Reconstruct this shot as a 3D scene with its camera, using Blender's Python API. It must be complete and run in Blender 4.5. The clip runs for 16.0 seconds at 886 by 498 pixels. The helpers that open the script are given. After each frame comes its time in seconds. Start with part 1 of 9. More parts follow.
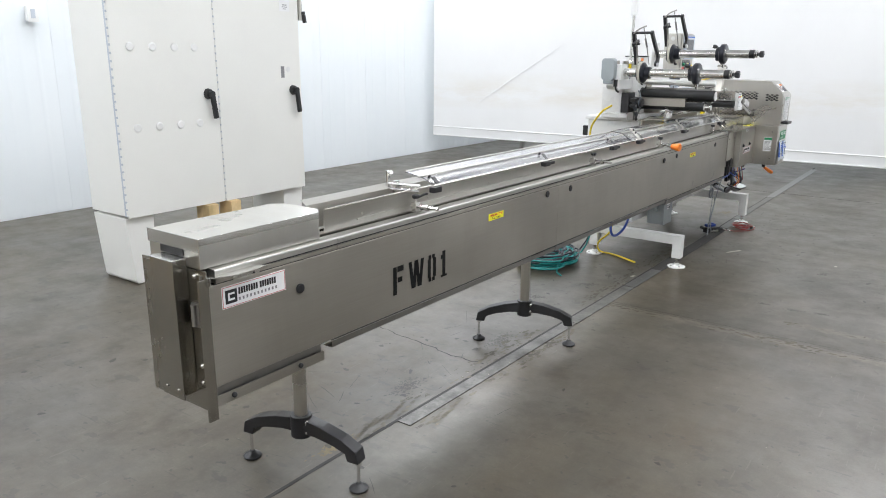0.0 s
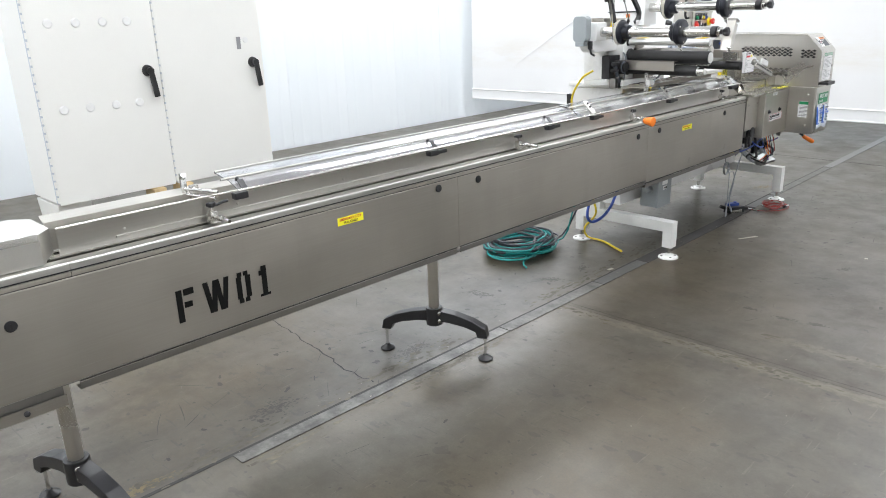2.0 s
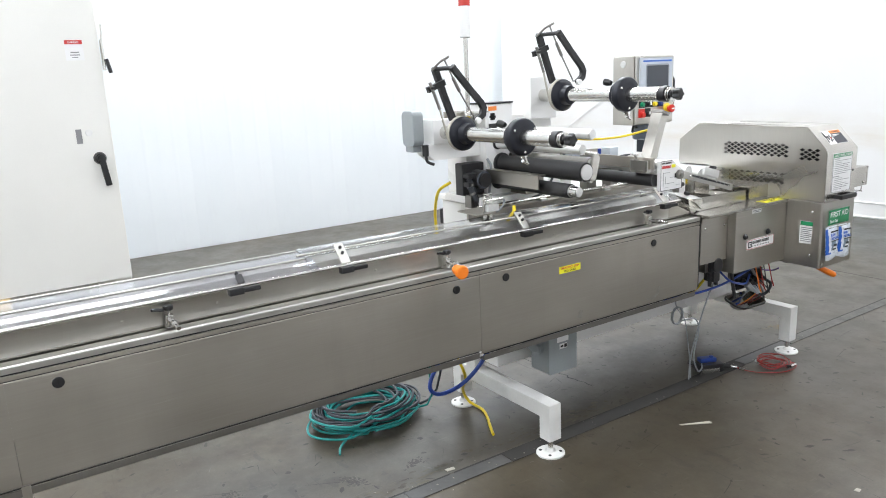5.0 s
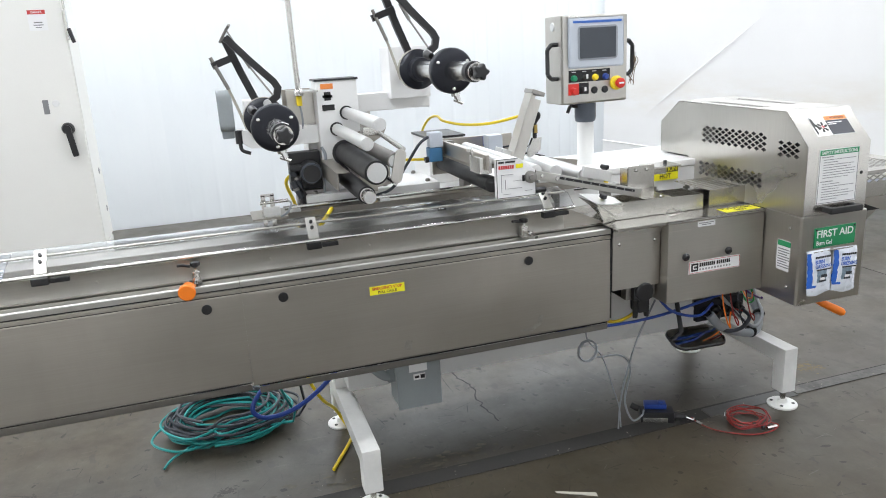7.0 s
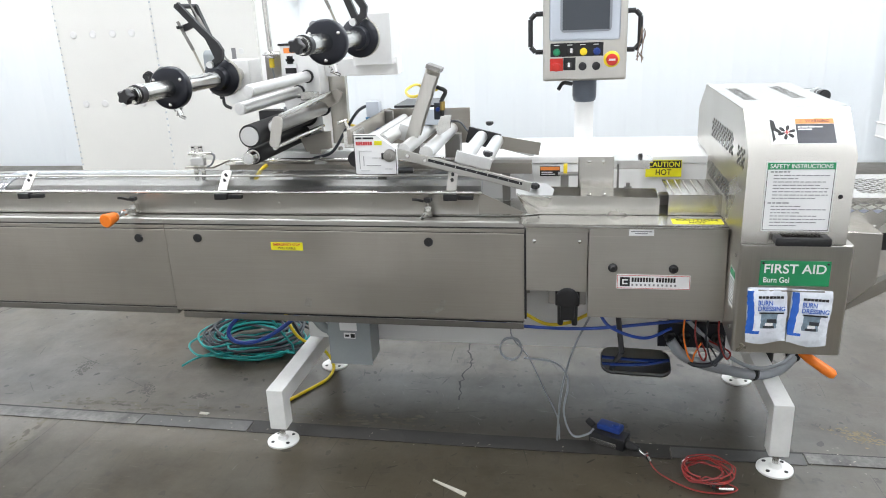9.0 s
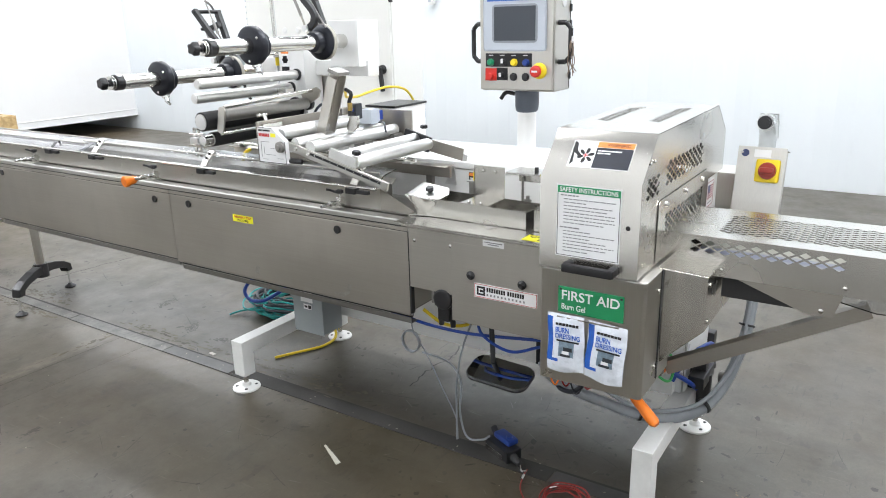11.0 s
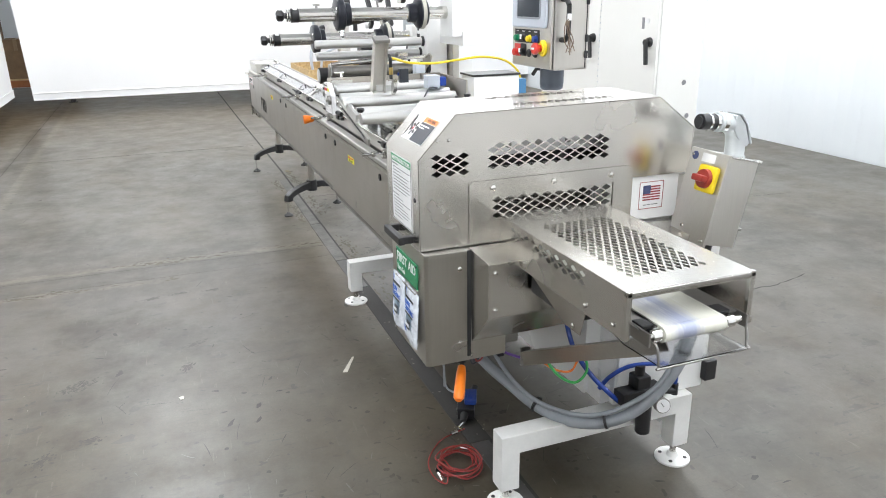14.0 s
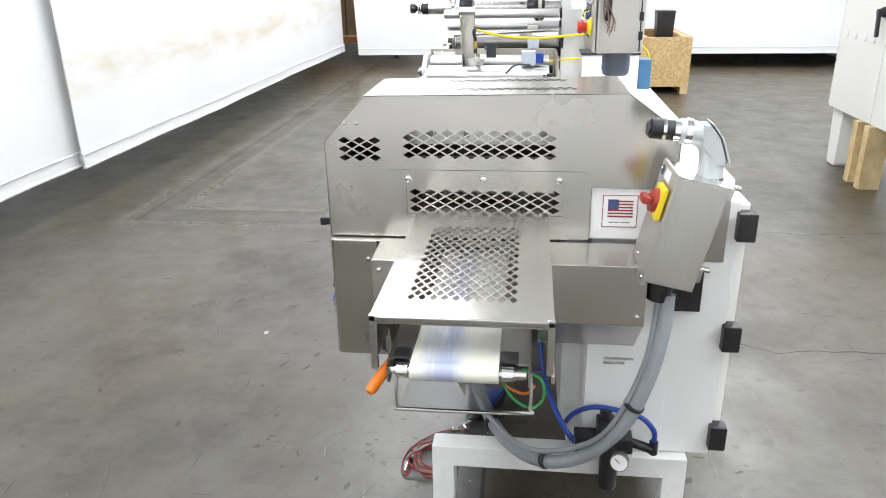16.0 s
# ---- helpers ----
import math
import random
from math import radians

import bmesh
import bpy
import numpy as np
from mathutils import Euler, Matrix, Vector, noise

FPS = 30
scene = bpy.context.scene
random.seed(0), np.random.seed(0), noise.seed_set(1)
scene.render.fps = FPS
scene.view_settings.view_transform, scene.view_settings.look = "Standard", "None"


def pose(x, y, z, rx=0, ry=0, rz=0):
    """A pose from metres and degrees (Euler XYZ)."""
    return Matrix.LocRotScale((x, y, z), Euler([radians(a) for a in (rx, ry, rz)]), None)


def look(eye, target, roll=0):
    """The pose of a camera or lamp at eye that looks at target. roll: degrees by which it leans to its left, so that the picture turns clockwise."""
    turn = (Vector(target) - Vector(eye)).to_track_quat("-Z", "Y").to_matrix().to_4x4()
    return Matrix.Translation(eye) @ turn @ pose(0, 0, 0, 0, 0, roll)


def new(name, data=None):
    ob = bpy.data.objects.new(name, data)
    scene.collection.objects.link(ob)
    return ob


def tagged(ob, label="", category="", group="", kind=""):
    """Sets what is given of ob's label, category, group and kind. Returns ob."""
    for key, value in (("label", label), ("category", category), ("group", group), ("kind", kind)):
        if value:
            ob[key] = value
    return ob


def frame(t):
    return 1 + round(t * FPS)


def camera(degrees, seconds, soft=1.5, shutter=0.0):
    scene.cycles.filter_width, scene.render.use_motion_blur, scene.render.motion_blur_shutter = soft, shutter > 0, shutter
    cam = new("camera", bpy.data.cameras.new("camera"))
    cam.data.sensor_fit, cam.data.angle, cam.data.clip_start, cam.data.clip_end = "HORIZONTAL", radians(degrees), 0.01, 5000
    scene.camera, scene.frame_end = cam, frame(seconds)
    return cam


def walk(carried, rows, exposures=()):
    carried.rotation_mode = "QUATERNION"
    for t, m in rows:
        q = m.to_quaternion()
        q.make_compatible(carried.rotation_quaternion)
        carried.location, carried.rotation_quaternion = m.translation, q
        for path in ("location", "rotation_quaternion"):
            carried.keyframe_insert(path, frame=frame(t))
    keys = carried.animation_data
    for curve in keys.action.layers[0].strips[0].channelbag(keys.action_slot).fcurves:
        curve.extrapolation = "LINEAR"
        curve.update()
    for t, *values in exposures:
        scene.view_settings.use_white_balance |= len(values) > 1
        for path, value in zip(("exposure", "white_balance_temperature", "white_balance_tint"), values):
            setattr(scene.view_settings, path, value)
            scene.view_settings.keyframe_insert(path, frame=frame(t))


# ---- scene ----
cam = camera(62.7, 16.0, 1.0)
PATH = [
    (0, (1.773, -1.319, 1.596), (0.625, 0.235, 1.08), 0.3),
    (0.5, (1.926, -1.168, 1.625), (0.63, 0.258, 1.088), 0.1),
    (1, (2.078, -0.926, 1.655), (0.694, 0.396, 1.075), 1.1),
    (1.5, (2.127, -0.561, 1.648), (0.755, 0.76, 1.038), 0.3),
    (2, (2.204, -0.202, 1.642), (0.861, 1.142, 1.018), -1.9),
    (2.5, (2.28, 0.196, 1.658), (0.885, 1.483, 1.029), 0.7),
    (3, (2.271, 0.601, 1.643), (0.838, 1.864, 1.05), -0.6),
    (3.5, (2.252, 0.981, 1.683), (0.838, 2.306, 1.187), -1.3),
    (4, (2.284, 1.372, 1.699), (0.86, 2.695, 1.229), 0.1),
    (4.2, (2.28, 1.511, 1.715), (0.821, 2.797, 1.252), -0.5),
    (6.3, (2.356, 3.164, 1.704), (0.611, 3.994, 1.189), -2.3),
    (6.5, (2.362, 3.333, 1.716), (0.613, 4.147, 1.188), -2.4),
    (7, (2.423, 3.762, 1.692), (0.581, 4.327, 1.155), -3.3),
    (7.5, (2.472, 4.157, 1.68), (0.592, 4.485, 1.081), -3.3),
    (8, (2.466, 4.56, 1.687), (0.567, 4.715, 1.079), -1.9),
    (8.5, (2.514, 4.994, 1.711), (0.618, 4.835, 1.094), -1.5),
    (9, (2.49, 5.368, 1.689), (0.621, 5.011, 1.072), -2.4),
    (9.2, (2.451, 5.501, 1.698), (0.592, 5.107, 1.077), -2.2),
    (11.3, (2.07, 6.972, 1.683), (0.563, 5.797, 1.093), -1.3),
    (11.5, (2.028, 7.121, 1.698), (0.581, 5.872, 1.11), -1.2),
    (12, (1.878, 7.405, 1.699), (0.537, 6.049, 1.096), -1.2),
    (12.5, (1.642, 7.571, 1.697), (0.441, 6.091, 1.091), -0.9),
    (13, (1.434, 7.792, 1.697), (0.434, 6.173, 1.08), -1.0),
    (13.5, (1.201, 7.979, 1.711), (0.395, 6.27, 1.055), -1.2),
    (14, (0.908, 8.036, 1.687), (0.237, 6.27, 1.03), -0.8),
    (14.5, (0.592, 8.098, 1.686), (0.194, 6.266, 0.989), -1.4),
    (15, (0.269, 8.138, 1.688), (0.114, 6.293, 0.931), -1.1),
    (15.5, (-0.012, 8.063, 1.674), (0.031, 6.214, 0.911), -1.3),
    (16, (-0.285, 8.037, 1.693), (-0.056, 6.188, 0.965), -1.1),
]
walk(cam, [(t, look(eye, target, roll)) for t, eye, target, roll in PATH], [(0, -0.38), (1, -0.40), (2, -0.18), (4, -0.15), (6.5, -0.36), (7.5, -0.31), (9, -0.18), (12, -0.13), (14, -0.05), (16, -0.03)])

# ---- world and lamps ----
world = bpy.data.worlds.new("world")
scene.world = world
world.use_nodes = True
sky = world.node_tree.nodes.new("ShaderNodeTexSky")
sky.sky_type, sky.sun_disc = "NISHITA", False
sky.sun_elevation, sky.sun_rotation = radians(45), radians(120)
world.node_tree.links.new(sky.outputs[0], world.node_tree.nodes["Background"].inputs[0])
world.node_tree.nodes["Background"].inputs[1].default_value = 0.05

CEILING = 6.2
LAMP_POWER = 224.0
# the last two, behind the north curtain, are added to brighten the wall
LAMP_ROWS = [(-3.9, -2.6), (-3.9, 2.2), (-3.9, 7.0), (1.3, -2.6), (1.3, 2.2), (1.4, 8.3), (-5.0, 9.4), (-1.5, 11.4)]
ADDED_DIM_ROWS = [(5.4, 0.5), (1.4, -6.6)]  # added unseen weak lamps that brighten the bays behind the curtains
for lx, ly in LAMP_ROWS + ADDED_DIM_ROWS:
    lamp = bpy.data.lights.new("strip_lamp", "AREA")
    lamp.shape, lamp.size, lamp.size_y = "RECTANGLE", 1.1, 3.2
    lamp.energy, lamp.color = LAMP_POWER * (0.65 if (lx, ly) in ADDED_DIM_ROWS else 1.0), (0.96, 0.985, 1.02)
    ob = new("strip_lamp", lamp)
    ob.matrix_basis = pose(lx, ly, CEILING - 0.32)


# ---- materials ----
def nodes_of(name):
    m = bpy.data.materials.new(name)
    m.use_nodes = True
    n, l = m.node_tree.nodes, m.node_tree.links
    return m, n, l, n["Principled BSDF"]


def noise_tex(n, l, scale, stretch=(1, 1, 1), detail=4.0, rough=0.6, turn=0.0):
    tc = n.new("ShaderNodeTexCoord")
    mp = n.new("ShaderNodeMapping")
    mp.inputs["Scale"].default_value = stretch
    mp.inputs["Rotation"].default_value = (0, 0, turn)
    l.new(tc.outputs["Object"], mp.inputs["Vector"])
    t = n.new("ShaderNodeTexNoise")
    t.inputs["Scale"].default_value, t.inputs["Detail"].default_value = scale, detail
    t.inputs["Roughness"].default_value = rough
    l.new(mp.outputs[0], t.inputs["Vector"])
    return t.outputs["Fac"]


def ramp(n, l, fac, lo, hi, a, b, soft=False):
    r = n.new("ShaderNodeMapRange")
    r.interpolation_type = "SMOOTHSTEP" if soft else "LINEAR"
    r.inputs["From Min"].default_value, r.inputs["From Max"].default_value = lo, hi
    r.inputs["To Min"].default_value, r.inputs["To Max"].default_value = a, b
    l.new(fac, r.inputs["Value"])
    return r.outputs["Result"]


def blend(n, l, fac, a, b, kind="MIX"):
    x = n.new("ShaderNodeMix")
    x.data_type, x.blend_type = "RGBA", kind
    if isinstance(fac, float):
        x.inputs["Factor"].default_value = fac
    else:
        l.new(fac, x.inputs["Factor"])
    for key, v in (("A", a), ("B", b)):
        s = [i for i in x.inputs if i.name == key and i.type == "RGBA"][0]
        if isinstance(v, tuple):
            s.default_value = (*v, 1)
        else:
            l.new(v, s)
    return [o for o in x.outputs if o.type == "RGBA"][0]


def surface(name, base, rough=0.5, metal=0.0, var=0.12, scale=3.0, grain=40.0, stretch=(1, 1, 1), bump=0.02, rvar=0.12, coat=0.0, tint=None):
    """A surface with variation at two scales: broad tone and fine grain."""
    m, n, l, p = nodes_of(name)
    broad = noise_tex(n, l, scale, detail=5)
    fine = noise_tex(n, l, grain, stretch, detail=3)
    dark = tuple(c * (1 - var) for c in base)
    light = tuple(min(1, c * (1 + var)) for c in (tint or base))
    c1 = blend(n, l, ramp(n, l, broad, 0.3, 0.7, 0, 1), dark, light)
    c2 = blend(n, l, ramp(n, l, fine, 0.25, 0.75, 0, 1), (1 - var * 0.7,) * 3, (1, 1, 1))
    l.new(blend(n, l, 1.0, c1, c2, "MULTIPLY"), p.inputs["Base Color"])
    l.new(ramp(n, l, broad, 0.3, 0.7, max(0.03, rough - rvar * rough), min(1, rough + rvar * rough)), p.inputs["Roughness"])
    p.inputs["Metallic"].default_value = metal
    p.inputs["Coat Weight"].default_value = coat
    if bump:
        b = n.new("ShaderNodeBump")
        b.inputs["Strength"].default_value, b.inputs["Distance"].default_value = bump, 0.004
        l.new(fine, b.inputs["Height"])
        l.new(b.outputs[0], p.inputs["Normal"])
    return m


def steel(name, base=(0.395, 0.371, 0.331), rough=0.3, stretch=(260, 5, 260), var=0.09, across=(0.5, 0, 1), aniso=0.65, wipe=(1.6, 5.0, 0.7), tone_mix=0.18, scratch=0.25):
    """Brushed stainless steel: fine lines, wiped streaks, dull blotches, a few scratches."""
    m, n, l, p = nodes_of(name)
    lines = noise_tex(n, l, 1.0, stretch, detail=2)
    smear = noise_tex(n, l, 2.3, (1, 0.6, 1.4), detail=2, rough=0.45)
    streak = noise_tex(n, l, 1.0, wipe, detail=6, rough=0.62)
    blot = noise_tex(n, l, 5.0, (1, 1, 0.8), detail=4, rough=0.55)
    hair = noise_tex(n, l, 1.0, tuple(v * 0.35 for v in stretch), detail=3, rough=0.7, turn=0.16)
    c1 = blend(n, l, ramp(n, l, smear, 0.22, 0.78, 0, 1, True), tuple(c * (1 - var) for c in base), tuple(c * (1 + var) for c in base))
    c2 = blend(n, l, ramp(n, l, lines, 0.3, 0.7, 0, 1), (0.95, 0.95, 0.95), (1, 1, 1))
    c = blend(n, l, 1.0, c1, c2, "MULTIPLY")
    c = blend(n, l, ramp(n, l, streak, 0.52, 0.72, 0, tone_mix), c, tuple(v * 0.72 for v in base))
    c = blend(n, l, ramp(n, l, blot, 0.46, 0.76, 0, tone_mix * 0.8, True), c, tuple(v * w for v, w in zip(base, (0.80, 0.77, 0.70))))
    l.new(blend(n, l, ramp(n, l, hair, 0.68, 0.74, 0, scratch), c, tuple(min(1, v * 1.35) for v in base)), p.inputs["Base Color"])
    add = n.new("ShaderNodeMath")
    add.operation = "ADD"
    l.new(ramp(n, l, smear, 0.2, 0.8, rough * 0.90, rough * 1.08, True), add.inputs[0])
    l.new(ramp(n, l, blot, 0.40, 0.75, 0.0, 0.05, True), add.inputs[1])
    l.new(add.outputs[0], p.inputs["Roughness"])
    p.inputs["Metallic"].default_value = 1.0
    p.inputs["Anisotropic"].default_value = aniso
    xyz = n.new("ShaderNodeCombineXYZ")
    for k in range(3):
        xyz.inputs[k].default_value = across[k]
    l.new(xyz.outputs[0], p.inputs["Tangent"])
    b = n.new("ShaderNodeBump")
    b.inputs["Strength"].default_value, b.inputs["Distance"].default_value = 0.005, 0.001
    l.new(lines, b.inputs["Height"])
    l.new(b.outputs[0], p.inputs["Normal"])
    return m


M = {}
M["steel"] = steel("brushed_steel", rough=0.32, aniso=0.88)
M["rail"] = steel("dull_rail_steel", (0.52, 0.51, 0.48), 0.36, (60, 5, 60), 0.06, aniso=0.0)
M["steel_guide"] = steel("guide_steel", (0.53, 0.515, 0.48), 0.30, (200, 4, 200), 0.06, aniso=0.3, scratch=0.06)
M["steel_polish"] = steel("polished_lane_steel", (0.50, 0.485, 0.45), 0.20, (200, 4, 200), 0.05, aniso=0.3, scratch=0.04)
M["brass"] = surface("brass", (0.50, 0.36, 0.12), 0.3, 1.0, 0.08, bump=0)
M["steel_bright"] = steel("polished_steel", (0.66, 0.65, 0.62), 0.2, (60, 5, 60), 0.05)
M["steel_cross"] = steel("brushed_steel_cross", (0.62, 0.60, 0.56), 0.24, (5, 200, 260), across=(0, 0.5, 1), wipe=(5.0, 5.0, 0.6), tone_mix=0.10)
M["steel_up"] = steel("brushed_steel_upright", (0.60, 0.58, 0.54), 0.29, (240, 240, 5), across=(0.6, 0.8, 0))
# darker copy of the upright steel; the dark reflection is put in its colour
M["steel_tail"] = steel("dark_reflection_steel", (0.42, 0.405, 0.37), 0.24, (240, 240, 5), 0.1, across=(0.6, 0.8, 0), wipe=(6, 6, 0.8), tone_mix=0.15)
M["lid_steel"] = steel("satin_lid_steel", (0.60, 0.585, 0.55), 0.27, (5, 200, 260), 0.07, across=(0.8, 0.2, 0.5), aniso=0.45, tone_mix=0.2)
M["steel_dark"] = steel("dull_steel", (0.30, 0.29, 0.275), 0.40, (90, 90, 20), 0.12)
M["chrome"] = surface("chrome", (0.75, 0.75, 0.74), 0.1, 1.0, 0.03, bump=0)
M["box_steel"] = steel("satin_box_steel", (0.66, 0.645, 0.61), 0.40, (240, 240, 5), 0.06, aniso=0.0)
M["elbow_grey"] = surface("cast_grey_enamel", (0.55, 0.58, 0.59), 0.3, 0.3, 0.08, 10, 60, bump=0.05)
M["cover_steel"] = steel("brushed_cover_steel", (0.50, 0.48, 0.44), 0.34, (260, 5, 260), 0.08, aniso=0.6)
M["alu"] = steel("aluminium", (0.74, 0.74, 0.73), 0.36, (8, 160, 160), 0.05)
M["white"] = surface("white_enamel", (0.80, 0.80, 0.79), 0.32, 0, 0.03, 1.5, 90, bump=0.03, rvar=0.2)
M["white_worn"] = surface("white_frame_paint", (0.74, 0.74, 0.72), 0.4, 0, 0.07, 6, 60, bump=0.04)
M["cabinet"] = surface("cabinet_paint", (0.82, 0.815, 0.78), 0.38, 0, 0.03, 1.0, 120, bump=0.02)
M["grey_paint"] = surface("grey_paint", (0.30, 0.33, 0.34), 0.42, 0, 0.06, 4, 90, bump=0.02)
M["black"] = surface("black_plastic", (0.018, 0.018, 0.02), 0.38, 0, 0.2, 8, 120, bump=0.03)
M["black_rough"] = surface("black_rubber", (0.02, 0.02, 0.021), 0.6, 0, 0.2, 8, 160, bump=0.06)
M["black_blue"] = surface("black_anodised", (0.014, 0.016, 0.024), 0.33, 0.3, 0.2, 8, 120, bump=0.02)
M["orange"] = surface("orange_plastic", (0.92, 0.22, 0.015), 0.35, 0, 0.05, 10, 60, bump=0)
M["red"] = surface("red_plastic", (0.62, 0.03, 0.02), 0.33, 0, 0.06, 10, 60, bump=0)
M["yellow"] = surface("yellow_plastic", (0.82, 0.62, 0.02), 0.38, 0, 0.05, 10, 60, bump=0)
M["green"] = surface("green_print", (0.015, 0.26, 0.10), 0.42, 0, 0.04, 10, 60, bump=0)
M["green_btn"] = surface("green_button", (0.01, 0.22, 0.10), 0.3, 0, 0.04, 10, 60, bump=0)
M["blue"] = surface("blue_plastic", (0.014, 0.045, 0.24), 0.35, 0, 0.06, 10, 60, bump=0)
M["blue_hose"] = surface("blue_hose", (0.014, 0.055, 0.32), 0.35, 0, 0.06, 10, 60, bump=0)
M["blue_light"] = surface("light_blue_plastic", (0.06, 0.19, 0.36), 0.4, 0, 0.06, 10, 60, bump=0)
M["teal"] = surface("teal_cable", (0.01, 0.26, 0.25), 0.4, 0, 0.1, 14, 60, bump=0)
M["mirror_back"] = surface("grey_mirror_housing", (0.24, 0.24, 0.235), 0.28, 0.2, 0.15, 12, 60, bump=0)
M["swivel_grey"] = surface("dark_swivel_paint", (0.085, 0.10, 0.125), 0.42, 0, 0.1, 6, 90, bump=0.02)
M["cable_grey"] = surface("grey_hose", (0.27, 0.29, 0.31), 0.45, 0, 0.08, 14, 60, bump=0.02)
M["cable_dark"] = surface("dark_cable", (0.03, 0.035, 0.045), 0.45, 0, 0.1, 14, 60, bump=0)
M["wire_tan"] = surface("tan_wire", (0.20, 0.14, 0.10), 0.5, 0, 0.3, 40, 60, bump=0)
M["red_cable"] = surface("red_cable", (0.27, 0.02, 0.018), 0.4, 0, 0.12, 14, 60, bump=0)
M["yellow_cable"] = surface("yellow_cable", (0.80, 0.60, 0.02), 0.4, 0, 0.05, 14, 60, bump=0)
M["purple_cable"] = surface("purple_cable", (0.10, 0.03, 0.24), 0.4, 0, 0.05, 14, 60, bump=0)
M["green_cable"] = surface("green_cable", (0.05, 0.42, 0.10), 0.4, 0, 0.05, 14, 60, bump=0)
M["label_white"] = surface("white_label", (0.82, 0.82, 0.82), 0.45, 0, 0.02, 10, 60, bump=0)
M["label_yellow"] = surface("yellow_label", (0.86, 0.80, 0.02), 0.42, 0, 0.03, 10, 60, bump=0)
M["label_orange"] = surface("orange_label", (0.85, 0.27, 0.06), 0.42, 0, 0.03, 10, 60, bump=0)
M["ink"] = surface("black_ink", (0.012, 0.012, 0.014), 0.5, 0, 0.1, 10, 60, bump=0)
M["ink_grey"] = surface("grey_ink", (0.24, 0.24, 0.25), 0.5, 0, 0.05, 10, 60, bump=0)
M["flag_red"] = surface("faded_red_print", (0.34, 0.055, 0.06), 0.5, 0, 0.3, 60, 90, bump=0)
M["flag_blue"] = surface("faded_blue_print", (0.07, 0.09, 0.20), 0.5, 0, 0.3, 60, 90, bump=0)
M["switch_red"] = surface("dull_red_switch", (0.33, 0.035, 0.025), 0.4, 0, 0.12, 20, 60, bump=0)
M["sign_navy"] = surface("navy_print", (0.016, 0.019, 0.032), 0.4, 0, 0.1, 10, 60, bump=0)
M["print_blue"] = surface("bright_blue_print", (0.022, 0.12, 0.52), 0.32, 0, 0.12, 30, 60, bump=0.1)
M["print_grey"] = surface("blue_grey_print", (0.22, 0.30, 0.37), 0.35, 0, 0.35, 60, 90, bump=0.1)
M["ink_red"] = surface("red_ink", (0.55, 0.04, 0.04), 0.5, 0, 0.05, 10, 60, bump=0)
M["ink_blue"] = surface("blue_ink", (0.03, 0.13, 0.50), 0.5, 0, 0.05, 10, 60, bump=0)
M["stencil"] = surface("black_stencil_paint", (0.007, 0.007, 0.007), 0.55, 0, 0.3, 12, 90, bump=0.02)
M["stencil"].node_tree.nodes["Principled BSDF"].inputs["Specular IOR Level"].default_value = 0.15
M["screen"] = surface("dark_screen", (0.05, 0.058, 0.07), 0.10, 0, 0.02, 2, 60, bump=0)
M["rim_grey"] = surface("dark_bezel_rim", (0.26, 0.28, 0.31), 0.35, 0, 0.03, 4, 90, bump=0.01)
M["hmi_grey"] = surface("grey_bezel", (0.50, 0.54, 0.60), 0.4, 0, 0.03, 4, 90, bump=0.01)
M["foil"] = surface("white_foil", (0.74, 0.78, 0.84), 0.28, 0, 0.06, 30, 60, bump=0.2)
M["lens_red"] = surface("red_lens", (0.55, 0.05, 0.04), 0.2, 0, 0.03, 4, 60, bump=0)
M["lamp_white"] = surface("white_lens", (0.80, 0.80, 0.80), 0.3, 0, 0.03, 4, 60, bump=0)
M["old_grey"] = surface("old_mottled_grey_paint", (0.56, 0.555, 0.53), 0.55, 0, 0.25, 7, 40, bump=0.1)
M["rack_brown"] = surface("dark_rack_paint", (0.05, 0.045, 0.045), 0.5, 0, 0.2, 6, 60, bump=0.02)
M["rack_orange"] = surface("faded_orange_paint", (0.34, 0.12, 0.04), 0.5, 0, 0.2, 6, 60, bump=0.02)
M["carton"] = surface("brown_cardboard", (0.22, 0.14, 0.075), 0.75, 0, 0.2, 5, 60, bump=0.05)
M["carton_tape"] = surface("tan_packing_tape", (0.26, 0.18, 0.10), 0.35, 0, 0.1, 8, 60, bump=0.02)
M["wood"] = surface("pine_wood", (0.60, 0.43, 0.21), 0.6, 0, 0.22, 5, 18, (9, 9, 1), 0.1, tint=(0.70, 0.53, 0.29))
M["wood_x"] = surface("pine_board", (0.54, 0.39, 0.20), 0.6, 0, 0.2, 5, 18, (1, 9, 9), 0.1, tint=(0.62, 0.46, 0.25))


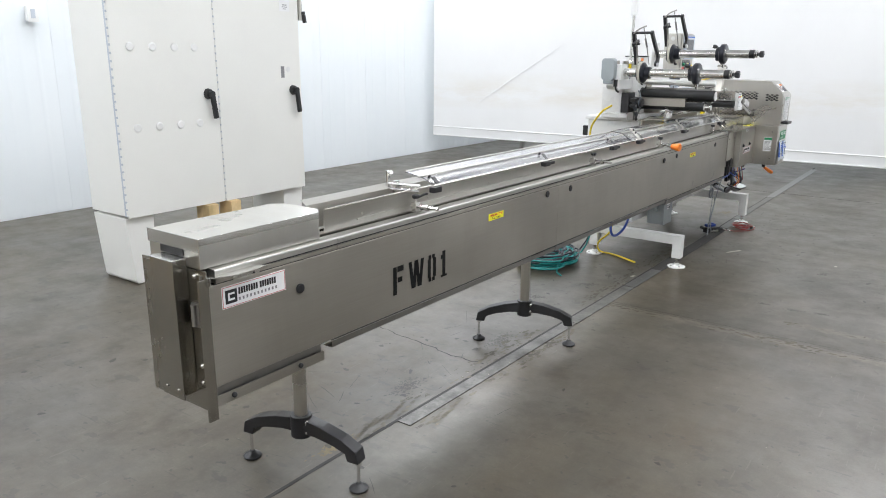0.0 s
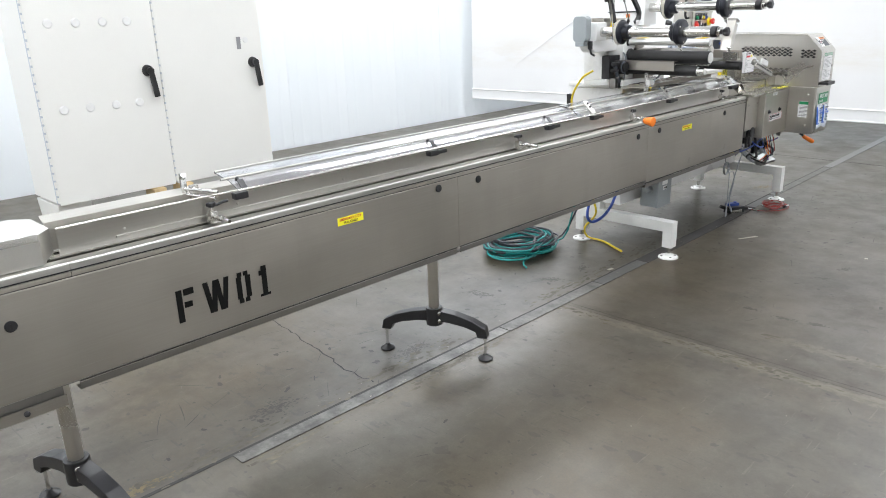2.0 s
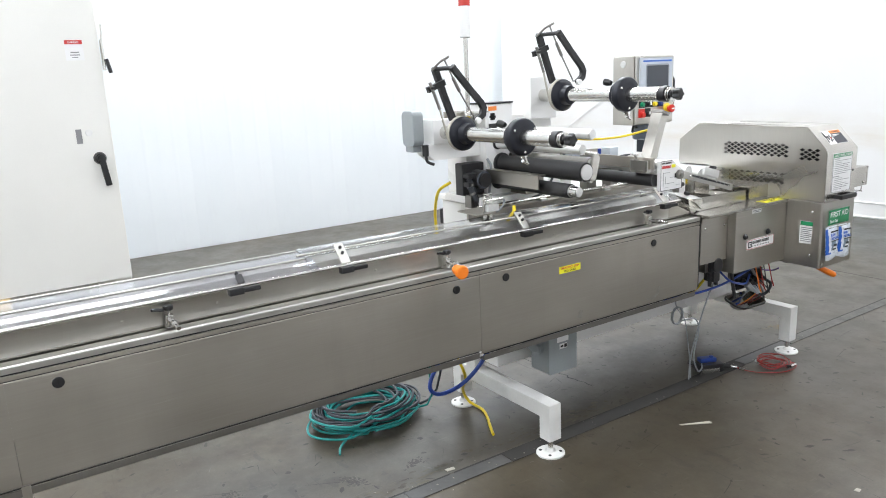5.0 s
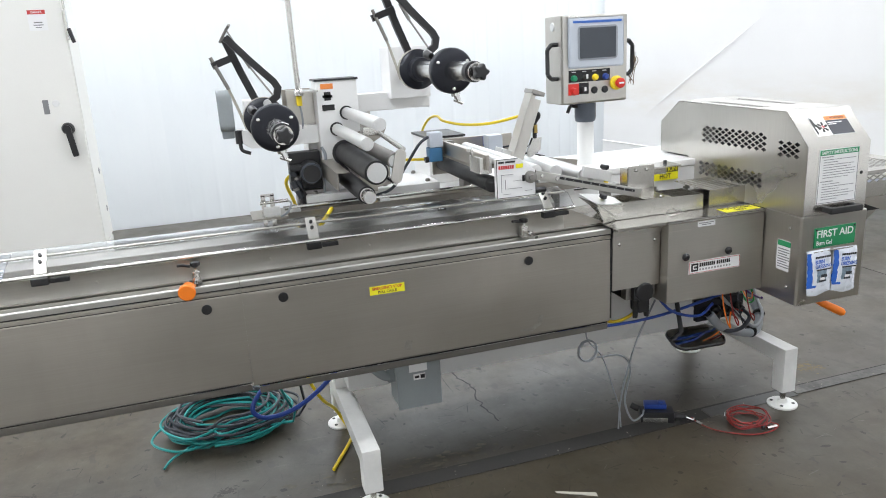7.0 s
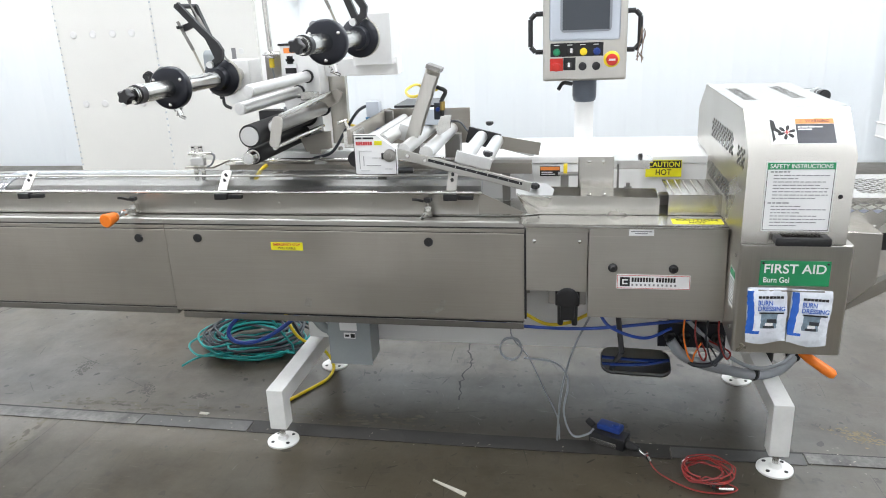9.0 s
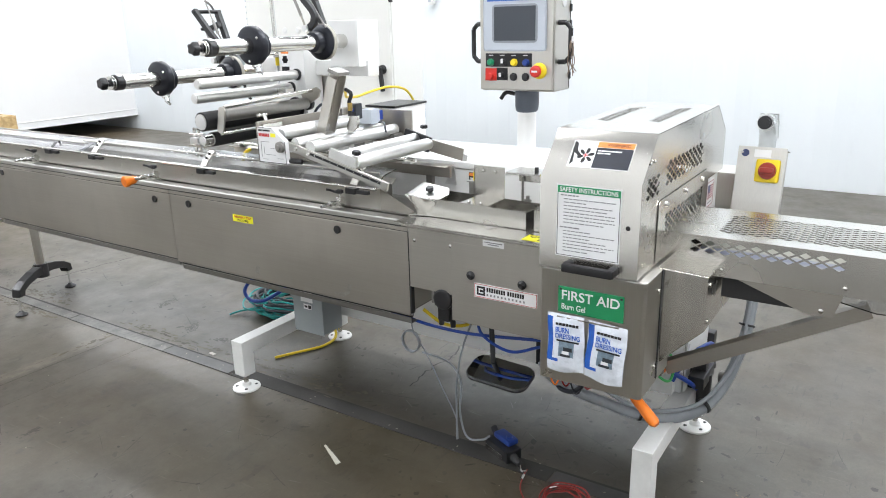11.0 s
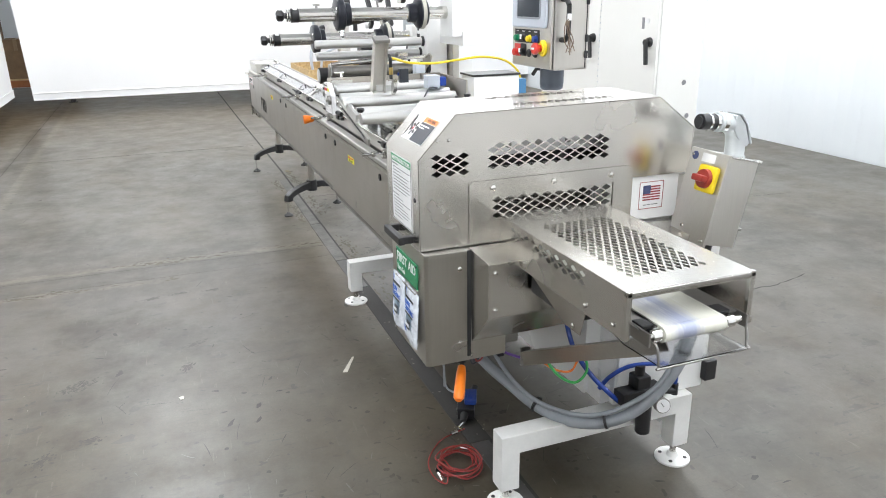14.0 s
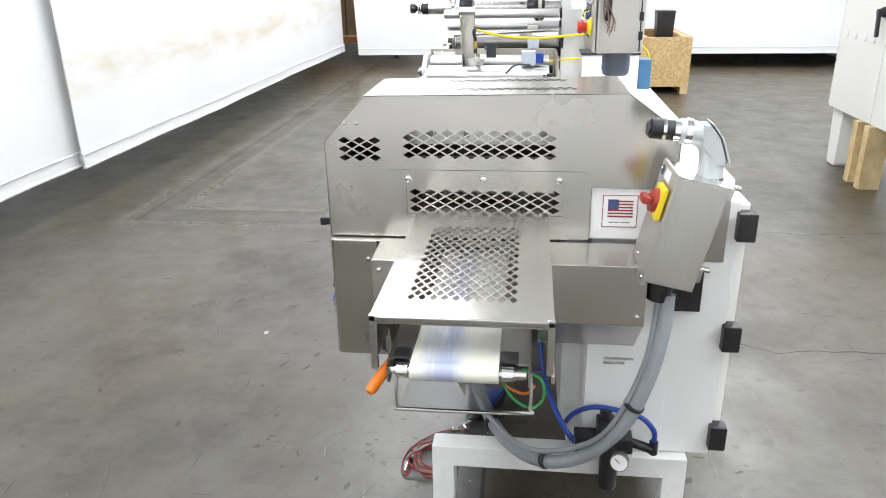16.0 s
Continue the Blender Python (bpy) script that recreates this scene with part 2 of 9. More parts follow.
def worn_belt():
    """Pale belt with a bluish worn track and lengthwise streaks."""
    m, n, l, p = nodes_of("worn_belt")
    streak = noise_tex(n, l, 1.0, (55, 5, 5), detail=6, rough=0.7)
    patch = noise_tex(n, l, 14.0, (1, 0.5, 1), detail=6)
    tc = n.new("ShaderNodeTexCoord")
    sp = n.new("ShaderNodeSeparateXYZ")
    l.new(tc.outputs["Generated"], sp.inputs[0])
    wob = n.new("ShaderNodeMath")
    wob.operation = "MULTIPLY_ADD"
    l.new(streak, wob.inputs[0])
    wob.inputs[1].default_value = 0.35
    l.new(sp.outputs["X"], wob.inputs[2])
    track = n.new("ShaderNodeMath")
    track.operation = "MULTIPLY"
    l.new(ramp(n, l, wob.outputs[0], 0.56, 0.70, 0, 1), track.inputs[0])
    l.new(ramp(n, l, wob.outputs[0], 1.12, 0.86, 0, 1), track.inputs[1])
    c = blend(n, l, ramp(n, l, patch, 0.4, 0.65, 0, 0.5), (0.64, 0.64, 0.56), (0.52, 0.52, 0.45))
    c = blend(n, l, track.outputs[0], c, (0.33, 0.36, 0.48))
    c = blend(n, l, ramp(n, l, streak, 0.55, 0.68, 0, 0.6), c, (0.68, 0.69, 0.67))
    l.new(c, p.inputs["Base Color"])
    p.inputs["Roughness"].default_value = 0.38
    return m


M["belt"] = worn_belt()


def osb():
    m, n, l, p = nodes_of("osb_board")
    tc = n.new("ShaderNodeTexCoord")
    v = n.new("ShaderNodeTexVoronoi")
    v.inputs["Scale"].default_value = 38
    l.new(tc.outputs["Object"], v.inputs["Vector"])
    f = noise_tex(n, l, 60, (1, 1, 3))
    c = blend(n, l, v.outputs["Color"], (0.42, 0.27, 0.11), (0.74, 0.55, 0.28))
    l.new(blend(n, l, ramp(n, l, f, 0.3, 0.7, 0, 0.5), c, (0.48, 0.31, 0.13)), p.inputs["Base Color"])
    p.inputs["Roughness"].default_value = 0.65
    b = n.new("ShaderNodeBump")
    b.inputs["Strength"].default_value, b.inputs["Distance"].default_value = 0.3, 0.004
    l.new(v.outputs["Distance"], b.inputs["Height"])
    l.new(b.outputs[0], p.inputs["Normal"])
    return m


M["osb"] = osb()


def clear_plastic(name, tint, clear):
    m, n, l, p = nodes_of(name)
    p.inputs["Base Color"].default_value = (*tint, 1)
    p.inputs["Transmission Weight"].default_value = clear
    p.inputs["IOR"].default_value = 1.5
    f = noise_tex(n, l, 3.0, (1, 0.4, 1), 5)
    l.new(ramp(n, l, f, 0.35, 0.7, 0.02, 0.1), p.inputs["Roughness"])
    return m


M["clear"] = clear_plastic("clear_polycarbonate", (0.93, 0.95, 0.98), 1.0)
# slightly milky tint stands in for the pale reflection on the first cover
M["clear_dull"] = clear_plastic("sheen_tinted_polycarbonate", (0.88, 0.89, 0.94), 0.96)


def mirror_glass():
    m, n, l, p = nodes_of("mirror_glass")
    p.inputs["Base Color"].default_value = (0.75, 0.78, 0.78, 1)
    p.inputs["Metallic"].default_value, p.inputs["Roughness"].default_value = 1.0, 0.03
    return m


M["mirror"] = mirror_glass()


def concrete(name="sealed_concrete", tone=0.69, gloss=0.82):
    """Sealed olive-grey concrete: cloudy tone, brown stains, wheel smears, dark spots, scratches, fine speckle, half gloss."""
    m, n, l, p = nodes_of(name)
    k = lambda r, g, b: (r * tone * 1.03, g * tone * 0.945, b * tone * 0.825)
    cloud = noise_tex(n, l, 0.55, detail=9, rough=0.62)
    mid = noise_tex(n, l, 3.4, detail=9, rough=0.72)
    fine = noise_tex(n, l, 95, detail=5, rough=0.7)
    speck = noise_tex(n, l, 30, detail=6, rough=0.75)
    stain = noise_tex(n, l, 1.1, (1, 0.7, 1), detail=10, rough=0.66)
    smear = noise_tex(n, l, 1.0, (4.5, 0.6, 1), detail=7, rough=0.65, turn=0.12)
    cross = noise_tex(n, l, 1.0, (0.9, 6.5, 1), detail=7, rough=0.65)
    spots = noise_tex(n, l, 5.5, (1, 1.7, 1), detail=4, rough=0.55)
    dots = noise_tex(n, l, 17.0, detail=2)
    nick = noise_tex(n, l, 1.0, (60, 4.5, 1), detail=2, turn=0.7)
    nick2 = noise_tex(n, l, 1.0, (5, 55, 1), detail=2, turn=0.35)
    c = blend(n, l, ramp(n, l, cloud, 0.40, 0.60, 0, 1), k(0.058, 0.054, 0.043), k(0.130, 0.124, 0.108))
    c = blend(n, l, ramp(n, l, mid, 0.42, 0.66, 0, 0.5), c, k(0.155, 0.148, 0.130))
    warm = noise_tex(n, l, 0.9, (1, 0.8, 1), detail=6, rough=0.6, turn=0.5)
    blotch = noise_tex(n, l, 2.2, (1, 1.3, 1), detail=9, rough=0.7, turn=0.9)
    c = blend(n, l, ramp(n, l, blotch, 0.54, 0.60, 0, 0.4), c, k(0.060, 0.055, 0.042))
    c = blend(n, l, ramp(n, l, warm, 0.44, 0.62, 0, 0.75), c, k(0.112, 0.090, 0.054))
    c = blend(n, l, ramp(n, l, smear, 0.54, 0.68, 0, 0.45), c, k(0.056, 0.050, 0.040))
    c = blend(n, l, ramp(n, l, cross, 0.57, 0.70, 0, 0.18), c, k(0.150, 0.143, 0.128))
    c = blend(n, l, ramp(n, l, stain, 0.55, 0.62, 0, 0.6), c, k(0.048, 0.039, 0.026))
    c = blend(n, l, ramp(n, l, spots, 0.625, 0.645, 0, 0.55), c, k(0.036, 0.034, 0.030))
    c = blend(n, l, ramp(n, l, dots, 0.685, 0.695, 0, 0.8), c, k(0.032, 0.030, 0.027))
    c = blend(n, l, ramp(n, l, speck, 0.60, 0.74, 0, 0.6), c, k(0.185, 0.177, 0.160))
    c = blend(n, l, ramp(n, l, speck, 0.40, 0.27, 0, 0.6), c, k(0.045, 0.042, 0.036))
    c = blend(n, l, ramp(n, l, nick, 0.68, 0.70, 0, 0.35), c, k(0.22, 0.215, 0.195))
    c = blend(n, l, ramp(n, l, nick2, 0.66, 0.68, 0, 0.6), c, k(0.045, 0.042, 0.037))
    c = blend(n, l, ramp(n, l, fine, 0.35, 0.65, 0.0, 0.5), c, k(0.070, 0.065, 0.055))
    # old oil and dirt trodden in beside the long joint, with a ragged edge of its own
    tc = n.new("ShaderNodeTexCoord")
    sp = n.new("ShaderNodeSeparateXYZ")
    l.new(tc.outputs["Object"], sp.inputs[0])
    near = n.new("ShaderNodeMath")
    near.operation = "MULTIPLY"
    l.new(ramp(n, l, sp.outputs["X"], 1.3, 0.3, 0, 1), near.inputs[0])
    l.new(ramp(n, l, sp.outputs["X"], -0.8, -0.2, 0, 1), near.inputs[1])
    along = n.new("ShaderNodeMath")
    along.operation = "MULTIPLY"
    l.new(near.outputs[0], along.inputs[0])
    l.new(ramp(n, l, sp.outputs["Y"], 2.8, 4.6, 0, 1), along.inputs[1])
    oily = n.new("ShaderNodeMath")
    oily.operation = "MULTIPLY"
    l.new(along.outputs[0], oily.inputs[0])
    l.new(ramp(n, l, stain, 0.36, 0.60, 0.22, 0.62), oily.inputs[1])
    c = blend(n, l, oily.outputs[0], c, k(0.040, 0.036, 0.024))
    # reflected brown painted along the south curtain, fading unevenly into the hall
    tone_mix = n.new("ShaderNodeMath")
    tone_mix.operation = "MULTIPLY"
    l.new(ramp(n, l, sp.outputs["Y"], -1.2, -4.0, 0, 1, True), tone_mix.inputs[0])
    l.new(ramp(n, l, smear, 0.30, 0.62, 0.25, 0.75), tone_mix.inputs[1])
    c = blend(n, l, tone_mix.outputs[0], c, k(0.150, 0.122, 0.080))
    # crumbled pale mortar along both edges of the filled trench, with a dirty line beside it
    rag = noise_tex(n, l, 11.0, (0.7, 1, 1), detail=12, rough=0.85)
    bits = noise_tex(n, l, 9.0, (0.8, 1.6, 1), detail=12, rough=0.85)
    for axis, at, start, stop, half, strength, dirt in (("Y", 3.00, (-0.1, 0.2), (2.45, 2.3), 0.050, 0.36, 0.10), ("Y", 3.36, (0.9, 1.2), (2.8, 2.6), 0.04, 0.34, -0.075), ("X", 2.33, (-9.0, -8.0), (3.05, 2.9), 0.05, 0.40, 0.09), ("X", 2.63, (-9.0, -8.0), (3.45, 3.3), 0.045, 0.36, -0.08)):
        other = "X" if axis == "Y" else "Y"

        def beside(offset, inner, outer, weight):
            shift = n.new("ShaderNodeMath")
            shift.operation = "MULTIPLY_ADD"
            l.new(rag, shift.inputs[0])
            shift.inputs[1].default_value = 0.30
            l.new(sp.outputs[axis], shift.inputs[2])
            dist = n.new("ShaderNodeMath")
            dist.operation = "SUBTRACT"
            l.new(shift.outputs[0], dist.inputs[0])
            dist.inputs[1].default_value = at + 0.15 + offset
            size = n.new("ShaderNodeMath")
            size.operation = "ABSOLUTE"
            l.new(dist.outputs[0], size.inputs[0])
            band = ramp(n, l, size.outputs[0], inner, outer, weight, 0)
            for gate in (ramp(n, l, sp.outputs[other], start[0], start[1], 0, 1), ramp(n, l, sp.outputs[other], stop[0], stop[1], 0, 1), ramp(n, l, bits, 0.45, 0.53, 0.12, 1)):
                both = n.new("ShaderNodeMath")
                both.operation = "MULTIPLY"
                l.new(band, both.inputs[0])
                l.new(gate, both.inputs[1])
                band = both.outputs[0]
            return band

        c = blend(n, l, beside(dirt, 0.01, 0.06, 0.8), c, k(0.052, 0.043, 0.028))
        c = blend(n, l, beside(0.0, half * 0.6, half, min(1, strength * 1.3)), c, (0.165, 0.146, 0.104))
    l.new(c, p.inputs["Base Color"])
    wear = n.new("ShaderNodeMath")
    wear.operation = "MULTIPLY"
    l.new(ramp(n, l, mid, 0.40, 0.62, 0.85 * gloss, gloss), wear.inputs[0])
    l.new(ramp(n, l, stain, 0.45, 0.66, 1.0, 0.60), wear.inputs[1])
    l.new(wear.outputs[0], p.inputs["Specular IOR Level"])
    l.new(ramp(n, l, mid, 0.35, 0.65, 0.42, 0.30), p.inputs["Roughness"])
    b = n.new("ShaderNodeBump")
    b.inputs["Strength"].default_value, b.inputs["Distance"].default_value = 0.045, 0.004
    l.new(mid, b.inputs["Height"])
    l.new(b.outputs[0], p.inputs["Normal"])
    return m


M["concrete"] = concrete()
M["concrete_patch"] = concrete("patched_concrete", 0.64, 0.75)
M["mortar"] = surface("pale_mortar", (0.125, 0.112, 0.085), 0.7, 0, 0.45, 9, 45, bump=0.2)
M["smudge"] = surface("dried_film", (0.40, 0.385, 0.35), 0.5, 0.8, 0.2, 30, 90, bump=0.1)
M["oil_spot"] = surface("dark_oil_spot", (0.034, 0.031, 0.024), 0.42, 0, 0.4, 20, 60, bump=0)
M["worn_mark"] = surface("dull_worn_mark", (0.053, 0.048, 0.037), 0.45, 0, 0.4, 20, 60, bump=0)
M["scuff"] = surface("pale_scuff", (0.135, 0.130, 0.115), 0.5, 0, 0.3, 20, 60, bump=0)
M["debris"] = surface("pale_debris", (0.30, 0.28, 0.23), 0.7, 0, 0.3, 30, 80, bump=0)
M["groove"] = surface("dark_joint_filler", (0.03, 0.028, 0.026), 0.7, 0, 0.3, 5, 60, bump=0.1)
M["strip_dull"] = surface("dark_steel_strip", (0.085, 0.084, 0.082), 0.42, 0.3, 0.3, 4, 40, bump=0.05)
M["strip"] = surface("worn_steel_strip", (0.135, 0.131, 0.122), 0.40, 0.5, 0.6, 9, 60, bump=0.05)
M["strip_pale"] = surface("pale_steel_strip", (0.20, 0.193, 0.195), 0.36, 0.4, 0.25, 9, 60, bump=0.05)
M["rust_dust"] = surface("tan_floor_stain", (0.19, 0.145, 0.075), 0.6, 0, 0.3, 20, 60, bump=0)
M["chip"] = surface("pale_scrap", (0.46, 0.44, 0.38), 0.6, 0, 0.1, 10, 60, bump=0)


def wall_paint():
    m, n, l, p = nodes_of("white_wall_panel")
    a = noise_tex(n, l, 0.8, (1, 1, 0.5), 5)
    d = noise_tex(n, l, 6.0, (1, 3, 0.6), 5)
    c = blend(n, l, ramp(n, l, a, 0.3, 0.7, 0, 1), (0.755, 0.80, 0.83), (0.80, 0.835, 0.86))
    c = blend(n, l, ramp(n, l, d, 0.62, 0.8, 0, 0.25), c, (0.66, 0.68, 0.68))
    l.new(c, p.inputs["Base Color"])
    p.inputs["Roughness"].default_value = 0.45
    return m


M["wall"] = wall_paint()


def tarp(name="white_vinyl_curtain", soil=0.9):
    """White vinyl curtain: faint folds, a soiled brownish belt of its own shape."""
    m, n, l, p = nodes_of(name)
    tc = n.new("ShaderNodeTexCoord")
    sp = n.new("ShaderNodeSeparateXYZ")
    l.new(tc.outputs["Object"], sp.inputs[0])
    a = noise_tex(n, l, 0.7, (1, 1, 0.6), 6)
    d = noise_tex(n, l, 1.6, (0.6, 0.6, 2.2), 7, 0.68)
    c = blend(n, l, ramp(n, l, a, 0.3, 0.7, 0, 1), (0.80, 0.80, 0.80), (0.85, 0.85, 0.85))
    up = ramp(n, l, sp.outputs["Z"], 0.75, 0.98, 0, 1)
    dn = ramp(n, l, sp.outputs["Z"], 1.0, 1.35, 1, 0)
    mu = n.new("ShaderNodeMath")
    mu.operation = "MULTIPLY"
    l.new(up, mu.inputs[0]), l.new(dn, mu.inputs[1])
    m2 = n.new("ShaderNodeMath")
    m2.operation = "MULTIPLY"
    l.new(mu.outputs[0], m2.inputs[0]), l.new(ramp(n, l, d, 0.38, 0.70, 0, soil), m2.inputs[1])
    c = blend(n, l, m2.outputs[0], c, (0.62, 0.52, 0.34))
    l.new(c, p.inputs["Base Color"])
    p.inputs["Roughness"].default_value = 0.5
    b = n.new("ShaderNodeBump")
    b.inputs["Strength"].default_value, b.inputs["Distance"].default_value = 0.22, 0.02
    crease = noise_tex(n, l, 1.0, (1.1, 1.1, 5.0), 5, 0.6, 0.5)
    l.new(blend(n, l, 0.45, noise_tex(n, l, 2.2, (1, 1, 0.35), 4), crease), b.inputs["Height"])
    l.new(b.outputs[0], p.inputs["Normal"])
    return m


M["tarp"] = tarp("white_vinyl_curtain", 0.38)
M["tarp_clean"] = tarp("clean_vinyl_curtain", 0.10)
M["tarp_faint"] = tarp("faintly_soiled_vinyl_curtain", 0.85)
M["ceiling"] = surface("white_ceiling", (0.62, 0.63, 0.64), 0.6, 0, 0.05, 0.6, 20, bump=0)


# ---- mesh tools ----
def box(x0, x1, y0, y1, z0, z1, bevel=0.0, bm=None):
    bm = bm or bmesh.new()
    made = bmesh.ops.create_cube(bm, size=1.0)["verts"]
    m = Matrix.Translation(((x0 + x1) / 2, (y0 + y1) / 2, (z0 + z1) / 2)) @ Matrix.Diagonal((abs(x1 - x0), abs(y1 - y0), abs(z1 - z0), 1))
    bmesh.ops.transform(bm, matrix=m, verts=made)
    if bevel:
        edges = list({e for v in made for e in v.link_edges})
        bmesh.ops.bevel(bm, geom=edges, offset=bevel, segments=2, affect="EDGES", profile=0.6)
    return bm


def between(p0, p1):
    """The pose whose z axis runs from p0 to p1, at p0."""
    d = Vector(p1) - Vector(p0)
    return Matrix.Translation(p0) @ d.to_track_quat("Z", "Y").to_matrix().to_4x4(), d.length


def cyl(p0, p1, r, r2=None, seg=20, bm=None, bevel=0.0):
    bm = bm or bmesh.new()
    m, h = between(p0, p1)
    made = bmesh.ops.create_cone(bm, cap_ends=True, segments=seg, radius1=r, radius2=r if r2 is None else r2, depth=h)["verts"]
    bmesh.ops.transform(bm, matrix=m @ Matrix.Translation((0, 0, h / 2)), verts=made)
    if bevel:
        ring = [e for e in {e for v in made for e in v.link_edges} if any(len(f.verts) > 4 for f in e.link_faces)]
        bmesh.ops.bevel(bm, geom=ring, offset=bevel, segments=2, affect="EDGES", profile=0.6)
    return bm


def lathe(p0, axis, profile, seg=24, bm=None):
    """Turns (distance along the axis, radius) pairs about the axis from p0."""
    bm = bm or bmesh.new()
    m, _ = between(p0, Vector(p0) + Vector(axis))
    rings = []
    for h, r in profile:
        rings.append([bm.verts.new(m @ Vector((r * math.cos(2 * math.pi * k / seg), r * math.sin(2 * math.pi * k / seg), h))) for k in range(seg)])
    for a, b in zip(rings, rings[1:]):
        for k in range(seg):
            bm.faces.new((a[k], a[(k + 1) % seg], b[(k + 1) % seg], b[k]))
    bm.faces.new(list(reversed(rings[0])))
    bm.faces.new(rings[-1])
    return bm


def prism(pts, axis, a, b, bevel=0.0, bm=None):
    """A closed outline pushed along an axis. For x the outline is (y, z), for y (x, z), for z (x, y)."""
    bm = bm or bmesh.new()
    put = {"x": lambda u, v, w: (w, u, v), "y": lambda u, v, w: (u, w, v), "z": lambda u, v, w: (u, v, w)}[axis]
    lo = [bm.verts.new(put(u, v, a)) for u, v in pts]
    hi = [bm.verts.new(put(u, v, b)) for u, v in pts]
    bm.faces.new(lo), bm.faces.new(hi)
    k = len(pts)
    for i in range(k):
        bm.faces.new((lo[i], lo[(i + 1) % k], hi[(i + 1) % k], hi[i]))
    bmesh.ops.recalc_face_normals(bm, faces=bm.faces)
    if bevel:
        bmesh.ops.bevel(bm, geom=list(bm.edges), offset=bevel, segments=2, affect="EDGES", profile=0.6)
    return bm


def bent(pts, axis, a, b, t):
    """Sheet metal: an open outline of thickness t pushed along an axis."""
    out = []
    for s in (1, -1):
        row = []
        for i, p in enumerate(pts):
            q = Vector(pts[max(0, i - 1)]).to_2d(), Vector(p).to_2d(), Vector(pts[min(len(pts) - 1, i + 1)]).to_2d()
            d1, d2 = (q[1] - q[0]), (q[2] - q[1])
            d1 = d1.normalized() if d1.length else d2.normalized()
            d2 = d2.normalized() if d2.length else d1
            nrm = Vector((-(d1 + d2).y, (d1 + d2).x)).normalized()
            w = t / 2 / max(0.4, nrm.dot(Vector((-d1.y, d1.x))))
            row.append(tuple(q[1] + nrm * w * s))
        out += row if s == 1 else row[::-1]
    return prism(out, axis, a, b)


def smooth_path(pts, steps=8):
    """A Catmull-Rom line through the points."""
    v = [Vector(p) for p in pts]
    v = [v[0] * 2 - v[1]] + v + [v[-1] * 2 - v[-2]]
    out = []
    for i in range(1, len(v) - 2):
        for k in range(steps):
            t = k / steps
            a, b, c, d = v[i - 1], v[i], v[i + 1], v[i + 2]
            out.append(0.5 * ((2 * b) + (c - a) * t + (2 * a - 5 * b + 4 * c - d) * t * t + (3 * b - a - 3 * c + d) * t ** 3))
    return out + [v[-2]]


def tube(pts, r, seg=8, steps=8, bm=None, smooth=True):
    bm = bm or bmesh.new()
    line = smooth_path(pts, steps) if smooth else [Vector(p) for p in pts]
    up, rings = None, []
    for i, p in enumerate(line):
        d = (line[min(i + 1, len(line) - 1)] - line[max(i - 1, 0)]).normalized()
        if up is None:
            up = Vector((0, 0, 1)) if abs(d.z) < 0.9 else Vector((1, 0, 0))
        side = d.cross(up).normalized()
        up = side.cross(d).normalized()
        rings.append([bm.verts.new(p + side * r * math.cos(2 * math.pi * k / seg) + up * r * math.sin(2 * math.pi * k / seg)) for k in range(seg)])
    for a, b in zip(rings, rings[1:]):
        for k in range(seg):
            bm.faces.new((a[k], a[(k + 1) % seg], b[(k + 1) % seg], b[k]))
    bm.faces.new(rings[0][::-1]), bm.faces.new(rings[-1])
    return bm


def strap(pts, axis, a, b, w):
    """A flat bar of width w that follows a line in a plane."""
    return bent(pts, axis, a, b, w)


def face_weighted(bm):
    """A normal for each corner that leans to the largest faces round it, so that flat sheets stay flat beside their rounded edges."""
    out = []
    for f in bm.faces:
        n = f.normal
        for v in f.verts:
            lean = Vector((0, 0, 0))
            for g in v.link_faces:
                if n.dot(g.normal) > 0.6:
                    lean += g.normal * g.calc_area()
            out.append(lean.normalized() if lean.length > 1e-12 else n.copy())
    return out


def mesh_of(name, bm, material, smooth=40):
    me = bpy.data.meshes.new(name)
    bmesh.ops.recalc_face_normals(bm, faces=bm.faces)
    if smooth:
        for f in bm.faces:
            f.smooth = True
        for e in bm.edges:
            if len(e.link_faces) == 2 and e.calc_face_angle(0) > radians(smooth):
                e.smooth = False
    lean = face_weighted(bm) if smooth else None
    bm.to_mesh(me)
    bm.free()
    if lean:
        me.normals_split_custom_set(lean)
    me.materials.append(M[material])
    return me


BASES = {}


def thing(name, at, label, category, group="", kind=""):
    """An Empty at the base of a thing."""
    ob = new(name)
    ob.empty_display_size = 0.05
    ob.matrix_basis = Matrix.Translation(at)
    BASES[ob.name] = Vector(at)
    return tagged(ob, label, category, group, kind)


def part(name, bm, material, parent=None, label="", smooth=40):
    """One mesh under a thing or a part, given in the place's own coordinates."""
    ob = new(name, mesh_of(name, bm, material, smooth))
    if parent:
        ob.parent = parent
        if parent.name in BASES:
            ob.matrix_parent_inverse = Matrix.Translation(-BASES[parent.name])
    if label:
        ob["label"] = label
    return ob


def solid(name, bm, material, label, category, group="", kind="", smooth=40):
    """A thing that is one mesh."""
    return tagged(part(name, bm, material, None, "", smooth), label, category, group, kind)


def plane_x(x, y, z):
    """A drawing plane that faces +x: u along +y, v up, at its lower left corner."""
    return Matrix(((0, 0, 1, x), (1, 0, 0, y), (0, 1, 0, z), (0, 0, 0, 1)))


def plane_y(x, y, z):
    """A drawing plane that faces +y: u along -x, v up."""
    return Matrix(((-1, 0, 0, x), (0, 0, 1, y), (0, 1, 0, z), (0, 0, 0, 1)))


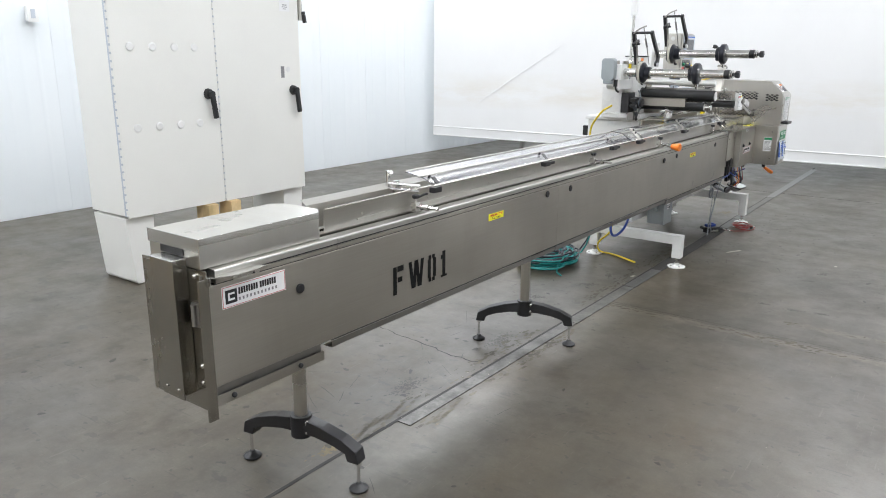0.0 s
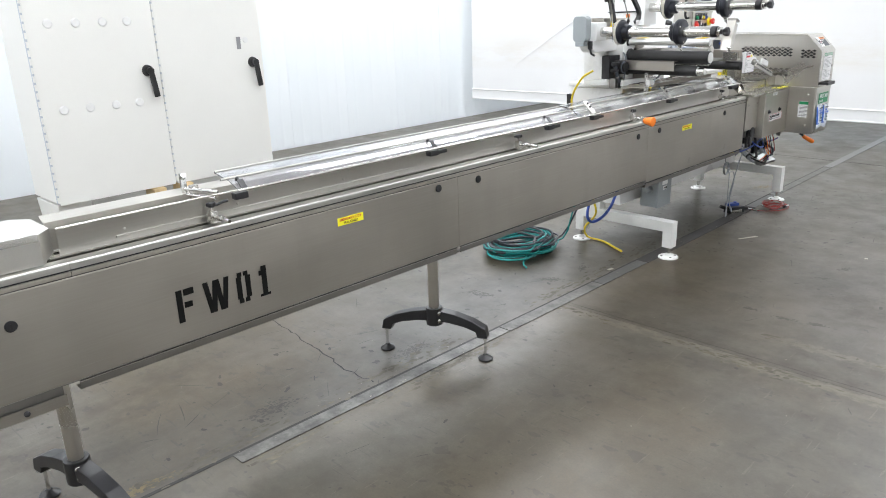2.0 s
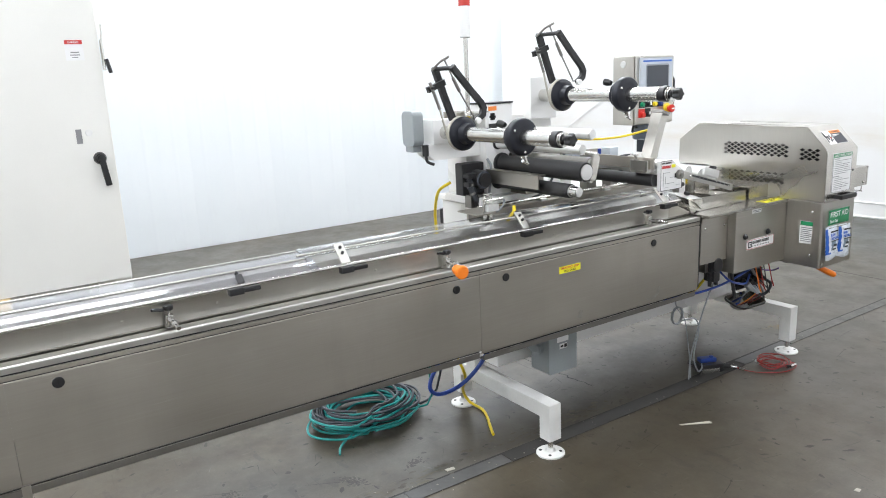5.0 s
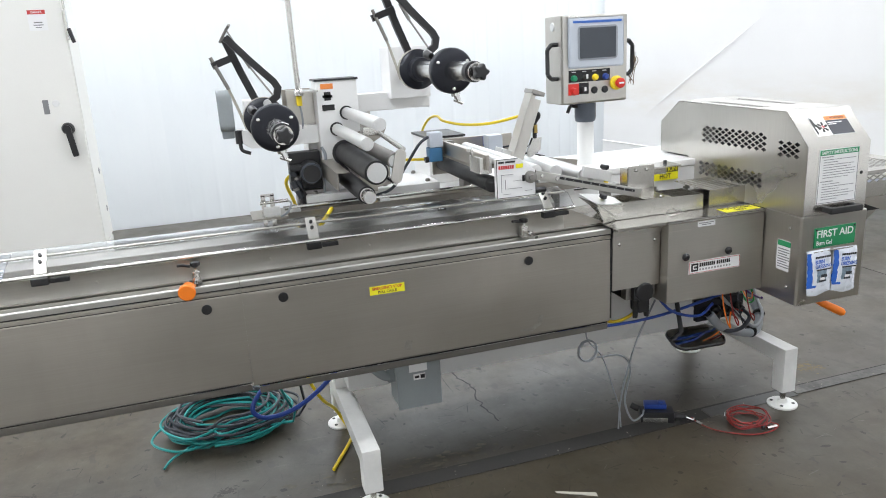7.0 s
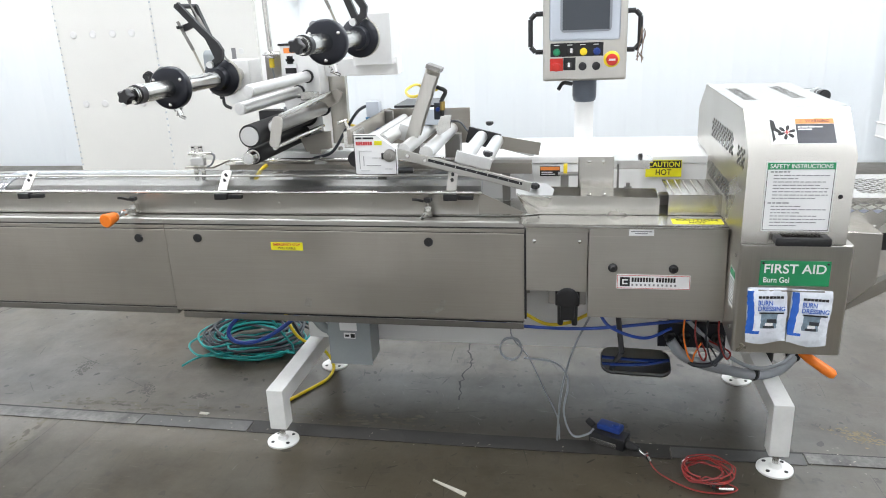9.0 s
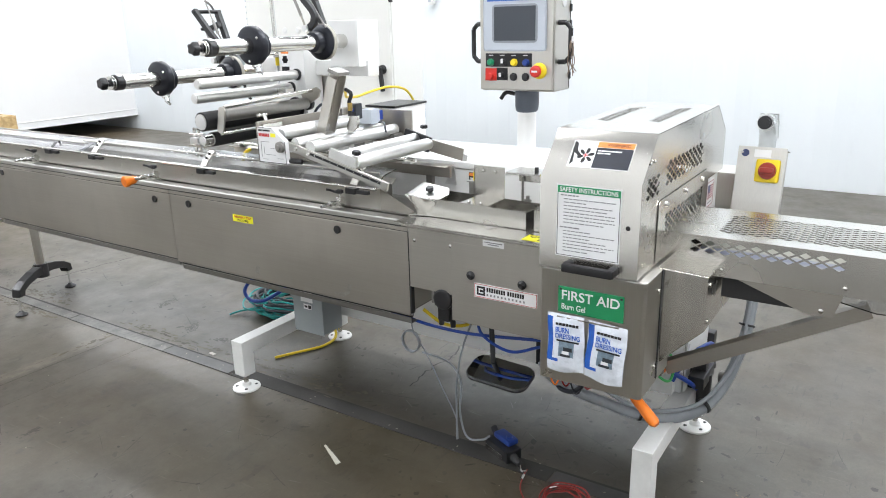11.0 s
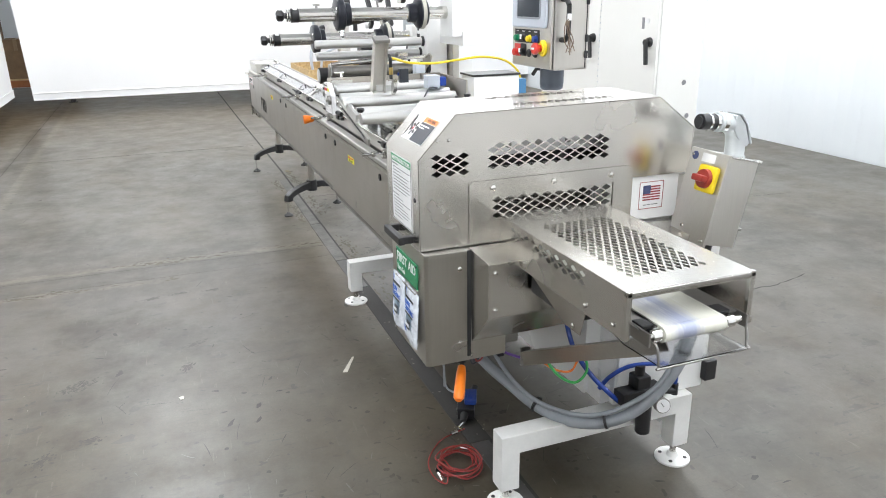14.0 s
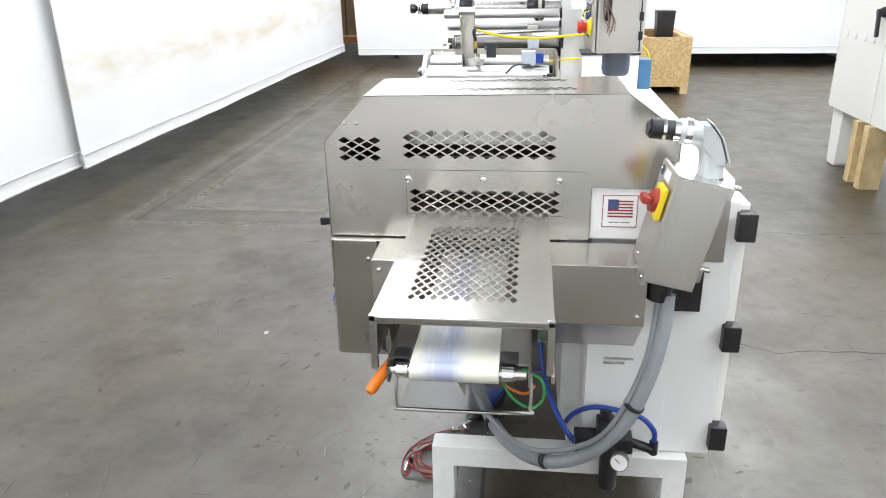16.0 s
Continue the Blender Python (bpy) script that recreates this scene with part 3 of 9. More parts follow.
def plane_yn(x, y, z):
    """A drawing plane that faces -y: u along +x, v up."""
    return Matrix(((1, 0, 0, x), (0, 0, -1, y), (0, 1, 0, z), (0, 0, 0, 1)))


def rounded(u, v, r, n=6):
    out = []
    for cx, cy, a0 in ((u - r, v - r, 0), (-u + r, v - r, 90), (-u + r, -v + r, 180), (u - r, -v + r, 270)):
        out += [(cx + r * math.cos(radians(a0 + 90 * k / n)), cy + r * math.sin(radians(a0 + 90 * k / n))) for k in range(n + 1)]
    return out


def lbox(m, u0, u1, v0, v1, d0, d1, bevel=0.0, bm=None):
    bm = bm or bmesh.new()
    own = box(u0, u1, v0, v1, d0, d1, bevel)
    bmesh.ops.transform(own, matrix=m, verts=own.verts)
    tmp = bpy.data.meshes.new("t")
    own.to_mesh(tmp), own.free()
    bm.from_mesh(tmp)
    bpy.data.meshes.remove(tmp)
    return bm


def merge(*bms):
    out = bmesh.new()
    for b in bms:
        tmp = bpy.data.meshes.new("t")
        b.to_mesh(tmp), b.free()
        out.from_mesh(tmp)
        bpy.data.meshes.remove(tmp)
    return out


def moved(bm, m):
    bmesh.ops.transform(bm, matrix=m, verts=bm.verts)
    return bm


def lettering(name, words, m, u0, u1, v0, v1, d, material, parent, squash=True):
    """Words in the built-in font, filling a field of a drawing plane."""
    cu = bpy.data.curves.new(name, "FONT")
    cu.body, cu.extrude, cu.offset = words, 0.02, 0.014
    ob = bpy.data.objects.new(name, cu)
    scene.collection.objects.link(ob)
    me = bpy.data.meshes.new_from_object(ob.evaluated_get(bpy.context.evaluated_depsgraph_get()))
    bpy.data.objects.remove(ob)
    bpy.data.curves.remove(cu)
    bm = bmesh.new()
    bm.from_mesh(me)
    bpy.data.meshes.remove(me)
    xs, ys = [v.co.x for v in bm.verts], [v.co.y for v in bm.verts]
    w, h = max(xs) - min(xs), max(ys) - min(ys)
    sx, sy = (u1 - u0) / w, (v1 - v0) / h
    if not squash:
        sx = sy = min(sx, sy)
    fit = Matrix.Translation((u0, v0, d)) @ Matrix.Diagonal((sx, sy, 0.02, 1)) @ Matrix.Translation((-min(xs), -min(ys), 0))
    bmesh.ops.transform(bm, matrix=m @ fit, verts=bm.verts)
    return part(name, bm, material, parent, smooth=0)


def bars(name, m, rows, d, material, parent):
    """Plain bars in place of unreadable writing: rows of (u0, u1, v0, v1)."""
    bm = bmesh.new()
    for u0, u1, v0, v1 in rows:
        lbox(m, u0, u1, v0, v1, d, d + 0.0006, bm=bm)
    return part(name, bm, material, parent, smooth=0)


def clip(poly, axis, value, keep_above):
    out = []
    for i, p in enumerate(poly):
        q = poly[(i + 1) % len(poly)]
        pin = p[axis] >= value - 1e-9 if keep_above else p[axis] <= value + 1e-9
        qin = q[axis] >= value - 1e-9 if keep_above else q[axis] <= value + 1e-9
        if pin:
            out.append(p)
        if pin != qin:
            t = (value - p[axis]) / (q[axis] - p[axis])
            out.append((p[0] + t * (q[0] - p[0]), p[1] + t * (q[1] - p[1])))
    return out


def clip_rect(poly, u0, u1, v0, v1):
    for axis, value, above in ((0, u0, True), (0, u1, False), (1, v0, True), (1, v1, False)):
        if len(poly) < 3:
            return []
        poly = clip(poly, axis, value, above)
    return poly if len(poly) >= 3 else []


def plate(m, outline, holes, t, bm=None):
    """A sheet with a convex outline and rectangular holes (u0, u1, v0, v1), front at depth 0."""
    bm = bm or bmesh.new()
    us = sorted({min(p[0] for p in outline), max(p[0] for p in outline), *[h for r in holes for h in r[:2]]})
    vs = sorted({min(p[1] for p in outline), max(p[1] for p in outline), *[h for r in holes for h in r[2:]]})
    for u0, u1 in zip(us, us[1:]):
        for v0, v1 in zip(vs, vs[1:]):
            cu, cv = (u0 + u1) / 2, (v0 + v1) / 2
            if any(r[0] < cu < r[1] and r[2] < cv < r[3] for r in holes):
                continue
            poly = clip_rect(list(outline), u0, u1, v0, v1)
            if poly:
                prism_cell(bm, m, poly, t)
    bmesh.ops.remove_doubles(bm, verts=bm.verts, dist=1e-5)
    return bm


def prism_cell(bm, m, poly, t):
    f = [bm.verts.new(m @ Vector((u, v, 0))) for u, v in poly]
    b = [bm.verts.new(m @ Vector((u, v, -t))) for u, v in poly]
    try:
        bm.faces.new(f), bm.faces.new(b[::-1])
        for i in range(len(poly)):
            bm.faces.new((f[i], b[i], b[(i + 1) % len(poly)], f[(i + 1) % len(poly)]))
    except ValueError:
        pass


def grille(m, u0, u1, v0, v1, w, h, t=0.0015, web=0.78, bm=None):
    """Sheet punched with diamond holes w wide and h high, filling a field."""
    bm = bm or bmesh.new()
    nu, nv = int((u1 - u0) / w) + 2, int(2 * (v1 - v0) / h) + 2
    for j in range(-1, nv + 1):
        for i in range(-1, nu + 1):
            cu, cv = u0 + i * w + (j % 2) * w / 2, v0 + j * h / 2
            ring = [(cu - w / 2, cv), (cu, cv - h / 2), (cu + w / 2, cv), (cu, cv + h / 2)]
            if all(u0 - 1e-6 <= a <= u1 + 1e-6 and v0 - 1e-6 <= b <= v1 + 1e-6 for a, b in ring):
                hole = [(cu + (a - cu) * web, cv + (b - cv) * web) for a, b in ring]
                for k in range(4):
                    prism_cell(bm, m, [ring[k], ring[(k + 1) % 4], hole[(k + 1) % 4], hole[k]], t)
            else:
                poly = clip_rect(ring, u0, u1, v0, v1)
                if poly:
                    prism_cell(bm, m, poly, t)
    return bm


def bolt(parent, p, axis, r=0.006, material="steel_bright", h=None):
    h = h or r * 0.8
    return part("bolt", lathe(p, axis, [(0, r), (h * 0.6, r), (h, r * 0.55)], 10), material, parent)


def star_knob(p, axis, r, h, seg=30):
    """A lobed hand knob."""
    bm = bmesh.new()
    m, _ = between(p, Vector(p) + Vector(axis))
    prof = [(0, 0.5), (h * 0.25, 0.9), (h * 0.3, 1.0), (h * 0.85, 1.0), (h, 0.8)]
    rings = []
    for z, s in prof:
        rings.append([bm.verts.new(m @ Vector((r * s * (0.86 + 0.14 * math.cos(5 * a)) * math.cos(a), r * s * (0.86 + 0.14 * math.cos(5 * a)) * math.sin(a), z))) for a in [2 * math.pi * k / seg for k in range(seg)]])
    for a, b in zip(rings, rings[1:]):
        for k in range(seg):
            bm.faces.new((a[k], a[(k + 1) % seg], b[(k + 1) % seg], b[k]))
    bm.faces.new(rings[0][::-1]), bm.faces.new(rings[-1])
    return bm


# ---- the hall ----
XW, XE, YS, YN = -5.775, 7.5, -9.5, 14.5
tagged(part("floor", box(XW - 0.3, XE + 0.3, YS - 0.3, YN + 0.3, -0.2, 0.0), "concrete"), "sealed grey concrete floor with stains and scuffs", "floor", kind="structure")
tagged(part("ceiling", box(XW, XE, YS, YN, CEILING, CEILING + 0.15), "ceiling"), "plain white hall ceiling", "ceiling", kind="structure")
tagged(part("wall_east", box(XE, XE + 0.2, YS, YN, 0, CEILING), "wall"), "plain white hall wall", "wall", kind="structure")
tagged(part("wall_south", box(XW, XE, YS - 0.2, YS, 0, CEILING), "wall"), "plain white hall wall", "wall", kind="structure")
tagged(part("wall_north", box(XW, XE, YN, YN + 0.2, 0, CEILING), "wall"), "plain white hall wall", "wall", kind="structure")
# added wall, never in view, that keeps lamp light out of the west bay
tagged(part("wall_light_stop", box(-1.05, -0.90, YS, -5.1, 0, CEILING), "wall"), "added unseen wall that keeps the west bay dark", "wall", kind="structure")
west = tagged(part("wall_west", box(XW - 0.25, XW - 0.03, YS, YN, 0, CEILING), "wall"), "white ribbed sheet-metal wall of the hall", "wall", kind="structure")
# ribbed sheets, each 0.915 m wide, lapped side by side
PITCH = 0.915
prof = [(0, 0)]
for k in range(3):
    c = PITCH * (k + 0.5) / 3
    prof += [(c - 0.030, 0), (c - 0.018, 0.0055), (c + 0.018, 0.0055), (c + 0.030, 0)]
    if k < 2:
        g = PITCH * (k + 1) / 3
        prof += [(g - 0.03, 0), (g - 0.022, 0.002), (g + 0.022, 0.002), (g + 0.03, 0)]
prof += [(PITCH - 0.004, 0), (PITCH - 0.004, 0.003), (PITCH, 0.003)]
bm = bmesh.new()
lo = [bm.verts.new((d, u, 0.02)) for u, d in prof]
hi = [bm.verts.new((d, u, CEILING)) for u, d in prof]
for i in range(len(prof) - 1):
    bm.faces.new((lo[i], lo[i + 1], hi[i + 1], hi[i]))
sheet_mesh = mesh_of("wall_sheet", bm, "wall", 20)
for k in range(int((YN - YS) / PITCH)):
    ob = new("wall_sheet", sheet_mesh)
    ob.location = (XW - 0.028, YS + k * PITCH, 0)
    ob.parent = west


def curtain(y0, y1, at, fold, seed, band, top=5.6):
    """A hanging vinyl sheet from y0 to y1 in its own plane; at(s, z, d) gives the place. The hem is a doubled band."""
    rnd = random.Random(seed)
    ph = [rnd.uniform(0, 6.3) for _ in range(6)]
    n, zs = int(abs(y1 - y0) / 0.12), [0, 0.02, 0.06, 0.1, 0.2, 0.35, 0.55, 0.8, 1.1, 1.5, 2.0, 2.6, 3.4, 4.4, 1e9]

    def wave(s, z):
        a = fold * (0.35 + 0.65 * math.exp(-z / 1.6))
        return a * (math.sin(1.3 * s + ph[0]) + 0.5 * math.sin(3.1 * s + ph[1] + 0.4 * z) + 0.25 * math.sin(6.7 * s + ph[2] - 0.7 * z))

    def grid(zlist, push, off):
        bm = bmesh.new()
        for side in (off, off - push):
            rows = []
            for z in zlist:
                rows.append([bm.verts.new(at(y0 + (y1 - y0) * i / n, z, wave(y0 + (y1 - y0) * i / n, min(z, 4)) + side)) for i in range(n + 1)])
            for a, b in zip(rows, rows[1:]):
                for i in range(n):
                    bm.faces.new((a[i], a[i + 1], b[i + 1], b[i]) if side == off else (b[i], b[i + 1], a[i + 1], a[i]))
        return bm
    def ridge(z0, r):
        bm, rows = bmesh.new(), []
        for q in range(9):
            a = math.pi * q / 8
            rows.append([bm.verts.new(at(y0 + (y1 - y0) * i / n, z0 - r * math.cos(a), wave(y0 + (y1 - y0) * i / n, z0) + 0.012 + r * math.sin(a))) for i in range(n + 1)])
        for a, b in zip(rows, rows[1:]):
            for i in range(n):
                bm.faces.new((a[i], a[i + 1], b[i + 1], b[i]))
        return bm
    zs = [z if z < 1e8 else top for z in zs]
    return grid(zs, 0.002, 0), grid([0.0, 0.006, 0.014, band - 0.020, band - 0.005, band], 0.024, 0.013), merge(ridge(band, 0.010), ridge(0.012, 0.009))


def hang(name, y0, y1, at, fold, seed, label, cloth="tarp_clean", band=0.11):
    sheet, hem, seam = curtain(y0, y1, at, fold, seed, band)
    ob = tagged(part(name, sheet, cloth, None, "", 60), label, "curtain", kind="structure")
    part("hem", hem, cloth, ob, "doubled white bottom hem", 60)
    part("piping", seam, cloth, ob, "rolled piping along the hem", 60)
    return ob


hang("backdrop_curtain_east", -4.9, 3.05, lambda s, z, d: (3.02 - d + 0.05 * (s + 5) / 8 * 0.5, s, 0.30 + z), 0.012, 1, "white vinyl hall curtain with a faint brown stain, clear of the floor", "tarp_faint")
hang("backdrop_curtain_east_far", 2.6, 11.6, lambda s, z, d: (3.13 - d, s, 0.30 + z), 0.012, 2, "white vinyl hall curtain overlapping another one, hem clear of the floor")
hang("backdrop_curtain_south", -6.08, 2.74, lambda s, z, d: (s + (0.04 * z if s > 2.6 else 0), -4.86 + d, 0.236 + z), 0.012, 3, "white vinyl hall curtain with a straight hem over a dark gap")
hang("backdrop_curtain_north", -5.60, 3.4, lambda s, z, d: (s, 9.55 + 0.206 * s - d, 0.205 - 0.0185 * s + z), 0.012, 4, "white vinyl hall curtain with a long crease and soiled belt", "tarp", 0.15)

# the long diagonal crease in the north curtain
def crease(s0, z0, s1, z1, w):
    bm, last, n = bmesh.new(), None, 16
    up = Vector((s1 - s0, z1 - z0)).normalized()
    for i in range(n + 1):
        t = i / n
        sx, z, h = s0 + (s1 - s0) * t, z0 + (z1 - z0) * t + 0.01 * math.sin(5 * t), w * (0.15 + 0.85 * math.sin(math.pi * t) ** 0.7)
        row = [bm.verts.new((sx - o * up.y, 9.55 + 0.206 * (sx - o * up.y) - 0.026 - lift, z + o * up.x)) for o, lift in ((-1.6 * h, 0.0), (0, 0.5 * h), (0.8 * h, 0.0))]
        if last:
            bm.faces.new((last[0], last[1], row[1], row[0]))
            bm.faces.new((last[1], last[2], row[2], row[1]))
        last = row
    return tagged(part("trim_crease", bm, "tarp_clean", None, "", 20), "sharp diagonal crease in the white curtain", "crease", kind="structure")


crease(-4.9, 0.80, -3.45, 1.80, 0.008)

# ceiling lamps, above the view, that light the hall; those behind the curtains are added
for lx, ly in LAMP_ROWS + ADDED_DIM_ROWS:
    ob = thing("ceiling_lamp", (lx, ly, CEILING - 0.02), "long white strip lamp under the ceiling, out of view", "lamp", "ceiling lamps")
    part("housing", prism([(lx - 0.57, CEILING - 0.3), (lx - 0.50, CEILING - 0.2), (lx + 0.50, CEILING - 0.2), (lx + 0.57, CEILING - 0.3), (lx + 0.56, CEILING - 0.3), (lx, CEILING - 0.25), (lx - 0.56, CEILING - 0.3)], "y", ly - 1.62, ly + 1.62), "white", ob)
    for o in (-0.6, 0.6):
        part("hanger", cyl((lx, ly + o, CEILING - 0.21), (lx, ly + o, CEILING), 0.006, seg=8), "steel_dark", ob)


# ---- floor joints, strips, cracks ----
def flat(name, pts, z, material, label="", category="", parent=None):
    ob = part(name, prism(pts, "z", -0.002, z), material, parent, smooth=0)
    return tagged(ob, label, category, kind="structure") if not parent else ob


def rect(x0, x1, y0, y1):
    return [(x0, y0), (x1, y0), (x1, y1), (x0, y1)]


def joint_x(y):
    """The long floor joint runs almost straight down the hall."""
    for (y0, x0), (y1, x1) in zip(JOINT, JOINT[1:]):
        if y <= y1:
            return x0 + (x1 - x0) * (y - y0) / (y1 - y0)
    return JOINT[-1][1]


def along(y0, y1, a, b):
    """An outline beside the joint, from a to b off its middle."""
    ys = [y0] + [y for y, _ in JOINT if y0 < y < y1] + [y1]
    return [(joint_x(y) + b, y) for y in ys] + [(joint_x(y) + a, y) for y in reversed(ys)]


JOINT = [(-7.5, -0.130), (-3.3, -0.137), (0.5, -0.158), (1.7, -0.148), (3.0, -0.140), (5.0, -0.138), (6.5, -0.156), (10.8, -0.178)]
flat("trim_joint", along(-7.4, 10.6, -0.011, 0.007), 0.0012, "groove", "dark open joint in the concrete floor", "floor joint")
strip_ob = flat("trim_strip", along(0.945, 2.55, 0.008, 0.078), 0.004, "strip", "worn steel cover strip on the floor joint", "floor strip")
# lengths from y 3.456 to 6.25 coloured darker, beyond 7.7 paler
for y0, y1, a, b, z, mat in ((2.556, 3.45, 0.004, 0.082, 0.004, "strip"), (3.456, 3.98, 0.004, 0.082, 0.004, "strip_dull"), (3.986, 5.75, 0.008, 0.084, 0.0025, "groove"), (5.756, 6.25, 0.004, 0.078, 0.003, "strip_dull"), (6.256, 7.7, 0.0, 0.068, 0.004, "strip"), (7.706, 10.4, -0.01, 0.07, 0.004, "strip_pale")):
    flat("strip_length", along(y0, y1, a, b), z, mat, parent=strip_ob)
flat("pavement_patch", rect(-0.07, 2.60, 3.05, 3.31), 0.0006, "concrete_patch", "rough concrete fill over a cut trench", "floor patch")
flat("pavement_patch_long", rect(2.36, 2.60, -6.5, 3.05), 0.0006, "concrete_patch", "rough concrete fill over a cut trench", "floor patch")
flat("trim_joint_cross", rect(-0.07, 2.33, 3.081, 3.084), 0.0012, "worn_mark", "thin saw-cut joint beside the trench fill", "floor joint")
flat("trim_joint_long", rect(2.540, 2.544, -6.5, 3.25), 0.0012, "groove", "thin joint along the trench fill", "floor joint")
flat("trim_joint_south", rect(-0.07, 2.48, -0.992, -0.988), 0.0010, "groove", "hairline joint across the concrete floor", "floor joint")
flat("trim_joint_north", rect(-2.6, -0.20, 8.072, 8.077), 0.0010, "groove", "hairline joint across the concrete floor", "floor joint")
flat("trim_joint_north_east", rect(-0.09, 2.9, 8.076, 8.081), 0.0010, "groove", "hairline joint across the concrete floor", "floor joint")


def ragged(a, b, w, seed, label="ragged pale mortar edge of the trench fill", material="mortar", gaps=0.2):
    """A worn mortar streak from a to b: many small uneven smears along the line."""
    rnd = random.Random(seed)
    d = Vector((b[0] - a[0], b[1] - a[1]))
    n = int(d.length / 0.009)
    length = d.length
    d.normalize()
    bm = bmesh.new()
    lane = 0.0
    for i in range(n):
        lane = 0.5 * lane + rnd.uniform(-1, 1) * w * 0.06
        if math.sin(i * 0.045 + seed) + 0.6 * math.sin(i * 0.021) + rnd.uniform(-0.9, 0.9) < -0.75 + gaps:
            continue
        t, off = length * i / n, lane + rnd.gauss(0, w * 0.30)
        x, y = a[0] + d.x * t - d.y * off, a[1] + d.y * t + d.x * off
        lo, wi = rnd.uniform(0.005, 0.032), rnd.uniform(0.003, 0.014)
        vs = []
        for q in range(7):
            ang = 2 * math.pi * q / 7
            u, v = lo * math.cos(ang) * rnd.uniform(0.6, 1.1), wi * math.sin(ang) * rnd.uniform(0.5, 1.2)
            vs.append(bm.verts.new((x + d.x * u - d.y * v, y + d.y * u + d.x * v, 0.0009 + 0.00005 * (i % 12))))
        bm.faces.new(vs)
    return tagged(part("trim_mortar", bm, material, None, "", 0), label, "floor mark", kind="structure")


ragged((-0.05, 3.0), (2.33, 3.0), 0.10, 21, gaps=0.95)
ragged((0.95, 3.36), (2.6, 3.36), 0.07, 22, gaps=1.0)
ragged((2.33, 3.0), (2.33, 1.6), 0.07, 23, gaps=0.7)
ragged((2.63, 3.36), (2.63, 1.9), 0.05, 24, gaps=0.8)


def crack(pts, w, seed, label="thin dark crack in the concrete floor"):
    rnd = random.Random(seed)
    line = []
    for (x0, y0), (x1, y1) in zip(pts, pts[1:]):
        for k in range(6):
            t = k / 6
            line.append((x0 + (x1 - x0) * t + rnd.uniform(-1, 1) * 0.012, y0 + (y1 - y0) * t + rnd.uniform(-1, 1) * 0.012))
    line.append(pts[-1])
    bm = bmesh.new()
    last = None
    for i, (x, y) in enumerate(line):
        a, b = line[max(0, i - 1)], line[min(len(line) - 1, i + 1)]
        d = Vector((b[0] - a[0], b[1] - a[1])).normalized()
        ww = w * rnd.uniform(0.4, 1.1) / 2
        pair = [bm.verts.new((x - d.y * ww * s, y + d.x * ww * s, 0.0009)) for s in (1, -1)]
        if last:
            bm.faces.new((last[0], last[1], pair[1], pair[0]))
        last = pair
    return tagged(part("trim_crack", bm, "groove", None, "", 0), label, "floor crack", kind="structure")


crack([(-2.75, 4.84), (-2.45, 4.93), (-2.07, 4.90), (-1.75, 4.89), (-1.43, 4.94), (-1.19, 4.805), (-0.95, 4.82), (-0.80, 4.86), (-0.62, 4.84), (-0.42, 4.857)], 0.009, 5)
crack([(-1.42, 1.86), (-1.217, 1.80), (-0.917, 1.771), (-0.668, 1.733), (-0.393, 1.70), (-0.187, 1.704)], 0.008, 6)
ragged((-0.215, 0.6), (-0.205, 5.2), 0.10, 26, "crumbled pale edge of the floor joint", "mortar", 0.75)
ragged((-0.035, 0.95), (-0.025, 3.0), 0.05, 27, "crumbled pale edge of the floor joint", "mortar", 0.95)
crack([(-1.2, 3.2), (-2.1, 3.32), (-3.0, 3.2), (-4.2, 3.3)], 0.006, 7)


def scrap(pts, label):
    return solid("paper_scrap", prism(pts, "z", 0.0005, 0.003), "chip", label, "scrap", "scraps on the floor", smooth=0)


def litter(area, count, seed, name="floor_grit"):
    """Pale grit and shreds lying in the joint: too small to pick apart."""
    rnd = random.Random(seed)
    bm = bmesh.new()
    for _ in range(count):
        x, y = rnd.uniform(area[0], area[1]), rnd.uniform(area[2], area[3])
        r, a, e = rnd.uniform(0.0012, 0.0034), rnd.uniform(0, 3.1), rnd.uniform(1, 3)
        vs = []
        for q in range(5):
            t = a + q * 1.2566 + rnd.uniform(-0.4, 0.4)
            u, v = r * e * math.cos(t), r * math.sin(t)
            vs.append(bm.verts.new((x + u * math.cos(a) - v * math.sin(a), y + u * math.sin(a) + v * math.cos(a), 0.0052)))
        bm.faces.new(vs)
    return tagged(part(name, bm, "debris", None, "", 0), "pale grit and shreds scattered along the floor joint", "grit", kind="stuff")


def floor_marks(count, seed, long, wide, material, label, area, z):
    """Small irregular spots or scuffs of the floor, too many to count."""
    rnd = random.Random(seed)
    bm = bmesh.new()
    for _ in range(count):
        x0, x1, y0, y1 = area[rnd.randrange(len(area))]
        x, y, a = rnd.uniform(x0, x1), rnd.uniform(y0, y1), rnd.uniform(0, 3.15)
        lo = rnd.uniform(*long) * rnd.uniform(0.4, 1.0)
        wi = min(lo, rnd.uniform(*wide))
        bend, vs, n = rnd.uniform(-0.08, 0.08), [], 10
        for q in range(n):
            t = 2 * math.pi * q / n
            u, v = lo * math.cos(t) * rnd.uniform(0.7, 1.15), wi * math.sin(t) * rnd.uniform(0.5, 1.2)
            v += bend * u * u / max(lo, 0.001)
            vs.append(bm.verts.new((x + u * math.cos(a) - v * math.sin(a), y + u * math.sin(a) + v * math.cos(a), z)))
        bm.faces.new(vs)
    return tagged(part("floor_marks", bm, material, None, "", 0), label, "floor marks", kind="stuff")


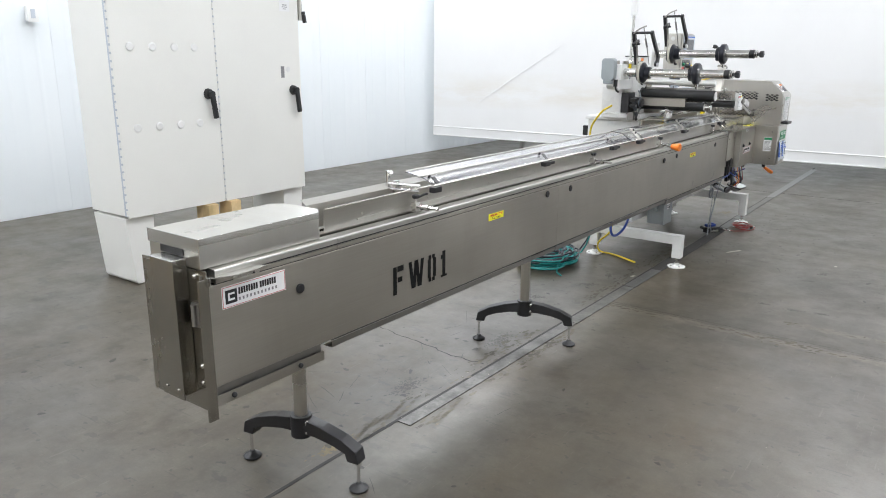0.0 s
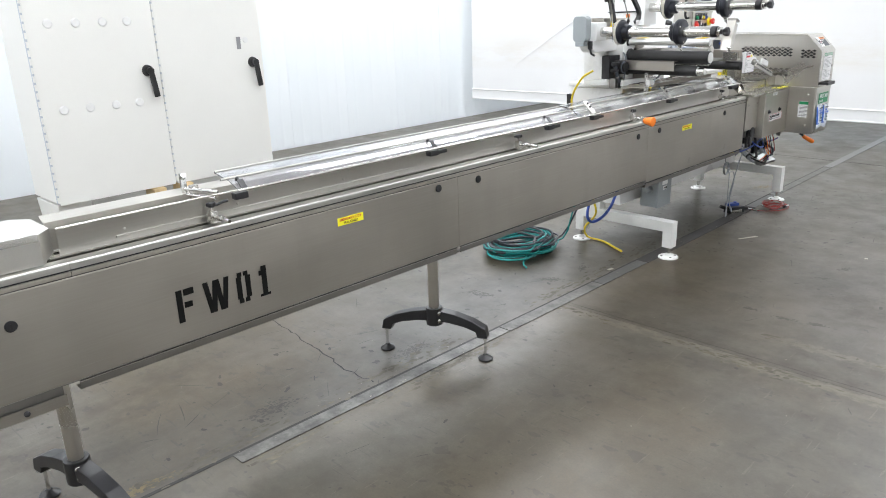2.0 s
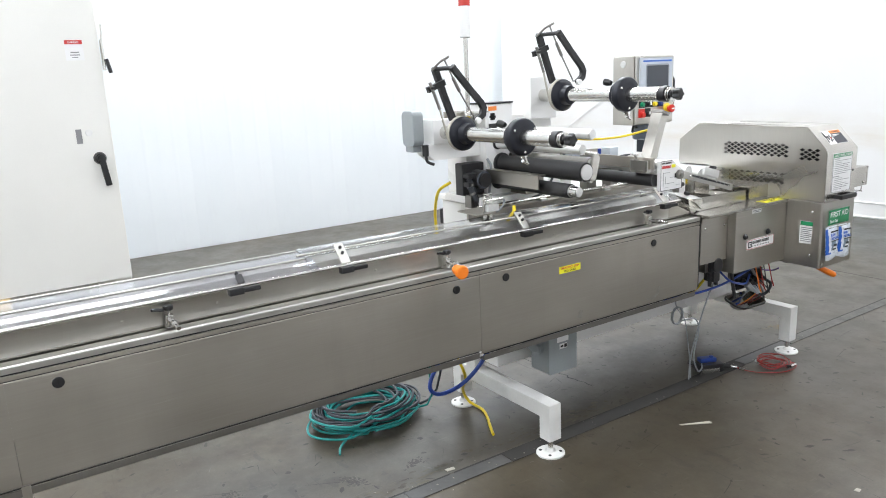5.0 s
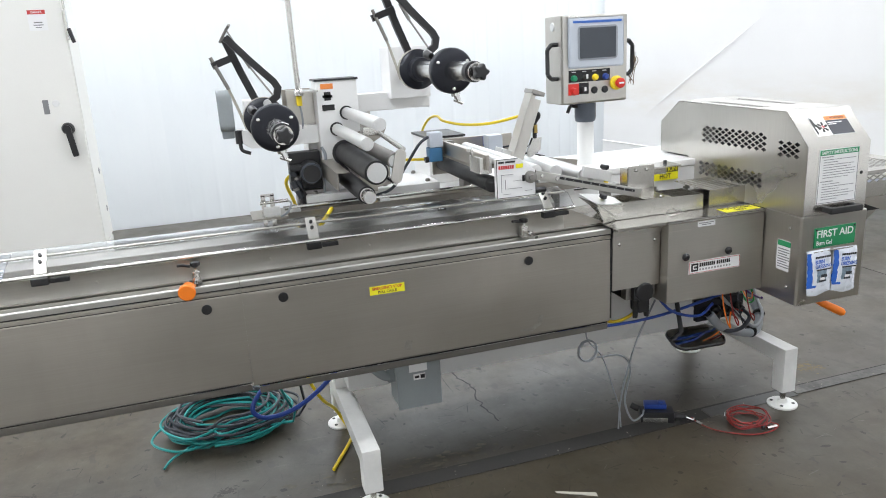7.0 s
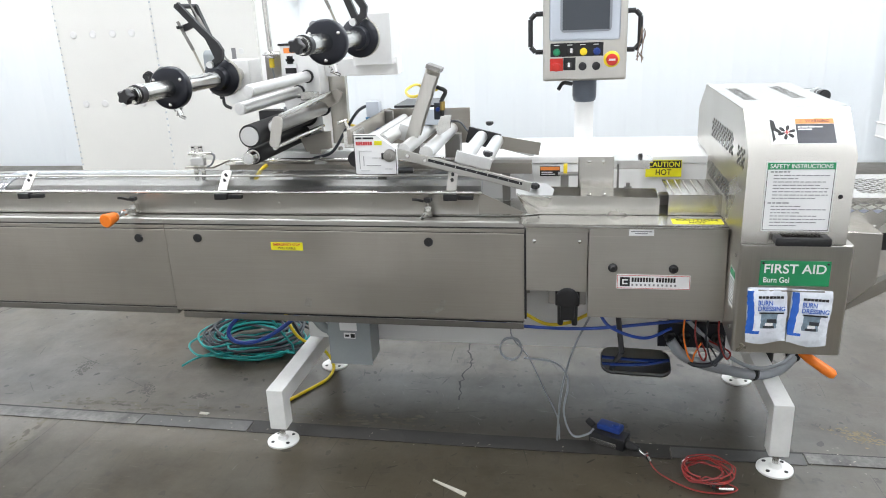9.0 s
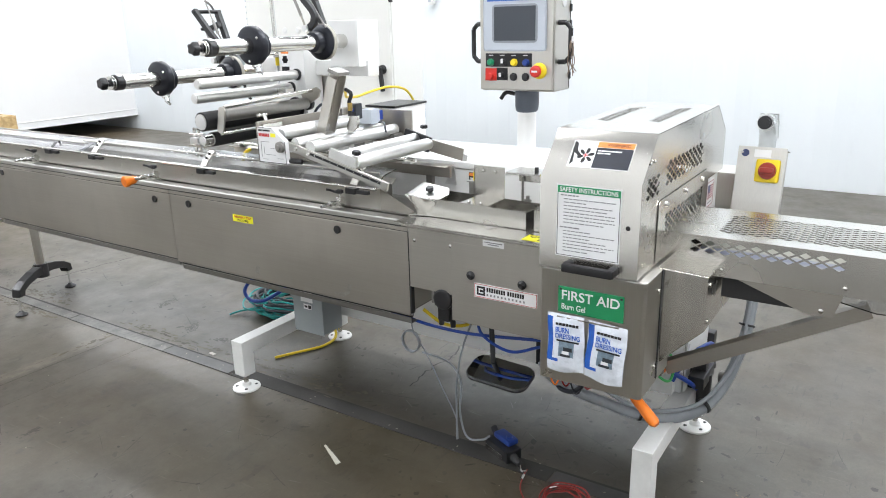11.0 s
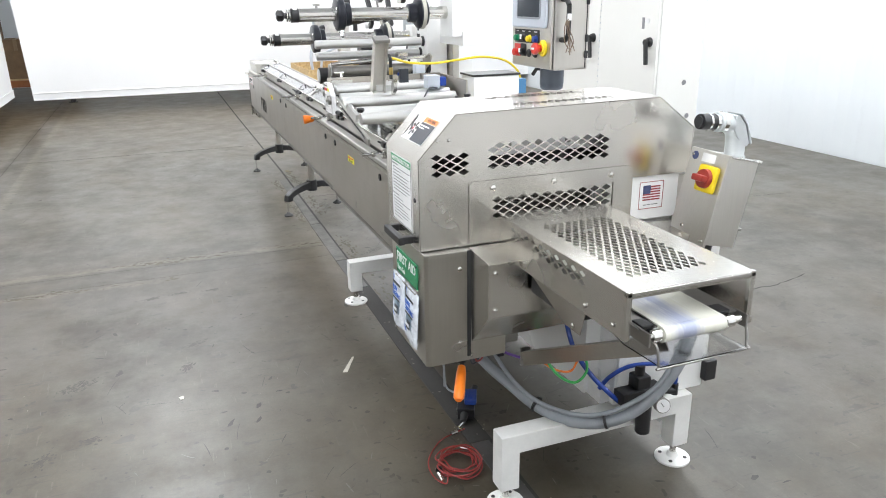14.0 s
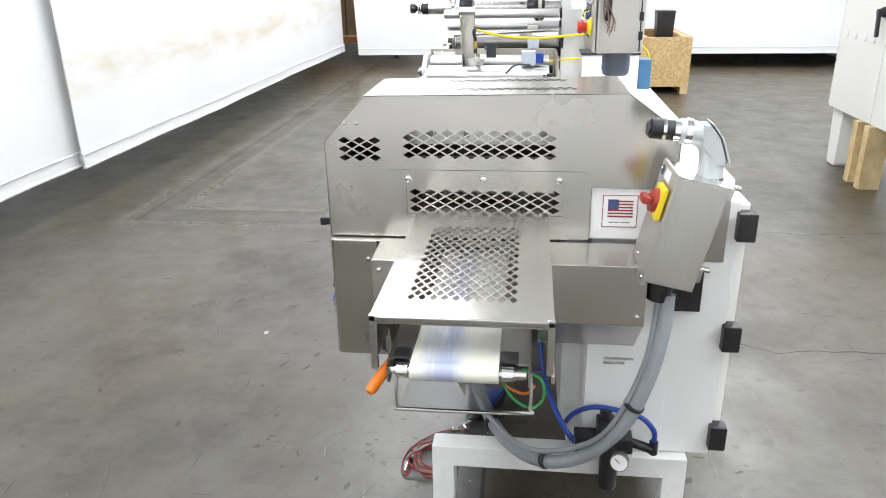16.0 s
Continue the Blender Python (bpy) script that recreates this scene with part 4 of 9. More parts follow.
BAYS = [(-0.9, 2.4, -1.5, 8.0), (-1.2, 0.0, 0.5, 6.5), (-0.1, 1.6, 4.0, 7.8), (-2.6, -0.3, 0.0, 5.0)]
floor_marks(330, 41, (0.006, 0.038), (0.003, 0.016), "oil_spot", "small dark oil spots on the concrete floor", BAYS, 0.0004)
floor_marks(150, 42, (0.03, 0.16), (0.0010, 0.0028), "oil_spot", "thin dark scuffs on the concrete floor", BAYS, 0.0004)
UNDER = [(-0.9, 0.9, 3.7, 7.3), (-0.7, 0.3, 4.4, 6.6)]
floor_marks(260, 44, (0.004, 0.030), (0.003, 0.012), "worn_mark", "small dull spots on the concrete floor below the machine", UNDER, 0.0005)
floor_marks(90, 45, (0.02, 0.12), (0.0010, 0.0026), "worn_mark", "dull scuffs on the concrete floor below the machine", UNDER, 0.0005)
floor_marks(110, 46, (0.006, 0.05), (0.0008, 0.0028), "scuff", "pale flecks on the concrete floor below the machine", UNDER, 0.0005)
floor_marks(80, 43, (0.01, 0.06), (0.0008, 0.0030), "scuff", "thin pale scratches on the concrete floor", BAYS, 0.0004)


def smudge(x, y, lo, wi, turn, seed, material="worn_mark", label="dark smudge worn into the concrete floor"):
    """A ragged cloud of small specks."""
    rnd = random.Random(seed)
    bm = bmesh.new()
    for q in range(int(130 * lo / 0.1)):
        u, v = rnd.gauss(0, lo * 0.42), rnd.gauss(0, wi * 0.42)
        r, e, a0 = rnd.uniform(0.0015, 0.0055), rnd.uniform(1.0, 2.6), turn + rnd.uniform(-0.4, 0.4)
        px, py = x + u * math.cos(turn) - v * math.sin(turn), y + u * math.sin(turn) + v * math.cos(turn)
        vs = []
        for k in range(6):
            t = k * 1.0472 + rnd.uniform(-0.3, 0.3)
            du, dv = r * e * math.cos(t), r * math.sin(t)
            vs.append(bm.verts.new((px + du * math.cos(a0) - dv * math.sin(a0), py + du * math.sin(a0) + dv * math.cos(a0), 0.00045 + 0.00002 * (q % 9))))
        bm.faces.new(vs)
    return tagged(part("floor_smudge", bm, material, None, "", 0), label, "floor marks", kind="stuff")


for k, (x, y, lo, wi, turn) in enumerate(((1.44, 4.65, 0.11, 0.05, 0.5), (1.53, 5.24, 0.07, 0.035, 0.9), (1.35, 5.15, 0.05, 0.03, 0.2), (0.95, 4.64, 0.06, 0.03, 1.2), (0.91, 4.40, 0.05, 0.03, 0.4), (1.113, 3.666, 0.05, 0.025, 0.1), (0.955, 3.640, 0.06, 0.02, 0.2), (0.765, 3.655, 0.05, 0.02, 0.0), (-0.36, 3.33, 0.08, 0.04, 0.6), (-0.33, 3.62, 0.07, 0.03, 1.9), (-0.55, 2.85, 0.10, 0.05, 0.3), (-0.34, 1.25, 0.16, 0.07, 1.5), (-0.30, 2.05, 0.17, 0.06, 1.6))):
    smudge(x, y, lo, wi, turn, 60 + k)
smudge(-0.30, 6.50, 0.11, 0.06, 1.2, 80, "rust_dust", "pale tan stain spilt on the concrete floor")
smudge(-0.22, 0.62, 0.12, 0.03, 1.6, 82, "rust_dust", "pale tan dirt beside the floor joint")

litter((-0.22, -0.02, 0.9, 7.6), 110, 31)
litter((-0.9, 2.6, -1.0, 7.6), 60, 32)

scrap([(0.178, 4.850), (0.190, 4.852), (0.235, 4.930), (0.268, 4.985), (0.246, 4.990), (0.212, 4.920)], "pale torn sliver of tape on the floor")
scrap([(0.985, 4.925), (1.005, 4.93), (1.0, 4.955), (0.984, 4.95)], "small pale chip on the floor")
scrap([(-0.19, 3.70), (-0.17, 3.70), (-0.165, 3.74), (-0.185, 3.745)], "small pale chip on the floor")


# ---- wall outlet ----
for oy in (2.205, 1.472):
    ob = thing("wall_outlet", (XW, oy, 1.865), "white metal outlet box on the ribbed wall", "outlet", "wall outlets")
    part("back_box", box(XW - 0.01, XW + 0.05, oy - 0.045, oy + 0.045, 1.890, 2.025, 0.006), "white", ob)
    part("cover_plate", box(XW + 0.052, XW + 0.06, oy - 0.052, oy + 0.052, 1.880, 2.035, 0.003), "white", ob)
    part("socket", box(XW + 0.061, XW + 0.066, oy - 0.020, oy + 0.020, 1.915, 2.0, 0.003), "hmi_grey", ob)


# ---- infeed conveyor ----
CB = -0.33      # back of the conveyor
conv = thing("infeed_conveyor", (-0.18, 2.5, 0.0), "long brushed stainless infeed conveyor on black arched stands", "conveyor")
# side panels: sheet with a returned top and a lip at the foot
for y0, y1, zb in ((-0.085, 2.1094, 0.598), (2.1106, 3.7874, 0.598), (3.7886, 5.188, 0.583)):
    pn = part("side_panel", bent([(-0.016, zb), (0.0, zb + 0.010), (0.0, 0.924), (-0.002, 0.929)], "y", y0, y1, 0.003), "steel", conv)
    # lip in darker steel, for the dark floor reflected in it
    part("lip", bent([(-0.05, zb - 0.030), (-0.014, zb - 0.030), (-0.010, zb - 0.024), (-0.010, zb - 0.006)], "y", max(y0, 0.40) + 0.02, y1 - 0.004, 0.003), "steel_dark", pn)
    # shade under the panel edge put in as a black strip
    part("lip_gap_shade", box(-0.022, -0.0105, max(y0, 0.40) + 0.02, y1 - 0.004, zb - 0.004, zb + 0.001), "black_rough", pn)
    bk = part("back_panel", bent([(CB + 0.02, zb), (CB, zb + 0.012), (CB, 0.93), (CB + 0.014, 0.94)], "y", y0, y1, 0.003), "steel", conv)
part("end_closure", box(CB + 0.006, -0.006, 5.176, 5.181, 0.605, 0.93), "cover_steel", conv, "steel plate closing the conveyor end")
part("belly_pan", box(CB + 0.005, -0.006, -0.05, 5.18, 0.60, 0.604), "steel_dark", conv)
# rounded top rail, in lengths
for y0, y1 in ((-0.06, 0.4530), (0.4542, 3.7868), (3.7882, 5.19)):
    prof_rail = [(-0.0435, 0.953), (-0.0435, 0.976), (-0.006, 0.976)] + [(-0.006 + 0.008 * math.sin(g), 0.968 + 0.008 * math.cos(g)) for g in [math.pi * k / 10 for k in range(1, 6)]] + [(0.002, 0.953)]
    part("top_rail", prism(prof_rail, "y", y0, y1), "rail", conv, "flat steel top rail with a rounded edge", 60)
    # black strips here and below the cap draw the shaded lines under the rail
    part("rail_gap_shade", box(-0.030, -0.003, y0, y1, 0.9475, 0.9528), "black_rough", conv)
    part("panel_cap", box(-0.020, 0.0025, y0, y1, 0.9325, 0.9472, 0.002), "steel", conv, "thin steel cap strip over the panels")
    part("rail_seam_shade", box(-0.030, -0.0045, y0, y1, 0.9262, 0.9322), "black_rough", conv)
    part("back_rail", box(CB - 0.004, CB + 0.06, y0, y1, 0.945, 0.976, 0.006), "steel_bright", conv)
# deck with a dark chain slot
part("deck", box(-0.086, -0.0555, 0.40, 5.22, 0.955, 0.982), "steel_polish", conv)
part("deck_far", box(CB + 0.062, -0.112, 0.40, 5.22, 0.955, 0.982), "steel_polish", conv)
part("chain_track", box(-0.110, -0.088, 0.40, 5.22, 0.945, 0.962), "black_rough", conv)
# black strip at the slot's bottom deepens its shade
part("slot_floor_shade", box(-0.0555, -0.0437, 0.46, 5.15, 0.950, 0.960), "black_rough", conv)
# side guides: near one tall sheet, far one folded outward
part("near_guide", bent([(-0.062, 0.983), (-0.060, 1.062), (-0.052, 1.070)], "y", 0.452, 5.02, 0.0025), "steel_guide", conv)
part("guide_rib", box(-0.059, -0.053, 0.62, 1.90, 0.998, 1.006, 0.002), "steel_guide", conv)
part("far_guide", bent([(-0.135, 0.983), (-0.140, 1.070), (-0.168, 1.088)], "y", 0.445, 5.02, 0.0025), "steel_guide", conv)
# guide run-out: slopes down to the deck at the former
part("guide_tail", prism([(5.02, 0.984), (5.20, 0.984), (5.02, 1.068)], "x", -0.0625, -0.0600), "steel", conv)
for k in range(44):
    part("guide_slot", box(-0.1372, -0.1352, 0.55 + 0.1 * k, 0.585 + 0.1 * k, 1.040, 1.048), "ink", conv)
for y in (0.65, 1.05, 1.52, 1.95, 2.45, 2.75, 3.35, 3.9, 4.25, 4.62):
    bolt(conv, (-0.059, y, 1.020), (1, 0, 0), 0.005, "steel_guide")
# end lid with clipped corners
lid = part("end_lid", prism([(-0.280, -0.090), (-0.025, -0.090), (-0.025, 0.395), (-0.075, 0.440), (-0.235, 0.440), (-0.280, 0.395)], "z", 0.9775, 1.069, 0.002), "lid_steel", conv, "raised lid with clipped corners over the tail end")
part("lid_weld", merge(box(-0.283, -0.022, -0.093, -0.0905, 1.030, 1.0715, 0.001), box(-0.0245, -0.0220, -0.090, 0.393, 1.050, 1.0715, 0.001)), "steel_bright", lid, "bright folded edge of the lid")
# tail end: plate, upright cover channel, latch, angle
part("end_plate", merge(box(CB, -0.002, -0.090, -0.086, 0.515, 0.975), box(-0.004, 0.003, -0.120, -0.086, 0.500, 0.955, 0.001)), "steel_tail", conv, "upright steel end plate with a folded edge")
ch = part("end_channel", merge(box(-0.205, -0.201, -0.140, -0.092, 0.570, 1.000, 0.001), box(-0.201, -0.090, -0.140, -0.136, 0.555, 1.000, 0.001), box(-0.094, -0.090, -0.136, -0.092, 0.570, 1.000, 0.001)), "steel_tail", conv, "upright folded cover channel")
part("channel_cap", box(-0.207, -0.088, -0.143, -0.092, 1.0005, 1.006, 0.002), "steel_bright", ch)
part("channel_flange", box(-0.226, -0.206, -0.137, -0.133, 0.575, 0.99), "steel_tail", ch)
for x in (-0.175, -0.115):
    bolt(ch, (x, -0.1405, 0.585), (0, -1, 0), 0.005)
# black patch for the shade inside the lid's slot
part("slot_shade", box(-0.215, -0.100, -0.0945, -0.0905, 1.008, 1.030), "black_rough", conv)
# strip in darker steel, for the shade beside the channel
part("hinge_strip", box(-0.030, -0.020, -0.0945, -0.0905, 0.56, 0.96, 0.001), "steel_dark", conv)
for z in (0.610, 0.665, 0.845, 0.955):
    bolt(conv, (-0.052, -0.0905, z), (0, -1, 0), 0.008, "steel_bright", 0.010)
hg = part("hinge_lug", merge(box(-0.072, -0.034, -0.102, -0.0905, 0.795, 0.872, 0.003), cyl((-0.053, -0.106, 0.80), (-0.053, -0.106, 0.868), 0.008, seg=12)), "steel_dark", conv, "small steel hinge lug")
bolt(hg, (-0.053, -0.103, 0.815), (0, -1, 0), 0.007)
part("foot_plate", box(-0.022, -0.018, -0.083, 0.372, 0.54, 0.604), "steel_dark", conv)
part("foot_angle", bent([(-0.03, 0.538), (-0.006, 0.538), (-0.006, 0.572)], "y", -0.084, 0.375, 0.003), "steel", conv)
for y in (-0.02, 0.26):
    bolt(conv, (-0.004, y, 0.556), (1, 0, 0), 0.009, "black", 0.010)
tg = part("latch_tongue", merge(prism([(-0.010, -0.086), (0.012, -0.086), (0.040, -0.030), (0.044, 0.070), (0.030, 0.112), (-0.010, 0.060)], "z", 0.956, 0.9585), box(0.0415, 0.0440, -0.028, 0.072, 0.946, 0.9575), box(-0.012, 0.014, -0.0885, -0.086, 0.930, 0.9575)), "steel_bright", conv, "folded steel latch tongue")
part("tongue_hole", lathe((0.0442, 0.050, 0.951), (1, 0, 0), [(0, 0.0035), (0.0006, 0.0035)], 10), "ink", tg)
# panel latches
for y, z in ((0.27, 0.834), (1.986, 0.902), (2.246, 0.896), (3.672, 0.892), (3.924, 0.896), (4.840, 0.894)):
    kn = part("panel_latch", lathe((0.0015, y, z), (1, 0, 0), [(0, 0.017), (0.004, 0.017), (0.006, 0.013)], 20), "black", conv, "round black quarter-turn latch")
    part("slot", box(0.0072, 0.0082, y - 0.002, y + 0.002, z - 0.008, z + 0.008), "ink", kn)


def plain_logo(m, w, h, parent):
    """A white plate with a square emblem and bars in place of a maker's name."""
    pl = part("maker_plate", lbox(m, 0, w, 0, h, 0, 0.0012, 0.0003), "label_white", parent, "white plate with a black square emblem and lettering bars")
    bars("border", m, [(0.002, w - 0.002, 0.0025, 0.004), (0.002, w - 0.002, h - 0.004, h - 0.0025), (0.002, 0.0035, 0.003, h - 0.003), (w - 0.0035, w - 0.002, 0.003, h - 0.003)], 0.0014, "ink_red", pl)
    e = h * 0.62
    em = bars("emblem", m, [(0.012, 0.012 + e, h * 0.19, h * 0.19 + e)], 0.0014, "ink", pl)
    c = (0.012 + e / 2, h * 0.19 + e / 2)
    bars("emblem_ring", m, [(c[0] - e * 0.28, c[0] - e * 0.14, c[1] - e * 0.28, c[1] + e * 0.28), (c[0] - e * 0.14, c[0] + e * 0.28, c[1] + e * 0.14, c[1] + e * 0.28), (c[0] - e * 0.14, c[0] + e * 0.28, c[1] - e * 0.28, c[1] - e * 0.14)], 0.0022, "label_white", em)
    u, rows = 0.018 + e, []
    for word in (8, 7):
        for k in range(word):
            rows.append((u, u + w * 0.028, h * 0.50, h * 0.80))
            u += w * 0.0385
        u += w * 0.025
    bars("name_print", m, rows, 0.0014, "ink", pl)
    rows = [(0.018 + e + k * w * 0.058, 0.018 + e + k * w * 0.058 + w * 0.025, h * 0.22, h * 0.36) for k in range(11)]
    bars("line_print", m, rows, 0.0014, "ink_grey", pl)
    return pl


plain_logo(plane_x(0.0018, -0.043, 0.846), 0.25, 0.070, conv)
# dried pale smudges low on the last panel
for pts in ([(4.80, 0.612), (4.85, 0.606), (4.885, 0.628), (4.90, 0.665), (4.88, 0.668), (4.862, 0.632), (4.835, 0.622), (4.80, 0.620)], [(4.33, 0.625), (4.36, 0.618), (4.368, 0.655), (4.345, 0.660)]):
    part("dried_smudge", prism(pts, "x", 0.0018, 0.0021), "smudge", conv, "pale dried smudge", 0)


def stencil(letters, m, h, parent):
    """Stencilled characters, each of strokes (u0, v0, u1, v1) in a box 0.6 wide and 1 high, with stencil gaps."""
    glyphs = {
        "F": [(0.0, 0.0, 0.20, 1.0), (0.25, 0.80, 0.60, 1.0), (0.25, 0.42, 0.52, 0.60)],
        "1": [(0.16, 0.0, 0.36, 1.0), (0.06, 0.70, 0.18, 0.86), (0.06, 0.0, 0.16, 0.08), (0.36, 0.0, 0.46, 0.08)],
        "0": [(0.0, 0.14, 0.19, 0.86), (0.34, 0.14, 0.53, 0.86), (0.05, 0.0, 0.22, 0.14), (0.28, 0.0, 0.45, 0.14), (0.05, 0.86, 0.22, 1.0), (0.28, 0.86, 0.45, 1.0)],
    }
    u, k = 0.0, 0.92
    for g in letters:
        bm = bmesh.new()
        if g == "W":
            for q, (a, b) in enumerate(((0.0, 0.17), (0.36, 0.23), (0.40, 0.55), (0.76, 0.61))):
                prism_cell(bm, m, [(u + (a) * h * k, h), (u + (b) * h * k, 0), (u + (b + 0.18) * h * k, 0), (u + (a + 0.18) * h * k, h)], -0.0006 - 0.0003 * (q % 2))
            step = 1.10
        else:
            for a, b, c, d in glyphs[g]:
                lbox(m, u + a * h * k, u + c * h * k, b * h, d * h, 0, 0.0008, bm=bm)
            step = {"F": 0.84, "0": 0.74, "1": 0.5}[g]
        part("stencil_letter", bm, "stencil", parent, "black stencilled %s" % g, 0)
        u += step * h


stencil("FW01", plane_x(0.0018, 0.752, 0.678), 0.114, conv)


def pull_label(y, z, parent):
    m = plane_x(0.0018, y, z)
    lb = part("warning_label", lbox(m, 0, 0.128, 0.002, 0.034, 0, 0.0008), "label_yellow", parent, "yellow pull-cable warning label")
    lettering("lettering", "EMERGENCY STOP", m, 0.010, 0.118, 0.0195, 0.030, 0.0009, "ink_red", lb)
    lettering("lettering", "PULL CABLE", m, 0.030, 0.098, 0.006, 0.0155, 0.0009, "ink", lb)


pull_label(1.430, 0.855, conv)
pull_label(4.224, 0.850, conv)


# hinged clear covers over the lane, with hinge bars and clamp plates
def lane_cover(y0, y1, stays, plates, sheet, xu, zu, xr, zr):
    cv = thing("lane_cover", (-0.16, (y0 + y1) / 2, 1.07), "hinged clear plastic cover with steel rods over the product lane", "cover", "lane covers")
    sh = part("clear_sheet", bent([(-0.012, 1.080), (xu, zu - 0.006), (xr, zr)], "y", y0, y1, 0.004), sheet, cv, "clear polycarbonate sheet", 20)
    sh.visible_shadow = False
    part("front_rod", cyl((-0.010, y0, 1.076), (-0.010, y1, 1.076), 0.0065, seg=12), "steel_bright", cv)
    part("upper_rod", cyl((xu, y0 - 0.03, zu + 0.001), (xu, y1 - 0.02, zu + 0.001), 0.0045, seg=12), "rail", cv)
    if not plates:
        part("rear_rod", cyl((xr, y0, zr + 0.004), (xr, y1, zr + 0.004), 0.004, seg=12), "rail", cv)
    for y in stays:
        if plates:
            lean = Matrix.Translation((-0.036, y, 1.112)) @ Matrix.Rotation(radians(45), 4, "Y")
            pl = part("clamp_plate", moved(box(-0.047, 0.040, -0.018, 0.018, -0.0025, 0.0025, 0.002), lean), "box_steel", cv, "bright clamp plate with two screws")
            for k in (0, 1):
                part("screw", moved(cyl((-0.026 + 0.024 * k, 0, 0.0025), (-0.026 + 0.024 * k, 0, 0.010), 0.006, seg=10), lean), "black", pl)
        else:
            part("clamp_strip", moved(box(-0.018, 0.018, -0.012, 0.012, -0.0015, 0.0015, 0.001), Matrix.Translation((-0.022, y + 0.02, 1.096)) @ Matrix.Rotation(radians(42), 4, "Y")), "black", cv)
            part("screw", cyl((xu + 0.012, y + 0.02, zu - 0.008), (xu + 0.018, y + 0.02, zu + 0.002), 0.006, seg=10), "black", cv)
        hb = part("hinge_block", box(-0.018, 0.012, y - 0.028, y + 0.022, 1.050, 1.074, 0.004), "black", cv, "black hinge block")
        if y > 1.2:
            part("hinge_arm", box(-0.012, 0.006, y + 0.024, y + 0.080, 1.053, 1.068, 0.003), "black", hb)
    return cv


lane_cover(1.03, 3.10, (1.035, 1.965, 2.80), False, "clear_dull", -0.068, 1.110, -0.160, 1.118)
lane_cover(3.07, 5.04, (3.205, 4.050, 4.930), True, "clear", -0.062, 1.126, -0.146, 1.131)


# guide adjusters: cross rod, clamp, black star knob
def adjuster(y, turn=1):
    ad = thing("guide_adjuster", (0.0, y, 0.976), "steel guide clamp with a cross rod and black star knobs", "clamp", "guide adjusters")
    part("bracket", merge(box(-0.050, -0.012, y - 0.016, y + 0.016, 0.9815, 0.986, 0.001), box(-0.044, -0.018, y - 0.013, y + 0.013, 0.986, 1.022, 0.003)), "steel_bright", ad)
    part("cross_rod", cyl((-0.055, y, 1.005), (0.082, y, 1.005), 0.007, seg=12, bevel=0.001), "chrome", ad)
    part("knob", star_knob((-0.030, y, 1.034), (0, 0, 1), 0.017, 0.018), "black", ad)
    part("stud", cyl((-0.030, y, 1.022), (-0.030, y, 1.036), 0.004, seg=8), "steel_bright", ad)
    part("lever", tube([(-0.026, y - 0.016 * turn, 1.040), (-0.018, y - 0.040 * turn, 1.048), (-0.012, y - 0.054 * turn, 1.050)], 0.005, 8, 4), "black", ad)
    part("collar", lathe((0.020, y, 1.005), (1, 0, 0), [(0, 0.012), (0.016, 0.012)], 14), "steel_bright", ad)
    return ad


for y in (0.935, 2.585, 4.838):
    adjuster(y, -1 if y < 1 else 1)
ad = adjuster(3.655)
cord = thing("pull_stop_knob", (0.06, 3.63, 0.976), "orange pull knob of the emergency cable", "stop knob")
part("knob", lathe((0.058, 3.632, 0.997), (1, -0.12, -0.05), [(0, 0.014), (0.012, 0.020), (0.03, 0.022), (0.052, 0.027), (0.060, 0.027), (0.064, 0.022)], 20), "orange", cord)
part("ferrule", cyl((0.030, 3.635, 0.999), (0.060, 3.632, 0.997), 0.010, seg=12), "steel_bright", cord)
# stop at the lane's entry
st = thing("entry_stop", (-0.09, 0.90, 0.98), "small steel stop with two thumb screws on the far guide", "stop")
part("plate", merge(box(-0.156, -0.144, 0.895, 0.915, 1.03, 1.142, 0.002), cyl((-0.150, 0.905, 1.125), (-0.128, 0.900, 1.138), 0.009, seg=12)), "chrome", st)
part("cross_bar", merge(cyl((-0.150, 0.905, 1.088), (-0.030, 0.965, 1.082), 0.006, seg=10), cyl((-0.150, 0.905, 1.068), (-0.030, 0.955, 1.062), 0.006, seg=10)), "chrome", st)
part("thumb_plate", box(-0.135, -0.122, 0.915, 0.945, 1.045, 1.10, 0.001), "steel_bright", st)


